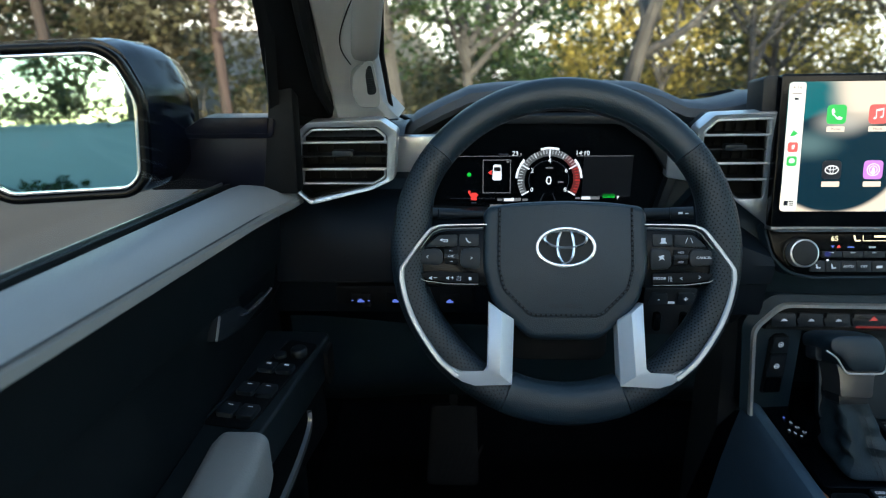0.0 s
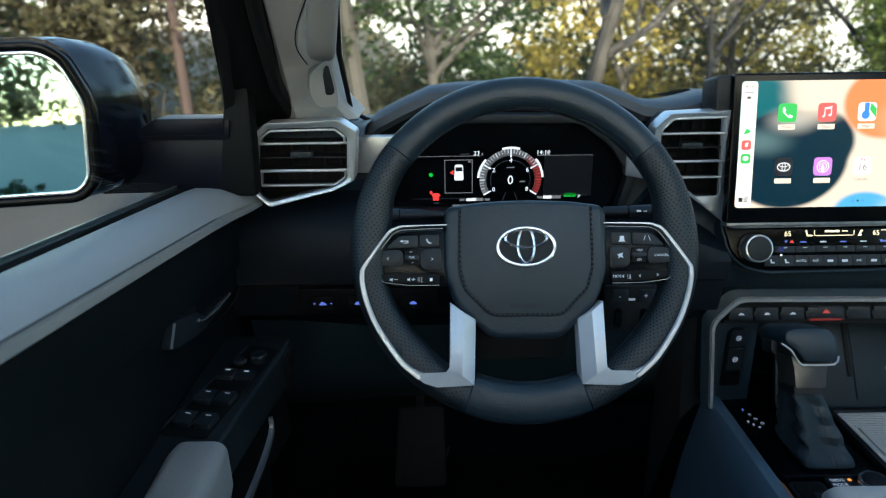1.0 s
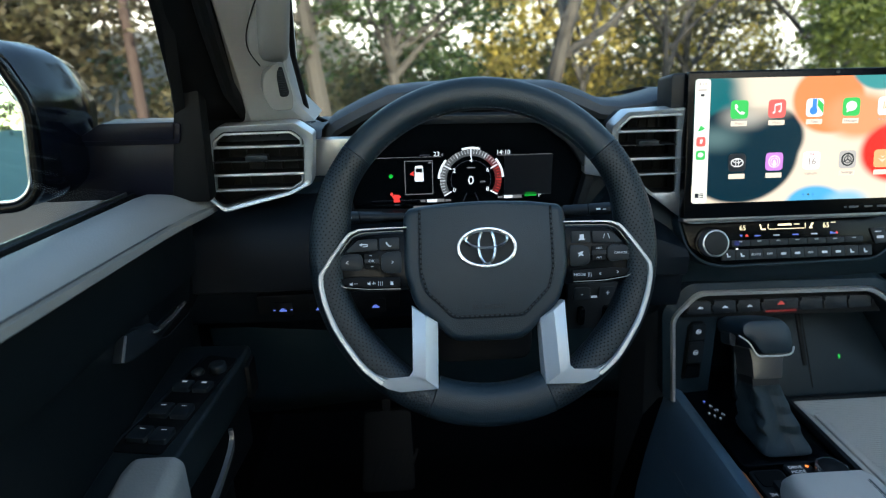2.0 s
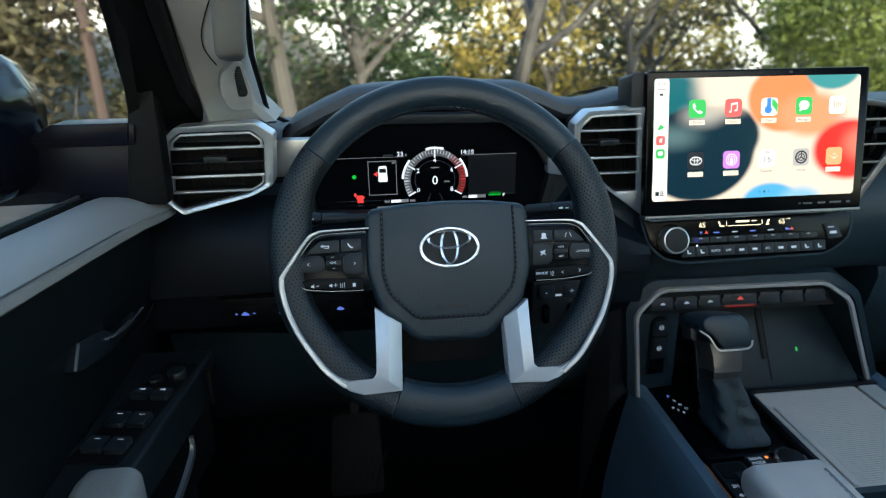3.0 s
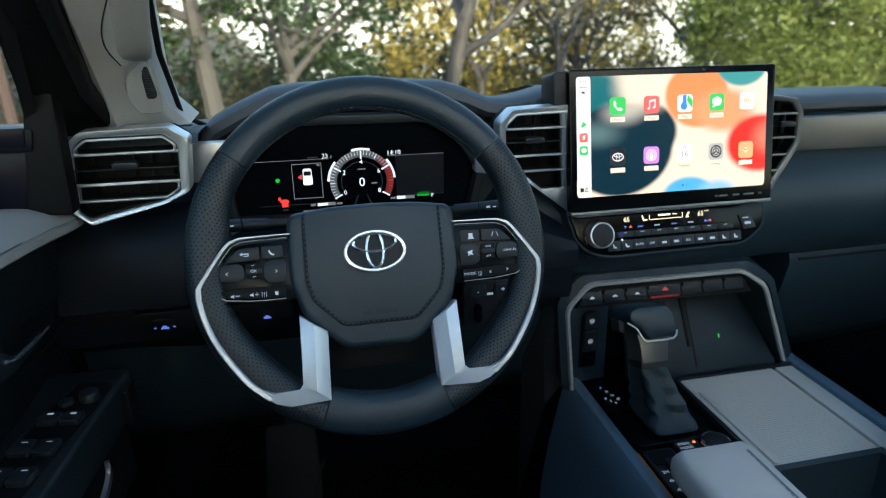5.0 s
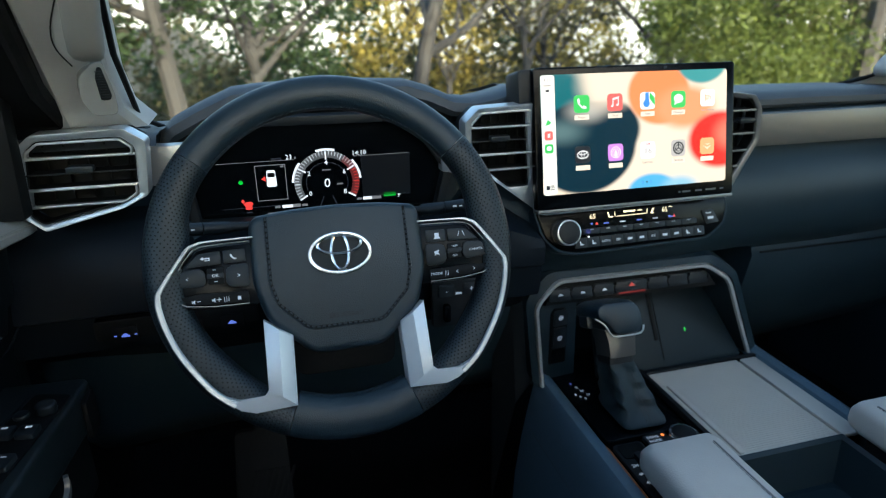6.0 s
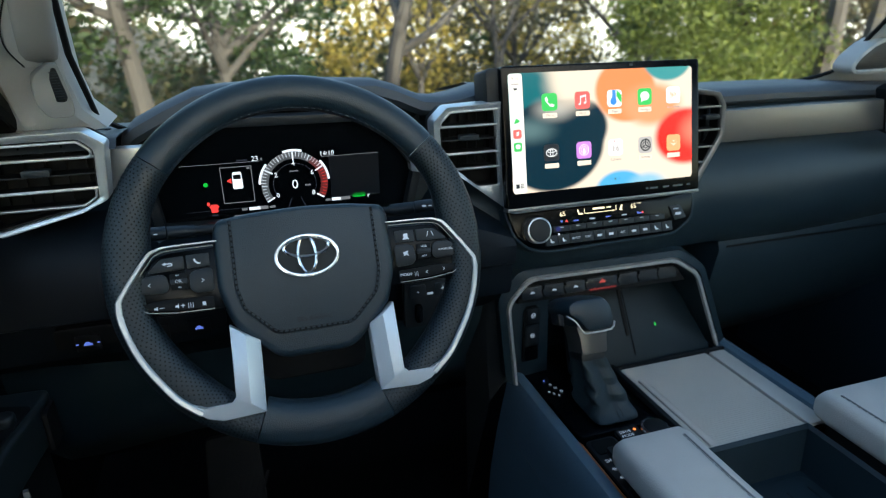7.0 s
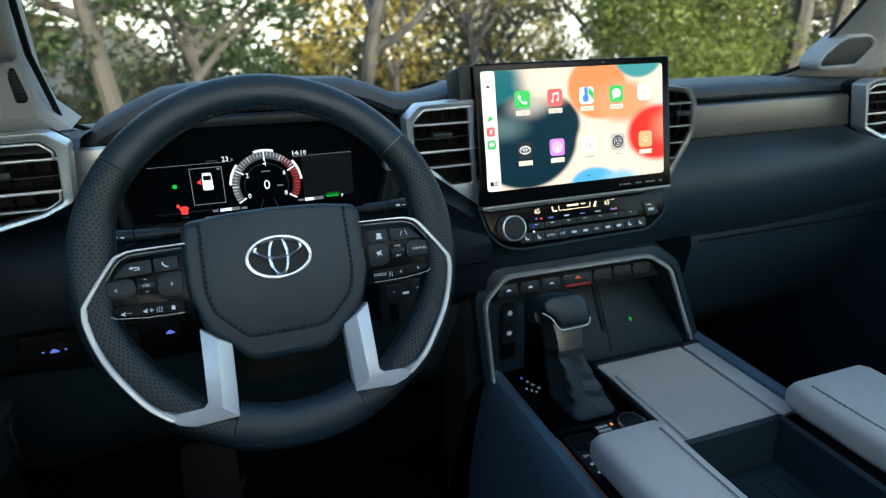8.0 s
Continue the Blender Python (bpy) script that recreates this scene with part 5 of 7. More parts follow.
    writing("caption_word", "Settings", 0.0052, at(lo, xs[3], Z(z2) - 0.018, 0.0002), cols["dim"], disp)
    writing("caption_word", "Now Playing", 0.0046, at(lo, xs[4], Z(z1) - 0.018), cols["dim"], disp)
    writing("caption_word", "Phone", 0.0052, at(lo, xs[0], Z(z1) - 0.019, 0.0002), cols["dim"], disp)
    writing("caption_word", "Messages", 0.0050, at(lo, xs[3], Z(z1) - 0.019, 0.0002), cols["dim"], disp)
    writing("caption_word", "Maps", 0.0052, at(lo, xs[2], Z(z1) - 0.019, 0.0002), cols["dim"], disp)
    writing("caption_word", "Music", 0.0052, at(lo, xs[1], Z(z1) - 0.019, 0.0002), cols["dim"], disp)
    writing("screen_clock", "4:16", 0.0070, at(lo, 0.3240, Z(1.5240)), cols["dim"], disp)
    part("status_mark", prism(q(0.3180, 1.5155, 0.3300, 1.5170), lo, 0.0002), cols["dim"], disp, smooth=False)
    part("status_mark", prism(q(0.3215, 1.5080, 0.3265, 1.5110), lo, 0.0002), cols["black"], disp, smooth=False)
    for z, c in ((1.4660, "white"), (1.4480, "red"), (1.4300, "green")):
        part("side_icon", prism(rect(0.3175, Z(z) - 0.0065, 0.3305, Z(z) + 0.0065, 0.003), lo, 0.0002), cols[c], disp, smooth=False)
    part("side_mark", prism([(0.319, Z(1.462)), (0.323, Z(1.470)), (0.329, Z(1.466)), (0.325, Z(1.463))], at(lo, 0, 0, 0.0003), 0.0002), cols["green"], disp, smooth=False)
    part("side_mark", prism(ellipse(0.324, Z(1.4305), 0.004, 0.0034, 14), at(lo, 0, 0, 0.0003), 0.0002), cols["white"], disp, smooth=False)
    part("side_mark", prism([(0.3225, Z(1.4455)), (0.3255, Z(1.4455)), (0.3265, Z(1.4515)), (0.3225, Z(1.4505))], at(lo, 0, 0, 0.0003), 0.0002), cols["white"], disp, smooth=False)
    part("menu_mark", prism(q(0.3180, 1.3720, 0.3235, 1.3780), lo, 0.0002), cols["black"], disp, smooth=False)
    for z in (1.3725, 1.3750, 1.3775):
        part("menu_mark", prism(q(0.3250, z - 0.0006, 0.3305, z + 0.0006), lo, 0.0002), cols["black"], disp, smooth=False)
    for i, x in enumerate((0.4755, 0.4825, 0.4895)):
        part("page_dot", prism(ellipse(x, Z(1.3720), 0.0014, 0.0014, 10), lo, 0.0002), cols["black" if i == 1 else "blue"], disp, smooth=False)
    pm = at(m, 0, 0, 0.0006)
    for x, w in ((0.540, 0.004), (0.552, 0.014), (0.574, 0.012), (0.596, 0.018), (0.616, 0.006)):
        part("printed_mark", prism(rect(x - w / 2, Z(1.3525) - 0.0013, x + w / 2, Z(1.3525) + 0.0013), pm, 0.0003), mat("bezel_print", (0.10, 0.10, 0.10), 0.5) if x == 0.540 else bpy.data.materials["bezel_print"], t, smooth=False)
    part("sensor", prism(ellipse(0.515, Z(1.5360), 0.003, 0.002, 12), pm, 0.0003), KEYM, t, smooth=False)
    return t


touch_screen()


# ---- climate panel ----
def climate():
    t = thing("climate_panel", "black climate control panel with lit readout and round knob", "control panel")
    tilt = 0.35
    m = frame_of((0, 0.770 - tilt * 1.30, 0), (1, 0, 0), (0, tilt, 1))
    k = math.sqrt(1 + tilt * tilt)
    o = rounded([(0.316, 1.334), (0.650, 1.330), (0.653, 1.312), (0.646, 1.288), (0.612, 1.2685), (0.380, 1.2655), (0.350, 1.2720), (0.328, 1.292)], 0.01)
    o = [(x, z * k) for x, z in o]
    part("panel", prism(o, m, 0.03, 0.003), GLOSS, t)
    part("surround", ring(inset(o, -0.005), inset(o, -0.0005), at(m, 0, 0, -0.001), 0.03, 0.003), SOFT, t)
    g = at(m, 0, 0, 0.0006)
    zz = lambda z: z * k
    writing("left_temperature", "65", 0.0105, at(g, 0.4101, zz(1.3155)), G_AMBER, t)
    writing("right_temperature", "65", 0.0105, at(g, 0.5380, zz(1.3155)), G_AMBER, t)
    part("degree_mark", prism(rect(0.5455, zz(1.3190), 0.5525, zz(1.3200)), g, 0.0003), G_AMBER, t, smooth=False)
    for x0, z0, x1, z1 in ((0.4505, 1.3124, 0.5045, 1.3134), (0.4485, 1.3130, 0.4495, 1.3200), (0.5055, 1.3130, 0.5065, 1.3200), (0.4640, 1.3172, 0.4850, 1.3200), (0.489, 1.3180, 0.497, 1.3195)):
        part("fan_readout", prism(rect(x0, zz(z0), x1, zz(z1)), g, 0.0003), G_AMBER, t, smooth=False)
    part("seat_readout", prism([(0.4355, zz(1.320)), (0.438, zz(1.320)), (0.4395, zz(1.314)), (0.4455, zz(1.314)), (0.4455, zz(1.312)), (0.438, zz(1.312))], g, 0.0003), G_AMBER, t, smooth=False)
    part("seat_readout", prism([(0.5115, zz(1.312)), (0.516, zz(1.320)), (0.5195, zz(1.320)), (0.516, zz(1.315)), (0.5175, zz(1.312))], g, 0.0003), G_AMBER, t, smooth=False)
    for x in (0.4110, 0.5490):
        part("cool_mark", prism([(x - 0.006, zz(1.3065)), (x - 0.001, zz(1.3065)), (x - 0.0035, zz(1.3030))], g, 0.0003), G_BLUE, t, smooth=False)
        part("warm_mark", prism([(x + 0.002, zz(1.3035)), (x + 0.008, zz(1.3035)), (x + 0.005, zz(1.3075))], g, 0.0003), G_RED, t, smooth=False)
    for i in range(7):
        x = 0.390 + i * 0.0290
        part("toggle", prism(rect(x, zz(1.2905), x + 0.0280, zz(1.2990), 0.002), at(m, 0, 0, 0.005), 0.01, 0.002), KEYM, t)
        part("toggle_mark", prism(rect(x + 0.0105, zz(1.2965), x + 0.0165, zz(1.2974)), at(m, 0, 0, 0.0054), 0.0003), ICON, t, smooth=False)
        if 0 < i < 6:
            part("toggle_caption", prism(rect(x + 0.009, zz(1.3035), x + 0.018, zz(1.3052)), g, 0.0003), G_BLUE if i % 2 else ICON, t, smooth=False)
    words = [None, None, "AUTO", "OFF", None, None, "A/C", None, None, None, None]
    for i in range(11):
        x = 0.3755 + i * 0.0210
        part("key", prism(rounded([(x, zz(1.2715)), (x + 0.0202, zz(1.2715)), (x + 0.0202, zz(1.2862)), (x, zz(1.2862))], 0.0015), at(m, 0, 0, 0.004), 0.008, 0.0012), KEYM, t)
        if words[i]:
            writing("key_word", words[i], 0.0052, at(m, x + 0.0101, zz(1.2785), 0.0043), ICON, t)
        else:
            c = (x + 0.0101, zz(1.2785))
            part("key_mark", prism([(c[0] - 0.003, c[1] + 0.003), (c[0] - 0.001, c[1] + 0.003), (c[0], c[1] - 0.001), (c[0] + 0.0035, c[1] - 0.001), (c[0] + 0.0035, c[1] - 0.003), (c[0] - 0.002, c[1] - 0.003)] if i in (0, 1, 9, 10) else rect(c[0] - 0.004, c[1] - 0.002, c[0] + 0.004, c[1] + 0.0015), at(m, 0, 0, 0.0043), 0.0003), ICON, t, smooth=False)
    part("key_lamp", prism(ellipse(0.3985, zz(1.2870), 0.0016, 0.0016, 12), at(m, 0, 0, 0.0046), 0.0004), G_WHITE, t, smooth=False)
    part("key_lamp", prism(ellipse(0.3980, zz(1.2950), 0.0042, 0.0036, 12), at(m, 0, 0, 0.0056), 0.0004), glow("deep_blue", (0.02, 0.03, 0.35), 0.3), t, smooth=False)
    km = at(m, 0.3605, zz(1.2965))
    part("knob", prism(ellipse(0, 0, 0.0200, 0.0200, 40), at(km, 0, 0, 0.018), 0.02, 0.0015), SILVER, t, "satin ringed volume knob")
    part("knob_cap", prism(ellipse(0, 0, 0.0176, 0.0176, 40), at(km, 0, 0, 0.0195), 0.01, 0.002, 3), PLASTIC, t)
    part("knob_base", prism(ellipse(0, 0, 0.0240, 0.0240, 40), at(km, 0, 0, 0.004), 0.01, 0.001), GLOSS, t)
    part("port", prism(rounded([(0.613, zz(1.287)), (0.636, zz(1.289)), (0.626, zz(1.310)), (0.605, zz(1.309))], 0.002), at(m, 0, 0, 0.002), 0.006, 0.001), KEYM, t, "charging port cover")
    part("port_mark", prism(rect(0.612, zz(1.3035), 0.622, zz(1.3050)), at(m, 0, 0, 0.0024), 0.0003), ICON, t, smooth=False)
    part("port_mark", prism(rect(0.615, zz(1.2945), 0.626, zz(1.2985)), at(m, 0, 0, 0.0024), 0.0003), ICON, t, smooth=False)
    return t


climate()


# ---- centre console ----
def console():
    t = thing("centre_console", "dark centre console with a satin arch, grey lid and storage bin", "centre console")
    # Satin arch
    o = [(0.348, 1.000), (0.329, 1.160), (0.366, 1.2045), (0.658, 1.2015), (0.714, 1.165), (0.787, 1.000)]
    i = [(0.357, 1.000), (0.3385, 1.1560), (0.3720, 1.1945), (0.6545, 1.1915), (0.7045, 1.1595), (0.7755, 1.000)]
    bm = bmesh.new()
    k = len(o)
    rows = []
    for pl, y in ((o, 0.8080), ([(a[0] * 0.65 + b[0] * 0.35, a[1] * 0.65 + b[1] * 0.35) for a, b in zip(o, i)], 0.798), ([(a[0] * 0.15 + b[0] * 0.85, a[1] * 0.15 + b[1] * 0.85) for a, b in zip(o, i)], 0.798), (i, 0.803)):
        c = []
        for a, b in zip(pl, pl[1:]):
            c.append((a[0], y, a[1]))
        c.append((pl[-1][0], y, pl[-1][1]))
        rows.append(smooth3(c))
    loft(rows, bm=bm)
    part("arch", bm, ARCHM, t, "satin silver arch")
    o2 = [(x + (-0.012 if x < 0.5 else 0.012), z + 0.010) for x, z in o]
    part("arch_surround", loft([smooth3([(x, 0.80, z) for x, z in o]), smooth3([(x, 0.806, z) for x, z in o2]), smooth3([(x * 1.0, 0.86, z + 0.01) for x, z in o2])]), SOFT, t)
    # Recess inside the arch, its shade painted in with darker dash vinyl
    part("recess", loft([smooth3([(x, 0.803, z) for x, z in i]), smooth3([(x + (0.004 if x < 0.5 else -0.02), 0.93, z - 0.015 if z > 1.05 else z) for x, z in i])]), RECESS_SHADED, t)
    part("recess_back", prism([(0.34, 0.98), (0.775, 0.98), (0.72, 1.16), (0.64, 1.19), (0.37, 1.19), (0.345, 1.15)], frame_of((0, 0.915, 0), (1, 0, 0), (0, 0.02, 1)), 0.01), RECESS_SHADED, t)
    part("charging_pad", prism(rounded([(0.46, -0.004), (0.765, -0.004), (0.705, 0.172), (0.48, 0.172)], 0.012), frame_of((0, 0.800, 1.0), (1, 0, 0), (0, 0.62, 1)), 0.012, 0.003), RECESS_SHADED, t)
    part("charging_slot", prism(rect(0.5880, 0.050, 0.5950, 0.155, 0.002), frame_of((0, 0.797, 1.0), (1, 0, 0), (0, 0.62, 1)), 0.008, 0.001), DARK, t)
    part("charge_lamp", prism(ellipse(0.655, 0.062, 0.0018, 0.0042, 10), frame_of((0, 0.7990, 1.0), (1, 0, 0), (0, 0.62, 1)), 0.001), G_GREEN, t, smooth=False)
    part("pad_groove", prism(rect(0.5985, 0.012, 0.6000, 0.162), frame_of((0, 0.7985, 1.0), (1, 0, 0), (0, 0.62, 1)), 0.004), DARK, t, smooth=False)
    # Row of switches under the arch
    sm = frame_of((0, 0.812 - 0.3 * 1.165, 0), (1, 0, 0), (0, 0.3, 1))
    kk = math.sqrt(1.09)
    part("switch_bezel", prism([(0.356, 1.153 * kk), (0.690, 1.150 * kk), (0.665, 1.186 * kk), (0.374, 1.189 * kk)], at(sm, 0, 0, -0.003), 0.03), DARK, t)
    w = 0.0405
    xs0 = [0.362, 0.403, 0.444, 0.485, 0.549, 0.590, 0.631]
    for n2, x in enumerate(xs0):
        x1 = x + (0.062 if n2 == 3 else 0.039)
        part("switch", prism(rounded([(x, 1.1585 * kk), (x1, 1.158 * kk), (x1 - 0.002, 1.178 * kk), (x + 0.002, 1.1785 * kk)], 0.003), at(sm, 0, 0, 0.003), 0.010, 0.002), KEYM, t)
        if n2 < 3:
            part("switch_mark", prism(rounded([(x + 0.015, 1.1665 * kk), (x + 0.025, 1.1665 * kk), (x + 0.0235, 1.1690 * kk), (x + 0.0190, 1.1705 * kk)], 0.001), at(sm, 0, 0, 0.0033), 0.0003), ICON, t, smooth=False)
        if n2 == 3:
            part("hazard_mark", prism([(x + 0.025, 1.168 * kk), (x + 0.038, 1.168 * kk), (x + 0.0315, 1.175 * kk)], at(sm, 0, 0, 0.0033), 0.0003), glow("hazard_red", (1.0, 0.12, 0.10), 0.35), t, "red hazard triangle", smooth=False)
            part("hazard_bar", prism(rect(x + 0.005, 1.1570 * kk, x + 0.057, 1.1600 * kk), at(sm, 0, 0, 0.0036), 0.0004), glow("hazard_glow", (0.9, 0.05, 0.04), 0.14), t, smooth=False)
        part("switch_post", prism(rect(x1 - 0.0005, 1.164 * kk, x1 + 0.003, 1.172 * kk), at(sm, 0, 0, 0.0045), 0.008, 0.0006), PLASTIC, t)
    # Two-key pack at the arch's left leg
    bm2 = frame_of((0.009, 0.795, -0.014), (1, 0.1, 0), (0, 0, 1))
    part("key_panel", prism([(0.335, 1.0), (0.428, 1.0), (0.423, 1.165), (0.352, 1.165), (0.335, 1.145)], at(bm2, 0, 0, -0.004), 0.006, 0.001), SOFT, t)
    part("key_pack", prism(rounded([(0.372, 1.035), (0.405, 1.035), (0.404, 1.136), (0.396, 1.145), (0.378, 1.145), (0.371, 1.136)], 0.003), bm2, 0.012, 0.002), DARK, t)
    for z0, z1 in ((1.112, 1.142), (1.068, 1.108), (1.038, 1.064)):
        part("key", prism(rounded([(0.375, z0), (0.402, z0), (0.401, z1), (0.376, z1)], 0.003), at(bm2, 0, 0, 0.003), 0.008, 0.0015), KEYM if z0 > 1.05 else GLOSS, t)
    for z in (1.128, 1.088):
        part("key_mark", ring(ellipse(0.3885, z, 0.0046, 0.0046, 14), ellipse(0.3885, z, 0.0032, 0.0032, 14), at(bm2, 0, 0, 0.0034), 0.0004), ICON, t, smooth=False)
        part("key_mark", prism(rect(0.3862, z - 0.0012, 0.3908, z + 0.0012), at(bm2, 0, 0, 0.0034), 0.0003), ICON, t, smooth=False)
    # Side bolster and flank
    prof = [(0.384, 0.988), (0.380, 0.999), (0.370, 1.005), (0.359, 1.004), (0.350, 0.992), (0.342, 0.95), (0.330, 0.88), (0.320, 0.80), (0.314, 0.68)]
    ys = [0.83, 0.80, 0.6, 0.3, 0.0, -0.25]
    part("side_bolster", loft([[(x, y, z) for x, z in prof] for y in ys]), BOLSTER, t, "blue-black padded side of the console")
    dashes([(0.3335, 0.80 - 0.02 * j, 0.915) for j in range(30)], STITCHG, t, (-1, 0, 0.1), 0.006, 0.003, 0.0006)
    profr = [(0.780, 0.992), (0.786, 1.004), (0.797, 1.008), (0.808, 1.004), (0.815, 0.99), (0.825, 0.9), (0.83, 0.68)]
    part("side_rail", loft([[(x, y, z) for x, z in profr] for y in ys]), BOLSTER, t, "blue-black padded rail")
    part("front_flank", loft([[(0.350, 0.83, 1.0), (0.328, 0.82, 1.16), (0.318, 0.83, 1.19)], [(0.318, 0.835, 0.95), (0.305, 0.83, 1.12), (0.30, 0.84, 1.17)], [(0.300, 0.90, 0.68), (0.288, 0.88, 1.0), (0.285, 0.87, 1.15)]]), PLASTIC, t)
    part("deck", prism([(0.376, -0.25), (0.547, -0.25), (0.547, 0.90), (0.376, 0.90)], frame_of((0, 0, 0.990), (1, 0, 0), (0, 1, 0)), 0.02, 0.001), GLOSS, t, "piano black deck")
    # Ribbed lid in two leaves
    lm = frame_of((0, 0, 1.000), (1, 0, 0), (0, 1, 0))
    part("lid_bed", prism(rect(0.545, 0.553, 0.785, 0.86), at(lm, 0, 0, -0.020), 0.02), DARK, t)
    for x0, x1 in ((0.552, 0.739), (0.746, 0.781)):
        part("lid", prism(rounded([(x0, 0.552), (x1, 0.552), (x1, 0.783), (x0, 0.783)], 0.004), lm, 0.008, 0.0015), GREYLID, t, "ribbed light grey console lid")
    rib = bmesh.new()
    y = 0.557
    while y < 0.780:
        prism(rect(0.575 if y < 0.72 else 0.556, y, 0.737, y + 0.0022), at(lm, 0, 0, 0.0008), 0.0012, bm=rib)
        y += 0.0044
    tagged(part("rib", rib, GREYLID, t), kind="stuff")
    part("lid_rail", prism(rounded([(0.560, 0.555), (0.567, 0.555), (0.567, 0.735), (0.560, 0.740)], 0.002), at(lm, 0, 0, 0.004), 0.006, 0.0015), GREYLID, t)
    part("deck_rail", prism(rounded([(0.5405, 0.54), (0.5485, 0.54), (0.5485, 0.80), (0.5405, 0.80)], 0.002), at(lm, 0, 0, 0.003), 0.012, 0.0015), PLASTIC, t)
    part("lid_edge", prism(rect(0.545, 0.784, 0.785, 0.792), at(lm, 0, 0, 0.003), 0.02, 0.001), PLASTIC, t)
    # Storage bin
    bx0, bx1, by0, by1, bz = 0.500, 0.742, -0.05, 0.551, 0.925
    part("bin", loft([[(bx0, by0, 1.003), (bx1, by0, 1.003), (bx1, by1, 1.003), (bx0, by1, 1.003)], [(bx0 + 0.006, by0, 0.998), (bx1 - 0.006, by0, 0.998), (bx1 - 0.006, by1 - 0.006, 0.998), (bx0 + 0.006, by1 - 0.006, 0.998)],
                      [(bx0 + 0.012, by0, bz), (bx1 - 0.012, by0, bz), (bx1 - 0.012, by1 - 0.014, bz), (bx0 + 0.012, by1 - 0.014, bz)]], True), SOFT, t)
    part("bin_floor", prism(rect(bx0 + 0.01, by0, bx1 - 0.01, by1 - 0.01), frame_of((0, 0, bz), (1, 0, 0), (0, 1, 0)), 0.01), SOFT, t)
    part("bin_mat", prism(rounded([(bx0 + 0.018, 0.05), (bx1 - 0.018, 0.05), (bx1 - 0.018, 0.525), (bx0 + 0.018, 0.525)], 0.02), frame_of((0, 0, bz + 0.005), (1, 0, 0), (0, 1, 0)), 0.004, 0.0015), SOFT, t)
    for x in (0.545, 0.585, 0.625, 0.665, 0.705):
        part("bin_rib", prism(rect(x - 0.001, 0.1, x + 0.001, 0.50), frame_of((0, 0, bz + 0.0065), (1, 0, 0), (0, 1, 0)), 0.003), KEYM, t)
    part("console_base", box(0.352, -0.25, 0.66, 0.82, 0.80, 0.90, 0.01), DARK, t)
    return t


def smooth3(pts):
    """The polyline with each inner corner rounded over a short stretch."""
    p = [Vector(q) for q in pts]
    out = [p[0]]
    for i in range(1, len(p) - 1):
        a, b, c = p[i - 1], p[i], p[i + 1]
        s, e = b + (a - b).normalized() * 0.014, b + (c - b).normalized() * 0.014
        for j in range(5):
            u = j / 4
            out.append(s * (1 - u) ** 2 + b * 2 * u * (1 - u) + e * u * u)
    return out + [p[-1]]


console()


def armrest(x0, x1, y1, label):
    t = thing("armrest", label, "armrest", group="armrests of the console")
    o = rect(x0, 1.012, x1, 1.066, 0.016, 4)
    rows = []
    for y, s in ((y1, 0.60), (y1 - 0.006, 0.86), (y1 - 0.022, 1.0), (y1 - 0.12, 1.0), (0.0, 1.0), (-0.25, 1.0)):
        cx, cz = (x0 + x1) / 2, 1.034
        rows.append([(cx + (x - cx) * (0.85 + 0.15 * s), y, cz + (z - cz) * s + (0.006 if y < 0.2 else 0)) for x, z in o])
    part("pad", loft(rows, True, True), ARMG, t, "light grey padded leatherette")
    part("base", box(x0 + 0.012, -0.25, 0.985, x1 - 0.012, y1 - 0.03, 1.018, 0.004), PLASTIC, t)
    xe = x1 - 0.020 if x0 < 0.6 else x0 + 0.020
    path = [(xe, y1 - 0.010, 1.0585), (xe, y1 - 0.03, 1.0667), (xe, y1 - 0.12, 1.0668), (xe, 0.1, 1.0725)]
    part("seam", sweep(path, [(-0.0012, -0.0006), (0.0012, -0.0006), (0.0006, 0.0006), (-0.0006, 0.0006)]), mat("seam_grey", (0.22, 0.22, 0.22), 0.7) if x0 < 0.6 else bpy.data.materials["seam_grey"], t)
    dashes([(xe - 0.004, y1 - 0.03 - 0.02 * j, 1.0670 + (0.0003 if j < 5 else 0.0012)) for j in range(18)], STITCHG, t, (0, 0, 1), 0.006, 0.003, 0.0005)
    return t


armrest(0.384, 0.500, 0.553, "light grey padded armrest on the driver's side of the console")
armrest(0.742, 0.905, 0.553, "light grey padded armrest on the passenger's side of the console")


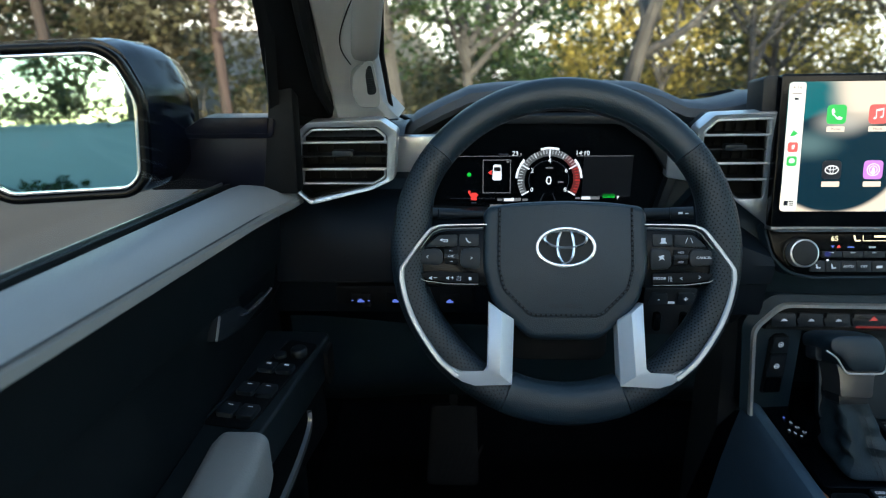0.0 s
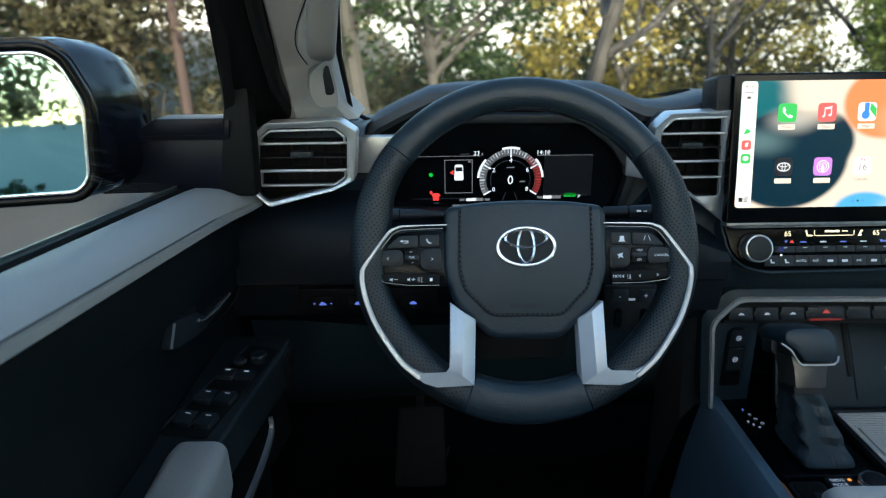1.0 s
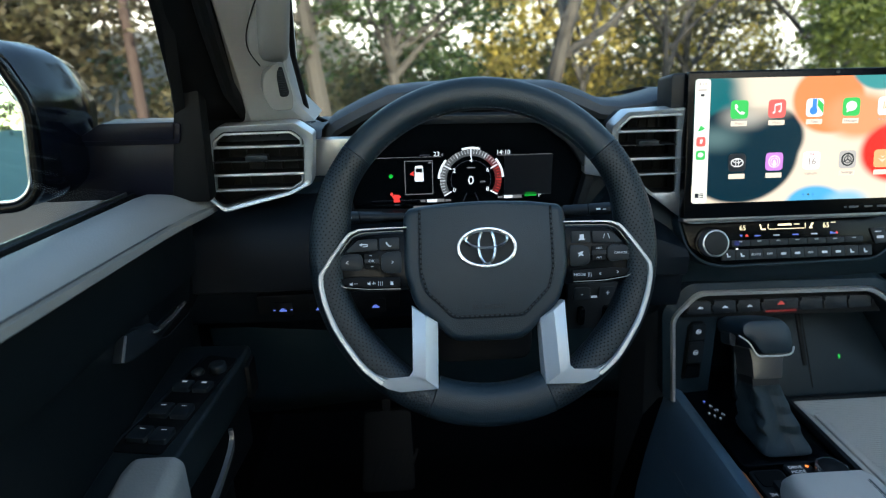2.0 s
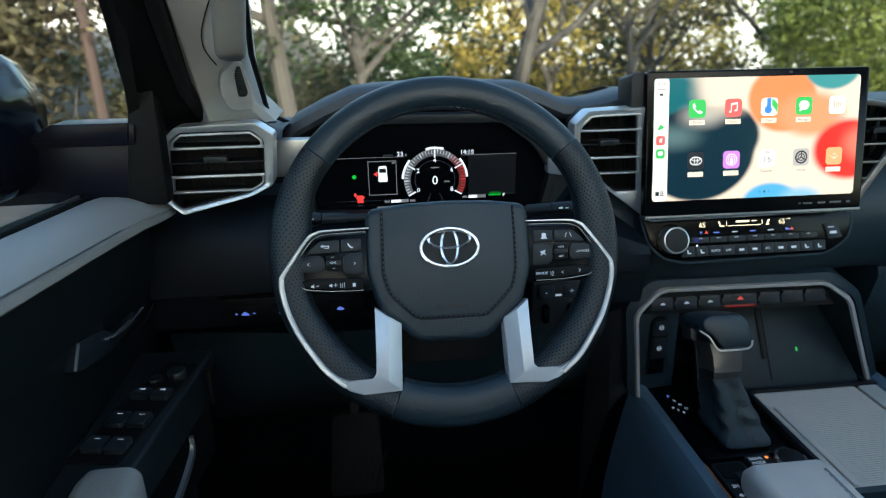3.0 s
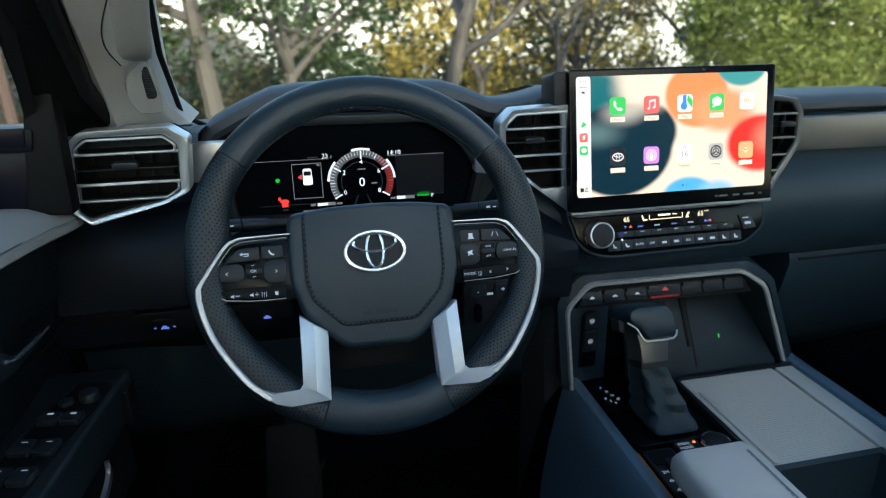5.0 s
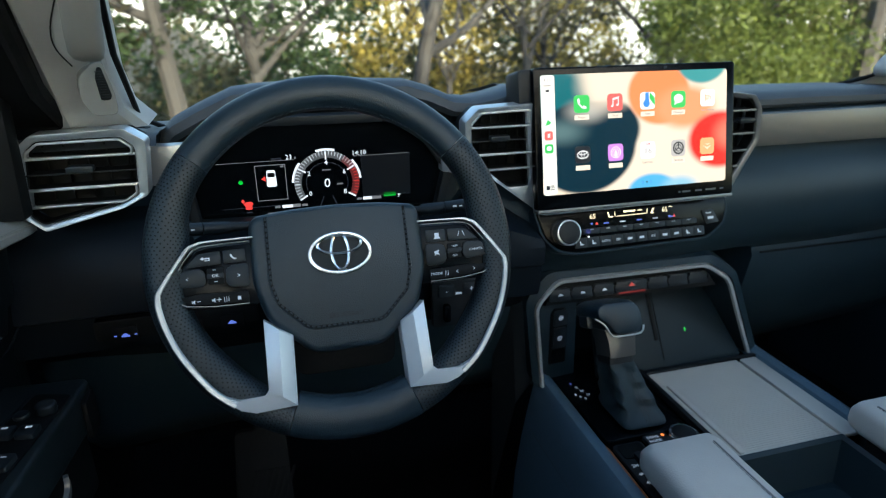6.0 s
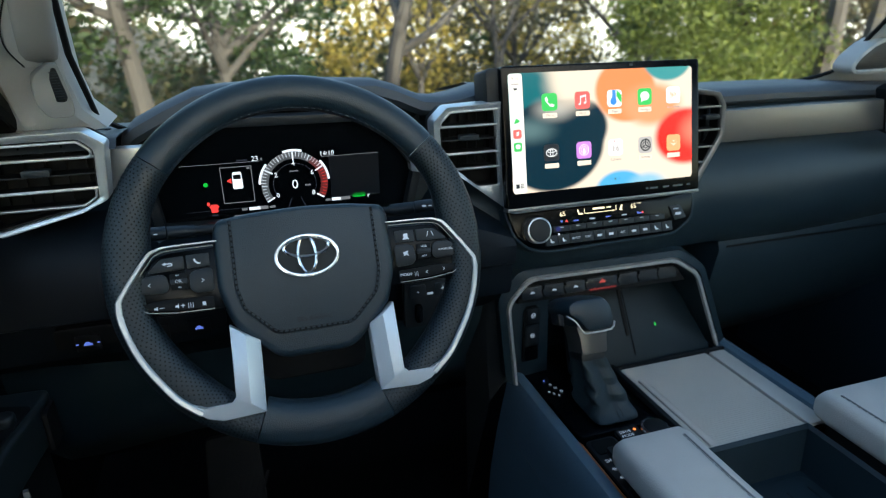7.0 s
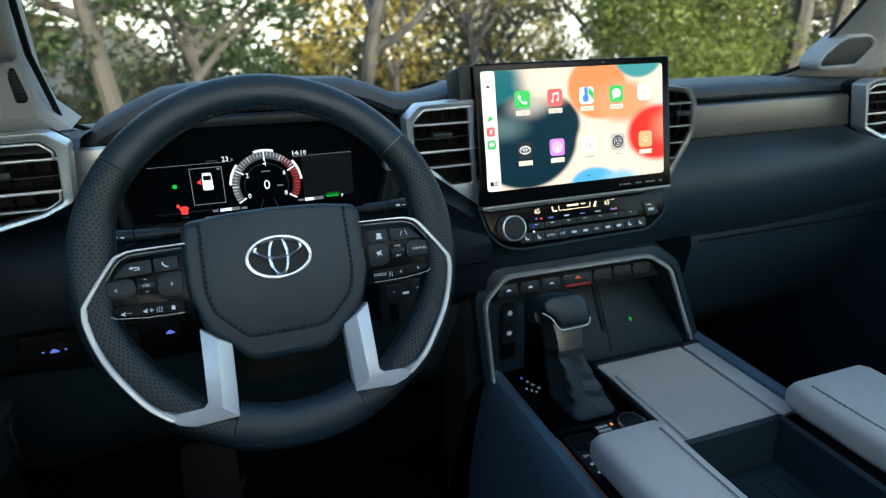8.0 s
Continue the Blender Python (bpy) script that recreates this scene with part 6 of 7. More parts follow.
def shifter():
    t = thing("gear_shifter", "gear lever with dark leather grip and gathered boot", "gear lever")
    part("base_plate", prism(rounded([(0.390, 0.640), (0.520, 0.640), (0.528, 0.650), (0.528, 0.745), (0.390, 0.745)], 0.01), frame_of((0, 0, 0.996), (1, 0, 0), (0, 1, 0)), 0.008, 0.002), GLOSS, t)
    # Gathered boot: a square hem drawn in to the neck, with twisted folds
    rng = random.Random(5)
    hem, neck = Vector((0.466, 0.690, 0.998)), Vector((0.425, 0.706, 1.112))
    rows = []
    for u, w, pinch, twist in ((0.0, 0.045, 0.98, 0.0), (0.05, 0.047, 0.99, 0.02), (0.15, 0.044, 0.80, 0.06), (0.27, 0.033, 0.55, 0.30), (0.38, 0.040, 0.74, 0.02), (0.50, 0.029, 0.60, 0.40), (0.62, 0.033, 0.76, 0.10), (0.76, 0.025, 0.66, 0.34), (0.88, 0.027, 0.84, 0.12), (1.0, 0.025, 0.95, 0.0)):
        c = hem.lerp(neck, u)
        row = []
        for n2 in range(16):
            q = 2 * math.pi * n2 / 16 + math.pi / 4 + twist
            k = (1.30, 1.02, 0.92, 1.02)[n2 % 4] if pinch > 0.9 else (1.42, 0.90, pinch, 1.12)[n2 % 4]
            k *= 1 + (rng.uniform(-0.08, 0.08) if 0.1 < u < 0.9 else 0)
            row.append(c + Vector((math.cos(q) * w * k * 0.92, math.sin(q) * w * k, (rng.uniform(-0.005, 0.005) if 0.1 < u < 0.9 else 0))))
        rows.append(row)
    boot = part("boot", loft(rows, True, True), BOOTM, t, "gathered dark leather boot")
    boot.data.shade_smooth()
    sub = boot.modifiers.new("smooth_folds", "SUBSURF")
    sub.levels = sub.render_levels = 2
    for dx in (-0.0035, 0.0035):
        path = smooth_path([rows[r][10].lerp(rows[r][11], 0.3) + Vector((dx, -0.0012, 0.0006)) for r in (1, 2, 4, 6, 8, 9)], 4)
        dashes(path, STITCH, t, (0, -1, 0.4), 0.005, 0.003, 0.0007)
    hm = frame_of((0.4060, 0.692, 1.160), (1, 0.0, 0), (0.06, 0.42, 1)) @ Matrix.Diagonal((0.80, 1, 1, 1))
    part("collar", prism(rounded([(-0.020, -0.040), (0.032, -0.040), (0.035, -0.014), (0.044, 0.004), (-0.026, 0.004), (-0.021, -0.014)], 0.004), at(hm, 0.006, 0, 0.018), 0.045, 0.003), GUNMETAL, t, "dark satin collar")
    part("neck", prism(rounded([(-0.018, -0.050), (0.030, -0.050), (0.030, -0.036), (-0.018, -0.036)], 0.003), at(hm, 0.004, 0, 0.014), 0.036, 0.002), PLASTIC, t)
    rows = []
    o = rounded([(-0.046, 0.040), (-0.030, 0.046), (0.030, 0.046), (0.046, 0.034), (0.050, 0.008), (0.042, -0.004), (-0.010, -0.004), (-0.028, 0.016), (-0.046, 0.026)], 0.008, 3)
    c = Vector((0.004, 0.022))
    for z, s in ((0.040, 0.70), (0.037, 0.90), (0.028, 1.0), (0.0, 1.03), (-0.028, 1.0), (-0.036, 0.88), (-0.038, 0.7)):
        rows.append([at(hm, c.x + (x - c.x) * s, c.y + (y - c.y) * s, z).translation for x, y in o])
    part("grip", loft(rows, True, True), LEATHER, t, "dark leather grip")
    line = [(-0.047, 0.024), (-0.036, 0.018), (-0.028, 0.012), (-0.016, -0.004), (0.0, -0.006), (0.042, -0.005), (0.050, 0.006)]
    part("grip_edge", sweep(smooth_path([at(hm, x, y, 0.0335).translation for x, y in line], 3), [(0.0014 * math.cos(q), 0.0014 * math.sin(q)) for q in [i * math.pi / 3 for i in range(6)]]), SILVER, t, "silver edge")
    part("release_button", prism(rounded([(-0.050, 0.010), (-0.040, 0.006), (-0.038, 0.024), (-0.050, 0.027)], 0.003), at(hm, 0, 0, 0.012), 0.026, 0.003), KEYM, t)
    g = frame_of((0, 0, 0.9915), (1, 0, 0), (0, 1, 0))
    for s2, x, y in (("P", 0.411, 0.806), ("R", 0.416, 0.793), ("N", 0.420, 0.781), ("D", 0.426, 0.769), ("S", 0.410, 0.766)):
        writing("gear_letter", s2, 0.0078, at(g, x, y), G_BLUE if s2 == "P" else ICON, t)
    part("gear_mark", prism(rect(0.403, 0.772, 0.406, 0.776), g, 0.0003), ICON, t, smooth=False)
    part("gear_mark", prism(rect(0.415, 0.758, 0.418, 0.761), g, 0.0003), ICON, t, smooth=False)
    return t


shifter()


def drive_switches():
    t = thing("drive_switch", "drive mode dial and range switch on the console deck", "switch")
    g = frame_of((0, 0, 0.992), (1, 0, 0), (0, 1, 0))
    part("tray", prism(rounded([(0.402, 0.42), (0.452, 0.42), (0.452, 0.580), (0.402, 0.580)], 0.008), at(g, 0, 0, 0.003), 0.006, 0.002), PLASTIC, t)
    part("well", prism(rounded([(0.407, 0.545), (0.447, 0.545), (0.447, 0.575), (0.407, 0.575)], 0.006), at(g, 0, 0, 0.0045), 0.004), DARK, t)
    part("push_key", prism(rounded([(0.420, 0.532), (0.452, 0.532), (0.452, 0.548), (0.420, 0.548)], 0.002), at(g, 0, 0, 0.012), 0.012, 0.0015), KEYM, t)
    writing("key_word", "PUSH", 0.0075, at(g, 0.437, 0.540, 0.0123), ICON, t)
    for s2, y in (("2H", 0.530), ("4H", 0.512), ("4L", 0.494)):
        writing("range_word", s2, 0.0085, at(g, 0.413, y, 0.0034), ICON, t)
    part("thumb_wheel", prism(rounded([(0.423, 0.43), (0.448, 0.43), (0.448, 0.525), (0.423, 0.525)], 0.006), at(g, 0, 0, 0.007), 0.01, 0.003), DARK, t)
    part("mode_key", prism(rounded([(0.458, 0.560), (0.498, 0.566), (0.498, 0.588), (0.458, 0.586)], 0.003), at(g, 0, 0, 0.005), 0.008, 0.0015), KEYM, t)
    writing("mode_word", "DRIVE", 0.0075, at(g, 0.472, 0.578, 0.0053), ICON, t)
    writing("mode_word", "MODE", 0.0075, at(g, 0.472, 0.569, 0.0053), ICON, t)
    part("mode_lamp", prism(ellipse(0.490, 0.579, 0.0026, 0.0026, 12), at(g, 0, 0, 0.0056), 0.0004), G_ORANGE, t, smooth=False)
    part("dial", prism(ellipse(0.519, 0.566, 0.023, 0.023, 36), at(g, 0, 0, 0.013), 0.013, 0.002), CHROME, t, "chrome-edged drive mode dial")
    part("dial_cap", prism(ellipse(0.519, 0.566, 0.0190, 0.0190, 36), at(g, 0, 0, 0.0145), 0.006, 0.002), PLASTIC, t)
    part("deck_edge", prism([(0.389, 0.30), (0.397, 0.30), (0.397, 0.575), (0.389, 0.60)], at(g, 0, 0, 0.002), 0.004, 0.0006), ORANGE, t, "brown veneer strip")
    t.location = (-0.010, 0.052, 0.0)
    return t


drive_switches()


# ---- switches on the knee panel ----
def knee_switches():
    t = thing("switch_pack", "row of dark switches with blue lit symbols on the knee panel", "switch")
    m = at(front(0.7345), 0, -0.007)
    for x in (-0.264, -0.213, -0.184, -0.134):
        part("switch", prism(rect(x - 0.014, 1.229, x + 0.014, 1.251, 0.002), m, 0.006, 0.001), DARK, t)
        part("lit_symbol", prism([(x - 0.005, 1.2375), (x + 0.005, 1.2375), (x + 0.005, 1.2395), (x + 0.003, 1.2405), (x + 0.001, 1.2425), (x - 0.002, 1.2425), (x - 0.004, 1.2400), (x - 0.005, 1.2395)], at(m, 0, 0, 0.0004), 0.0003), G_BLUE, t, smooth=False)
        if x < -0.25:
            for d in (-0.012, 0.012):
                part("lit_symbol", prism(rect(x + d - 0.0016, 1.2392, x + d + 0.0016, 1.2408), at(m, 0, 0, 0.0004), 0.0003), G_BLUE, t, smooth=False)
    t2 = thing("switch_pack", "brake control switch pack with plus and minus keys below the wheel", "switch")
    m2 = front(0.729)
    part("plate", prism(rounded([(0.140, 1.185), (0.212, 1.185), (0.212, 1.258), (0.140, 1.258)], 0.004), m2, 0.012, 0.002), PLASTIC, t2)
    for x, s in ((0.160, "-"), (0.197, "+")):
        part("key", prism(rounded([(x - 0.013, 1.233), (x + 0.013, 1.233), (x + 0.011, 1.252), (x - 0.011, 1.252)], 0.003), at(m2, 0, 0, 0.003), 0.008, 0.0015), KEYM, t2)
        writing("key_mark", s, 0.012, at(m2, x, 1.2425, 0.0033), ICON, t2)
        part("lever", prism(rounded([(x - 0.005, 1.195), (x + 0.005, 1.195), (x + 0.005, 1.222), (x - 0.005, 1.222)], 0.004), at(m2, 0, 0, 0.008), 0.012, 0.003), GLOSS, t2)
    part("symbol", prism(rect(0.174, 1.2345, 0.183, 1.238), at(m2, 0, 0, 0.0005), 0.0003), ICON, t2, smooth=False)


knee_switches()


# ---- driver door ----
def door():
    t = thing("driver_door", "closed driver door with grey leatherette top and dark panel", "door")
    ys = [-0.30, 0.0, 0.1, 0.2, 0.3, 0.4, 0.5, 0.6, 0.68, 0.735, 0.765, 0.785]
    rows = []
    zo = lambda y: 1.475 - 0.088 * max(0.0, y)
    zb = lambda y: 1.449 - 0.106 * max(0.0, y)
    for y in ys:
        e = max(0.0, (y - 0.68) / 0.105)
        d = 0.010 * e * e
        o, i, x = zo(y) - d, zb(y), -0.354 + 0.009 * max(0.0, (y - 0.60) / 0.14) ** 2 * (1 - 0.9 * max(0.0, (y - 0.74) / 0.045) ** 2)
        s = i + 0.0165 - d * 0.3
        rows.append([(-0.426, y, o - 0.014), (-0.422, y, o - 0.003), (-0.413, y, o + 0.001), (-0.394, y, o + 0.0003), (x - 0.030, y, o - (o - s) * 0.08), (x - 0.016, y, o - (o - s) * 0.34), (x - 0.005, y, o - (o - s) * 0.68), (x + 0.0008, y, s),
                     (x - 0.002, y, i + 0.0150 - d * 0.3), (x + 0.002, y, i + 0.0125 - d * 0.2), (x + 0.002, y, i + 0.005), (x - 0.006, y, i)])
    bm = loft(rows)
    bm.verts.ensure_lookup_table()
    bm.faces.new(bm.verts[-12:])
    part("door_top", bm, GREY, t, "grey leatherette door top")
    part("top_seam", sweep([(-0.3535, y, zb(y) + 0.0165) for y in (-0.3, 0.0, 0.3, 0.6, 0.68)], rect(-0.0006, -0.0008, 0.0006, 0.0008)), STITCHG, t)
    part("glass_seal", sweep([(-0.430, y, zo(y) - 0.001) for y in (-0.3, 0.0, 0.4, 0.80)], rect(-0.002, -0.012, 0.003, 0.002)), RUBBER, t)
    part("bright_strip", sweep([(-0.438, y, zo(y) + 0.0015) for y in (-0.3, 0.0, 0.4, 0.80)], rect(-0.0012, -0.006, 0.0008, 0.001)), DKSILVER, t)
    # Dark panel with a long crease
    rows = []
    for y in (-0.30, 0.0, 0.2, 0.4, 0.6, 0.72, 0.78, 0.80):
        zi = zb(y) + 0.002
        e = max(0.0, (y - 0.72) / 0.08) * 0.02
        rows.append([(-0.360 - e, y, zi), (-0.370 - e, y, zi - 0.008), (-0.370 - e, y, zi - 0.03), (-0.372 - e, y, zi - 0.075), (-0.380 - e, y, zi - 0.080), (-0.386 - e, y, zi - 0.12), (-0.390 - e, y, 1.225), (-0.390 - e, y, 1.14), (-0.375 - e, y, 0.95), (-0.38 - e, y, 0.68)])
    part("panel", loft(rows), DOORP, t)
    # Armrest ledge with the window switches
    top = [(-0.392, 0.10), (-0.300, 0.10), (-0.318, 0.42), (-0.3215, 0.455), (-0.298, 0.672), (-0.302, 0.682), (-0.392, 0.686)]
    part("armrest_ledge", prism(top, frame_of((0, 0, 1.210), (1, 0, 0), (0, 1, 0)), 0.055, 0.005, 3), LEDGE, t)
    part("ledge_apron", prism([(-0.39, 0.0), (-0.31, 0.0), (-0.33, 0.45), (-0.305, 0.66), (-0.39, 0.67)], frame_of((0, 0, 1.158), (1, 0, 0), (0, 1, 0)), 0.09, 0.01), DARK, t)
    g = frame_of((-0.342, 0.568, 1.2110), (0.982, -0.17, 0), (0.17, 0.982, 0))
    part("switch_plate", prism(rounded([(-0.032, -0.105), (0.022, -0.105), (0.022, 0.080), (-0.020, 0.085)], 0.006), at(g, 0, 0, 0.001), 0.004, 0.001), DARK, t)
    part("plate_edge", prism([(-0.036, -0.105), (-0.032, -0.105), (-0.0225, 0.080), (-0.026, 0.080)], at(g, 0, 0, 0.002), 0.004, 0.0006), KEYM, t)
    for y0, y1 in ((-0.092, -0.070), (-0.050, -0.028), (0.000, 0.018)):
        for x0, x1 in ((-0.024, -0.003), (0.000, 0.020)):
            part("window_switch", prism(rounded([(x0, y0), (x1, y0), (x1, y1), (x0, y1)], 0.003), at(g, 0, 0, 0.007), 0.008, 0.002), KEYM, t)
            part("switch_mark", prism(rect(x0 + 0.007, y1 - 0.006, x0 + 0.013, y1 - 0.0052 + (0.002 if y0 > -0.01 else 0)), at(g, 0, 0, 0.0073), 0.0003), ICON, t, smooth=False)
    part("mirror_knob", prism(ellipse(0.010, 0.048, 0.0105, 0.0105, 24), at(g, 0, 0, 0.012), 0.012, 0.003, 3), KEYM, t)
    part("mirror_key", prism(ellipse(-0.012, 0.040, 0.008, 0.008, 20), at(g, 0, 0, 0.006), 0.006, 0.002), KEYM, t)
    # Padded elbow rest
    rows = []
    o = rect(-0.366, 1.150, -0.308, 1.222, 0.014, 4)
    for y, s in ((0.452, 0.72), (0.446, 0.92), (0.428, 1.0), (0.30, 1.0), (0.0, 1.0)):
        rows.append([(-0.342 + (x + 0.342) * s + (0.014 * (0.43 - y) / 0.3 if y < 0.43 else 0), y, 1.186 + (z - 1.186) * s) for x, z in o])
    part("elbow_pad", loft(rows, True, True), GREY, t, "grey leatherette elbow pad")
    # Pull handle
    bezel = rounded([(0.552, 1.326), (0.569, 1.338), (0.790, 1.312), (0.800, 1.300), (0.776, 1.263), (0.709, 1.245), (0.632, 1.252), (0.552, 1.286)], 0.010)
    hm = frame_of((-0.384, 0, 0), (0, 1, 0), (0, 0, 1))
    part("handle_cup", prism(bezel, at(hm, 0, 0, -0.001), 0.006, 0.002), DARK, t)
    part("cup_edge", sweep([at(hm, y, z, 0.0).translation for y, z in bezel], rect(-0.0012, -0.001, 0.0012, 0.001), closed=True, up=(1, 0, 0)), PLASTIC, t)
    part("lock_tab", prism(rounded([(0.528, 1.318), (0.537, 1.338), (0.574, 1.333), (0.576, 1.300)], 0.004), frame_of((-0.376, 0, 0), (0, 1, 0), (0, 0, 1)), 0.010, 0.002), PLASTIC, t)
    part("handle_blade", prism(rounded([(0.509, 1.321), (0.492, 1.298), (0.513, 1.289), (0.572, 1.276), (0.650, 1.275), (0.662, 1.280), (0.590, 1.287), (0.566, 1.305)], 0.002), frame_of((-0.372, 0, 0), (0, 1, 0), (0, 0, 1)), 0.010, 0.002), KEYM, t)
    part("door_lever", sweep(smooth_path([(-0.3715, 0.566, 1.2945), (-0.3700, 0.578, 1.290), (-0.3695, 0.620, 1.2855), (-0.3705, 0.665, 1.2825)], 4), [(0.0030 * math.cos(q), 0.0022 * math.sin(q)) for q in [i * math.pi / 4 for i in range(8)]]), CHROME, t, "silver door lever")
    part("handle_edge", sweep([(-0.3715, 0.509, 1.320), (-0.3715, 0.4925, 1.299)], rect(-0.0010, -0.0012, 0.0010, 0.0012)), SILVER, t)
    part("pocket_strap", sweep(smooth_path([(-0.300, 0.555, 1.168), (-0.299, 0.545, 1.150), (-0.302, 0.49, 1.135), (-0.308, 0.42, 1.125)], 4), rect(-0.0025, -0.004, 0.0025, 0.004)), DKSILVER, t, "satin strap on the map pocket")
    part("end_speaker", prism(rect(0.64, 1.150, 0.672, 1.200, 0.004), frame_of((-0.2945, 0, 0), (0, 1, 0), (0, 0, 1)), 0.006, 0.001), DARK, t)
    return t


door()


# ---- pillars ----
def pillar_left():
    t = thing("windshield_pillar", "pale grey fabric windshield pillar with grab handle and tweeter", "pillar")
    lo, hi = Vector((0, 0.800, 1.484)), Vector((0, 0.36, 1.93))
    rows = []
    for u in (0, 0.06, 0.15, 0.25, 0.4, 0.6, 0.8, 1.0):
        c = lo.lerp(hi, u)
        l = -0.298 + 0.036 * u
        r = -0.238 + 0.075 * u + (0.030 * (1 - u / 0.12) ** 2 if u < 0.12 else 0)
        rows.append([(l - 0.02, c.y + 0.03, c.z), (l, c.y - 0.004, c.z), (l + 0.010, c.y - 0.012, c.z), (r - 0.012, c.y + 0.004, c.z), (r, c.y + 0.016, c.z), (r + 0.004, c.y + 0.07, c.z + 0.006)])
    part("trim", loft(rows), PILLAR, t)
    part("frame_edge", sweep([(-0.195, 0.90, 1.464), (-0.219, 0.83, 1.492), (-0.216, 0.735, 1.575), (-0.153, 0.38, 1.925)], [(0.0035 * math.cos(q), 0.0035 * math.sin(q)) for q in [i * math.pi / 4 for i in range(8)]]), RUBBER, t)
    # Grab handle: a rounded bar that stands proud of the trim, on a shaped foot
    ax = Vector((0.0345, -0.11, 0.13)).normalized()
    foot = Vector((-0.2235, 0.668, 1.580))
    bar = [foot + ax * d + Vector((0, -k, 0)) for d, k in ((-0.012, -0.006), (-0.008, 0.004), (0.002, 0.010), (0.03, 0.012), (0.10, 0.012), (0.2, 0.010), (0.36, 0.0))]
    wide = [0.45, 0.80, 0.97, 1.0, 1.0, 1.0, 0.9]
    rows = []
    for p, w in zip(bar, wide):
        rows.append([p + Vector((0.0165 * w * math.copysign(abs(math.cos(q)) ** 0.7, math.cos(q)), 0.013 * w * math.copysign(abs(math.sin(q)) ** 0.7, math.sin(q)), 0)) for q in [i * math.pi / 8 for i in range(16)]])
    part("grab_handle", loft(rows, True, True), PILLARD, t, "grey grab handle")
    hm = frame_of(tuple(foot + Vector((-0.016, 0.012, 0.0))), (1, 0.1, 0), tuple(ax))
    part("handle_mount", prism(rounded([(-0.012, -0.014), (0.010, -0.016), (0.016, 0.004), (0.014, 0.085), (0.004, 0.075), (-0.010, 0.040), (-0.014, 0.012)], 0.008, 3), at(hm, 0, 0, 0.004), 0.03, 0.004, 3), PILLAR, t)
    part("mount_gap", sweep(smooth_path([at(hm, x, y, 0.0045).translation for x, y in ((-0.006, -0.014), (-0.0145, 0.010), (-0.012, 0.036), (0.002, 0.072), (0.010, 0.086))], 4), rect(-0.0006, -0.0006, 0.0006, 0.0006), up=(0, -1, 0)), RUBBER, t)
    # Tweeter pod; trim-coloured, but painted a darker grey to tone down its light
    tm = frame_of((-0.2320, 0.722, 1.5330), (1, 0.30, 0), (0.06, -0.25, 1))
    pod = rounded([(-0.020, 0.022), (-0.004, 0.036), (0.005, 0.036), (0.0135, -0.004), (0.0135, -0.024), (-0.012, -0.024), (-0.022, -0.004)], 0.007, 3)
    part("tweeter_pod", prism(pod, tm, 0.05, 0.005, 3), PILLARD, t)
    grille = rounded([(-0.0045, 0.0200), (-0.0010, 0.0310), (0.0030, 0.0310), (0.0095, -0.0010), (0.0070, -0.0060), (-0.0020, -0.0060)], 0.003, 3)
    part("tweeter_grille", prism(grille, at(tm, 0, 0, 0.0012), 0.005, 0.001), PLASTIC, t, "dark grey tweeter grille")
    for n2 in range(11):
        z = -0.0030 + n2 * 0.0029
        part("grille_rib", prism(rect(-0.0018 - 0.0002 * n2, z, 0.0075 - 0.00045 * n2, z + 0.0010), at(tm, 0, 0, 0.0018), 0.001), KEYM, t, smooth=False)
    # Door frame: dark seal and black sash behind the pillar
    t2 = thing("door_frame", "black door frame and weather seal beside the windshield pillar", "door frame")
    part("sash", loft([[(x0, y - 0.01, z), (x0 + 0.02, y - 0.02, z), (x1 - 0.02, y - 0.01, z), (x1, y + 0.02, z)] for x0, x1, y, z in ((-0.400, -0.285, 0.845, 1.385), (-0.380, -0.286, 0.812, 1.49), (-0.364, -0.284, 0.735, 1.535), (-0.336, -0.276, 0.64, 1.62), (-0.272, -0.235, 0.36, 1.93))]), DARK, t2)
    part("seal", sweep([(-0.300, 0.845, 1.42), (-0.298, 0.815, 1.49), (-0.295, 0.722, 1.54), (-0.287, 0.64, 1.62), (-0.248, 0.36, 1.93)], [(0.009 * math.cos(q), 0.012 * math.sin(q)) for q in [i * math.pi / 4 for i in range(8)]]), RUBBER, t2)
    part("mirror_sail", prism([(-0.383, 1.400), (-0.334, 1.398), (-0.3275, 1.565), (-0.3532, 1.572)], front(0.715), 0.03, 0.005), DARK, t2)
    part("window_channel", sweep([(-0.395, 0.765, 1.395), (-0.362, 0.735, 1.50), (-0.322, 0.63, 1.62), (-0.262, 0.35, 1.93)], rect(-0.006, -0.006, 0.006, 0.006)), RUBBER, t2)


pillar_left()


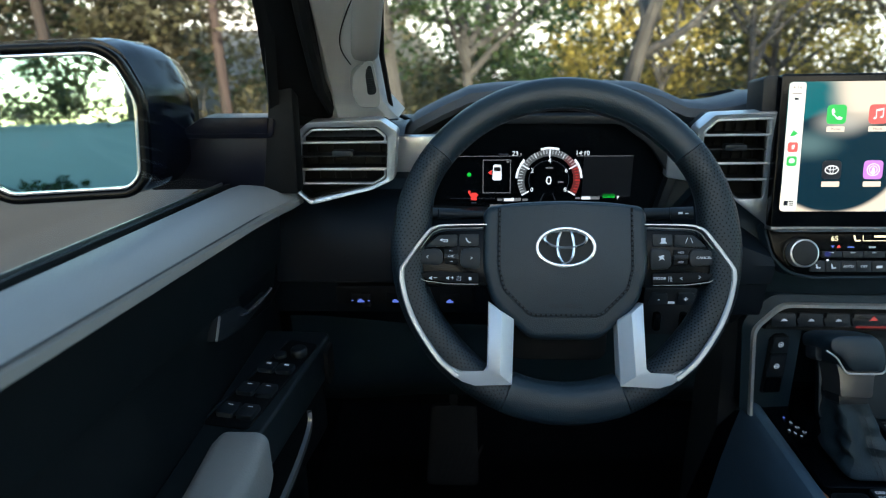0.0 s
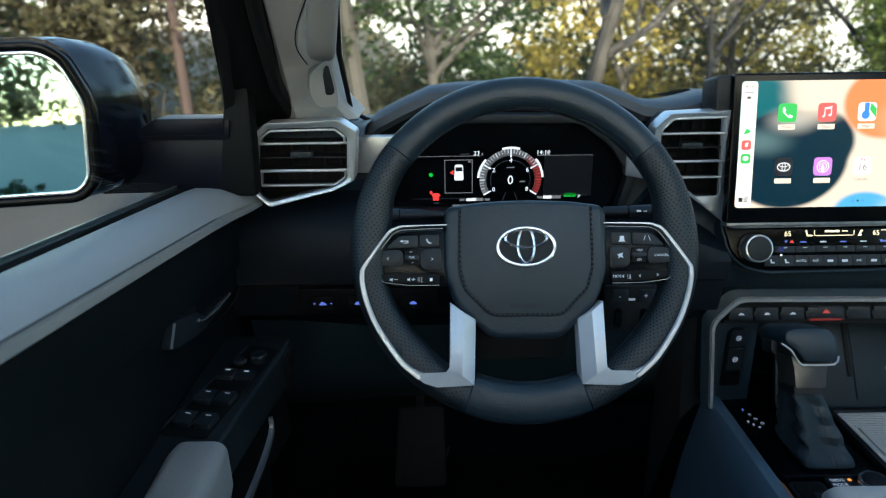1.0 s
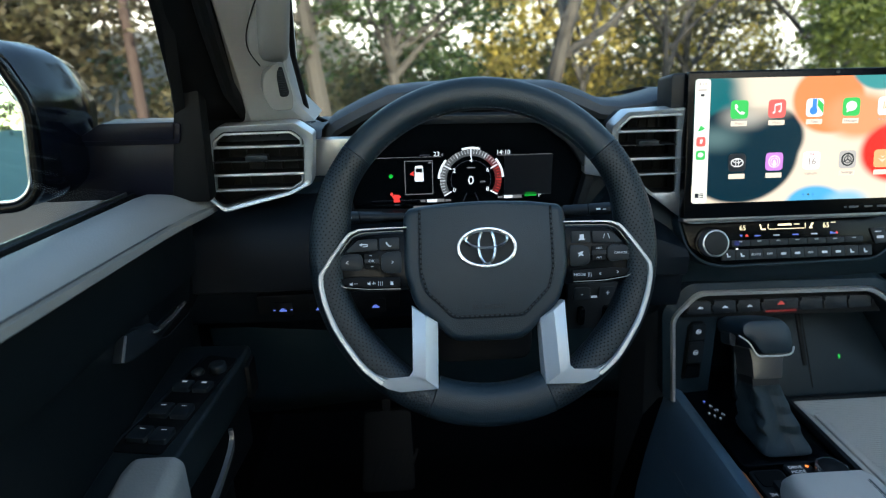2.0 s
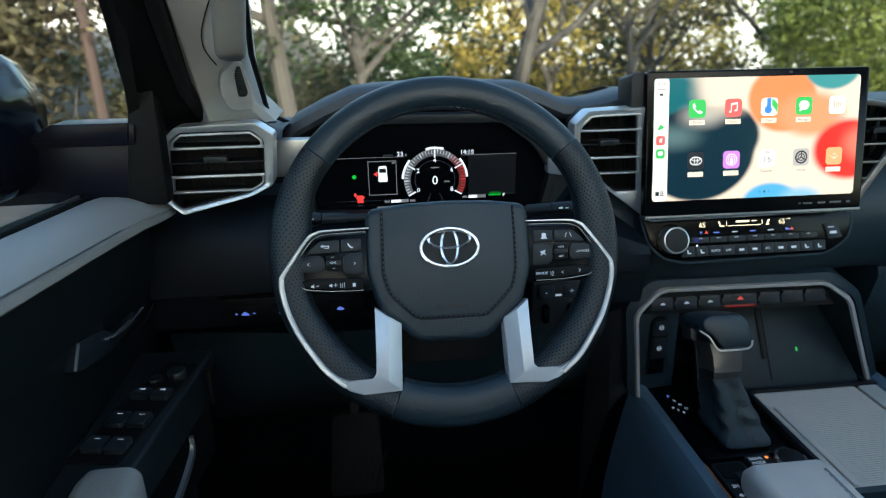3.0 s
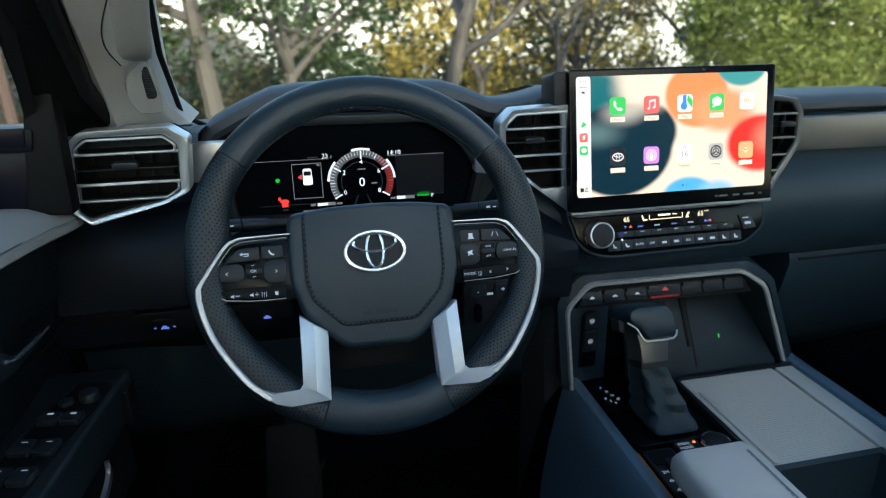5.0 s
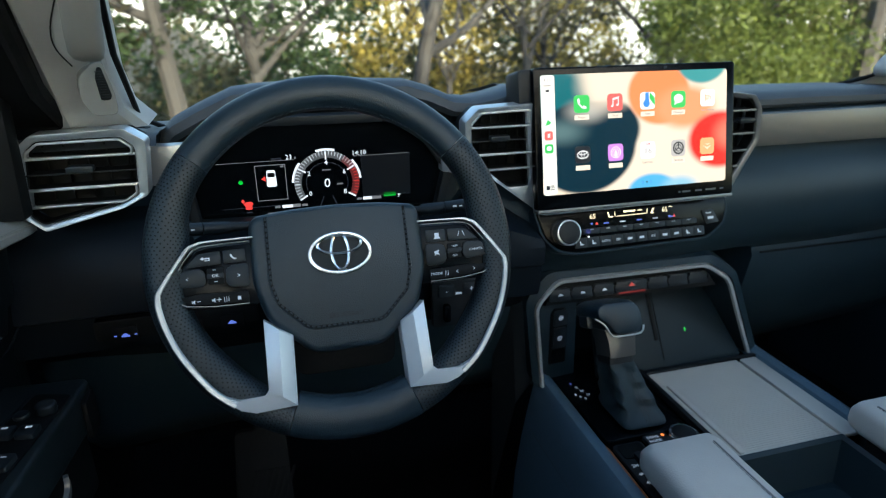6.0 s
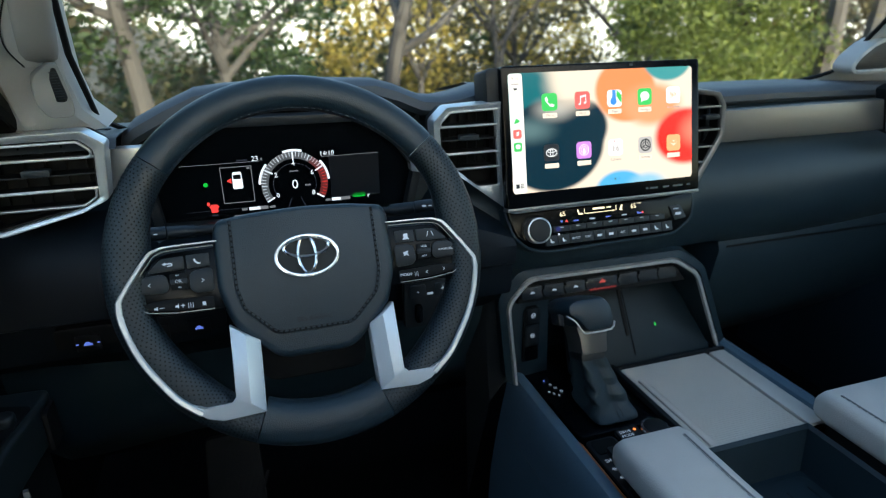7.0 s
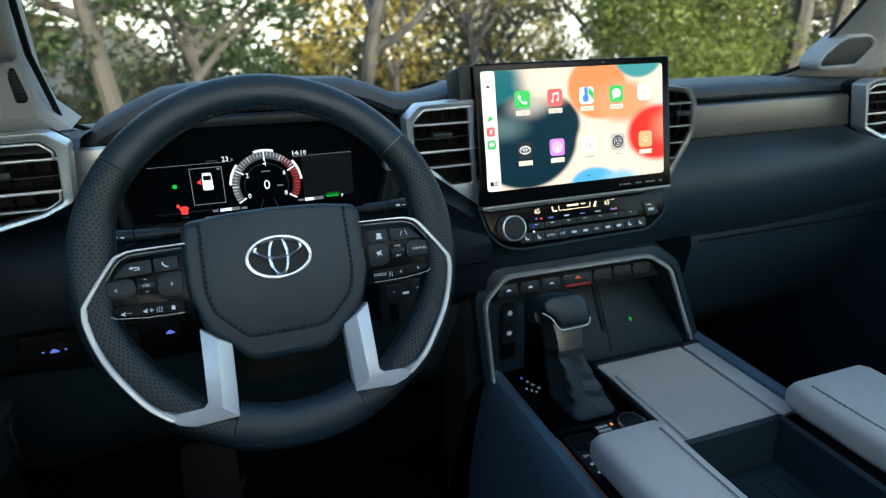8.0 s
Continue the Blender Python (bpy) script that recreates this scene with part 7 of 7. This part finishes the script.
def pillar_right():
    t = thing("windshield_pillar", "pale grey windshield pillar with black tweeter on the passenger side", "pillar")
    edge = smooth_path([(1.085, 1.01, 1.4660), (1.1297, 0.99, 1.4800), (1.1460, 0.965, 1.4990), (1.1524, 0.92, 1.5577), (1.1268, 0.85, 1.6198), (1.1190, 0.80, 1.6741), (1.040, 0.40, 1.930)], 4)
    rows = [[e + Vector(d) for d in ((0.065, 0.05, -0.006), (0, 0, 0), (0.012, -0.006, -0.001), (0.045, -0.010, -0.004), (0.110, -0.012, -0.010), (0.24, 0.0, -0.016), (0.30, 0.04, -0.02))] for e in edge]
    part("trim", loft(rows), PILLAR, t)
    tm = front(0.900)
    o = rounded([(1.1025, 1.5035), (1.1126, 1.5167), (1.1416, 1.5372), (1.1647, 1.5472), (1.2192, 1.5480), (1.2406, 1.5365), (1.2188, 1.5152), (1.2000, 1.4993), (1.1090, 1.4985)], 0.006, 3)
    pod = inset(o, -0.009)
    rows = [[(x + (x - 1.17) * g, y, z - h) for x, z in pod] for y, g, h in ((0.945, 0.0, 0.0), (0.906, 0.0, 0.0), (0.9005, -0.01, 0.0))] + [[(x, 0.8975, z) for x, z in inset(pod, 0.005)], [(x, 0.903, z) for x, z in inset(pod, 0.0088)]]
    part("tweeter_pod", loft(rows, True), PILLAR, t)
    part("tweeter_grille", prism(inset(o, -0.001), at(tm, 0, 0, -0.002), 0.006, 0.001), PLASTIC, t, "black tweeter grille")
    for k in range(9):
        z = 1.5035 + k * 0.0046
        part("grille_rib", prism(rect(1.118 + 0.0048 * k, z, 1.196 + 0.0042 * min(k, 7), z + 0.0010), at(tm, 0, 0, -0.0012), 0.001), DARK, t, smooth=False)
    part("seal", sweep([e + Vector((-0.001, 0.003, 0.001)) for e in edge], [(0.0045 * math.cos(q), 0.0045 * math.sin(q)) for q in [i * math.pi / 3 for i in range(6)]]), RUBBER, t)


pillar_right()


# ---- door mirror ----
def mirror():
    t = thing("door_mirror", "glossy black door mirror with chrome-rimmed glass", "mirror")
    c = Vector((-0.574, 0.62, 1.511))
    u = Vector((0.972, 0.235, 0)).normalized()
    m = frame_of(c, u, (0.0, 0.085, 1))
    g = rounded([(-0.086, -0.062), (-0.070, -0.078), (0.060, -0.078), (0.074, -0.064), (0.082, 0.020), (0.064, 0.064), (0.046, 0.074), (-0.060, 0.072), (-0.084, 0.056)], 0.012, 4)
    MIRR = mat("mirror_glass", (0.38, 0.60, 0.62), 0.01, metal=1.0, vary=0.0)
    part("mirror_pane", prism(g, at(m, 0, 0, 0.0), 0.004), MIRR, t, "mirror glass")
    part("chrome_rim", ring(inset(g, -0.0035), inset(g, 0.0005), at(m, 0, 0, 0.003), 0.008, 0.001), CHROME, t, "bright rim")
    o = inset(g, -0.014)
    o2 = inset(g, -0.004)
    part("bezel", ring(o, o2, at(m, 0, 0, 0.004), 0.02, 0.003), GLOSS, t)
    rows = []
    for z, s, dx in ((-0.006, 1.0, 0), (-0.03, 1.03, 0.008), (-0.07, 1.0, 0.030), (-0.11, 0.86, 0.05), (-0.135, 0.62, 0.06), (-0.145, 0.3, 0.062)):
        rows.append([at(m, x * s + dx, y * s + 0.004, z).translation for x, y in o])
    part("housing", loft(rows, True, True), PAINT, t, "glossy black mirror shell")
    part("arm", prism(rounded([(-0.487, 1.475), (-0.36, 1.475), (-0.355, 1.500), (-0.455, 1.500)], 0.004), front(0.712), 0.05, 0.004), NAVYP, t)
    part("arm_top", prism([(-0.486, 1.481), (-0.365, 1.481), (-0.362, 1.502), (-0.448, 1.502)], front(0.709), 0.003, 0.001), NAVYP, t)
    part("arm_lower", prism(rounded([(-0.540, 1.404), (-0.410, 1.406), (-0.365, 1.405), (-0.358, 1.478), (-0.485, 1.478), (-0.530, 1.450)], 0.006), front(0.718), 0.05, 0.006), NAVYP, t)


mirror()


# ---- footwell and seat ----
def pedal():
    t = thing("brake_pedal", "wide black ribbed rubber pedal in the footwell", "pedal")
    m = frame_of((-0.142, 0.965, 0.80), (1, 0, 0), (0.0, 0.35, 1))
    part("pad", prism(rounded([(-0.055, -0.085), (0.052, -0.085), (0.048, 0.08), (-0.045, 0.08)], 0.012), m, 0.02, 0.005), RUBBER, t)
    for k in range(7):
        part("pad_rib", prism([(-0.04 + k * 0.012, -0.07), (-0.035 + k * 0.012, -0.07), (-0.010 + k * 0.012, 0.0), (-0.015 + k * 0.012, 0.0)], at(m, 0, 0, 0.002), 0.003), RUBBER, t)
    part("lever", sweep([(-0.142, 1.0, 0.86), (-0.142, 1.06, 1.0), (-0.142, 1.05, 1.12)], rect(-0.008, -0.012, 0.008, 0.012)), DARK, t)


pedal()


def seat(cx, label):
    t = thing("front_seat", label, "seat", group="front seats")
    prof = []
    for y, z in ((0.26, 0.80), (0.31, 0.86), (0.315, 0.92), (0.28, 0.955), (0.20, 0.965), (0.0, 0.94), (-0.25, 0.90)):
        prof.append((y, z))
    rows = []
    for k in range(13):
        x = -0.25 + 0.5 * k / 12
        s = 0.03 * (abs(x) / 0.25) ** 3
        rows.append([(cx + x, y - s * 0.8, z + (s if abs(x) < 0.24 else -0.01)) for y, z in prof])
    part("cushion", loft(rows), GREY, t, "grey leatherette cushion")
    rows = []
    for k in range(13):
        x = -0.24 + 0.48 * k / 12
        s = 0.04 * (abs(x) / 0.24) ** 3
        rows.append([(cx + x, y + s, z) for y, z in ((-0.30, 0.90), (-0.36, 1.1), (-0.42, 1.4), (-0.46, 1.55), (-0.50, 1.57), (-0.55, 1.5), (-0.5, 1.1))])
    part("backrest", loft(rows), GREY, t, "grey leatherette backrest")
    part("headrest", prism(rounded([(cx - 0.13, 1.60), (cx + 0.13, 1.60), (cx + 0.12, 1.78), (cx - 0.12, 1.78)], 0.04), front(-0.50), 0.09, 0.03, 4), GREY, t)
    part("base", box(cx - 0.22, -0.3, 0.66, cx + 0.22, 0.24, 0.86, 0.01), DARK, t)


seat(0.03, "grey leatherette driver seat under the camera")
seat(1.14, "grey leatherette passenger seat")
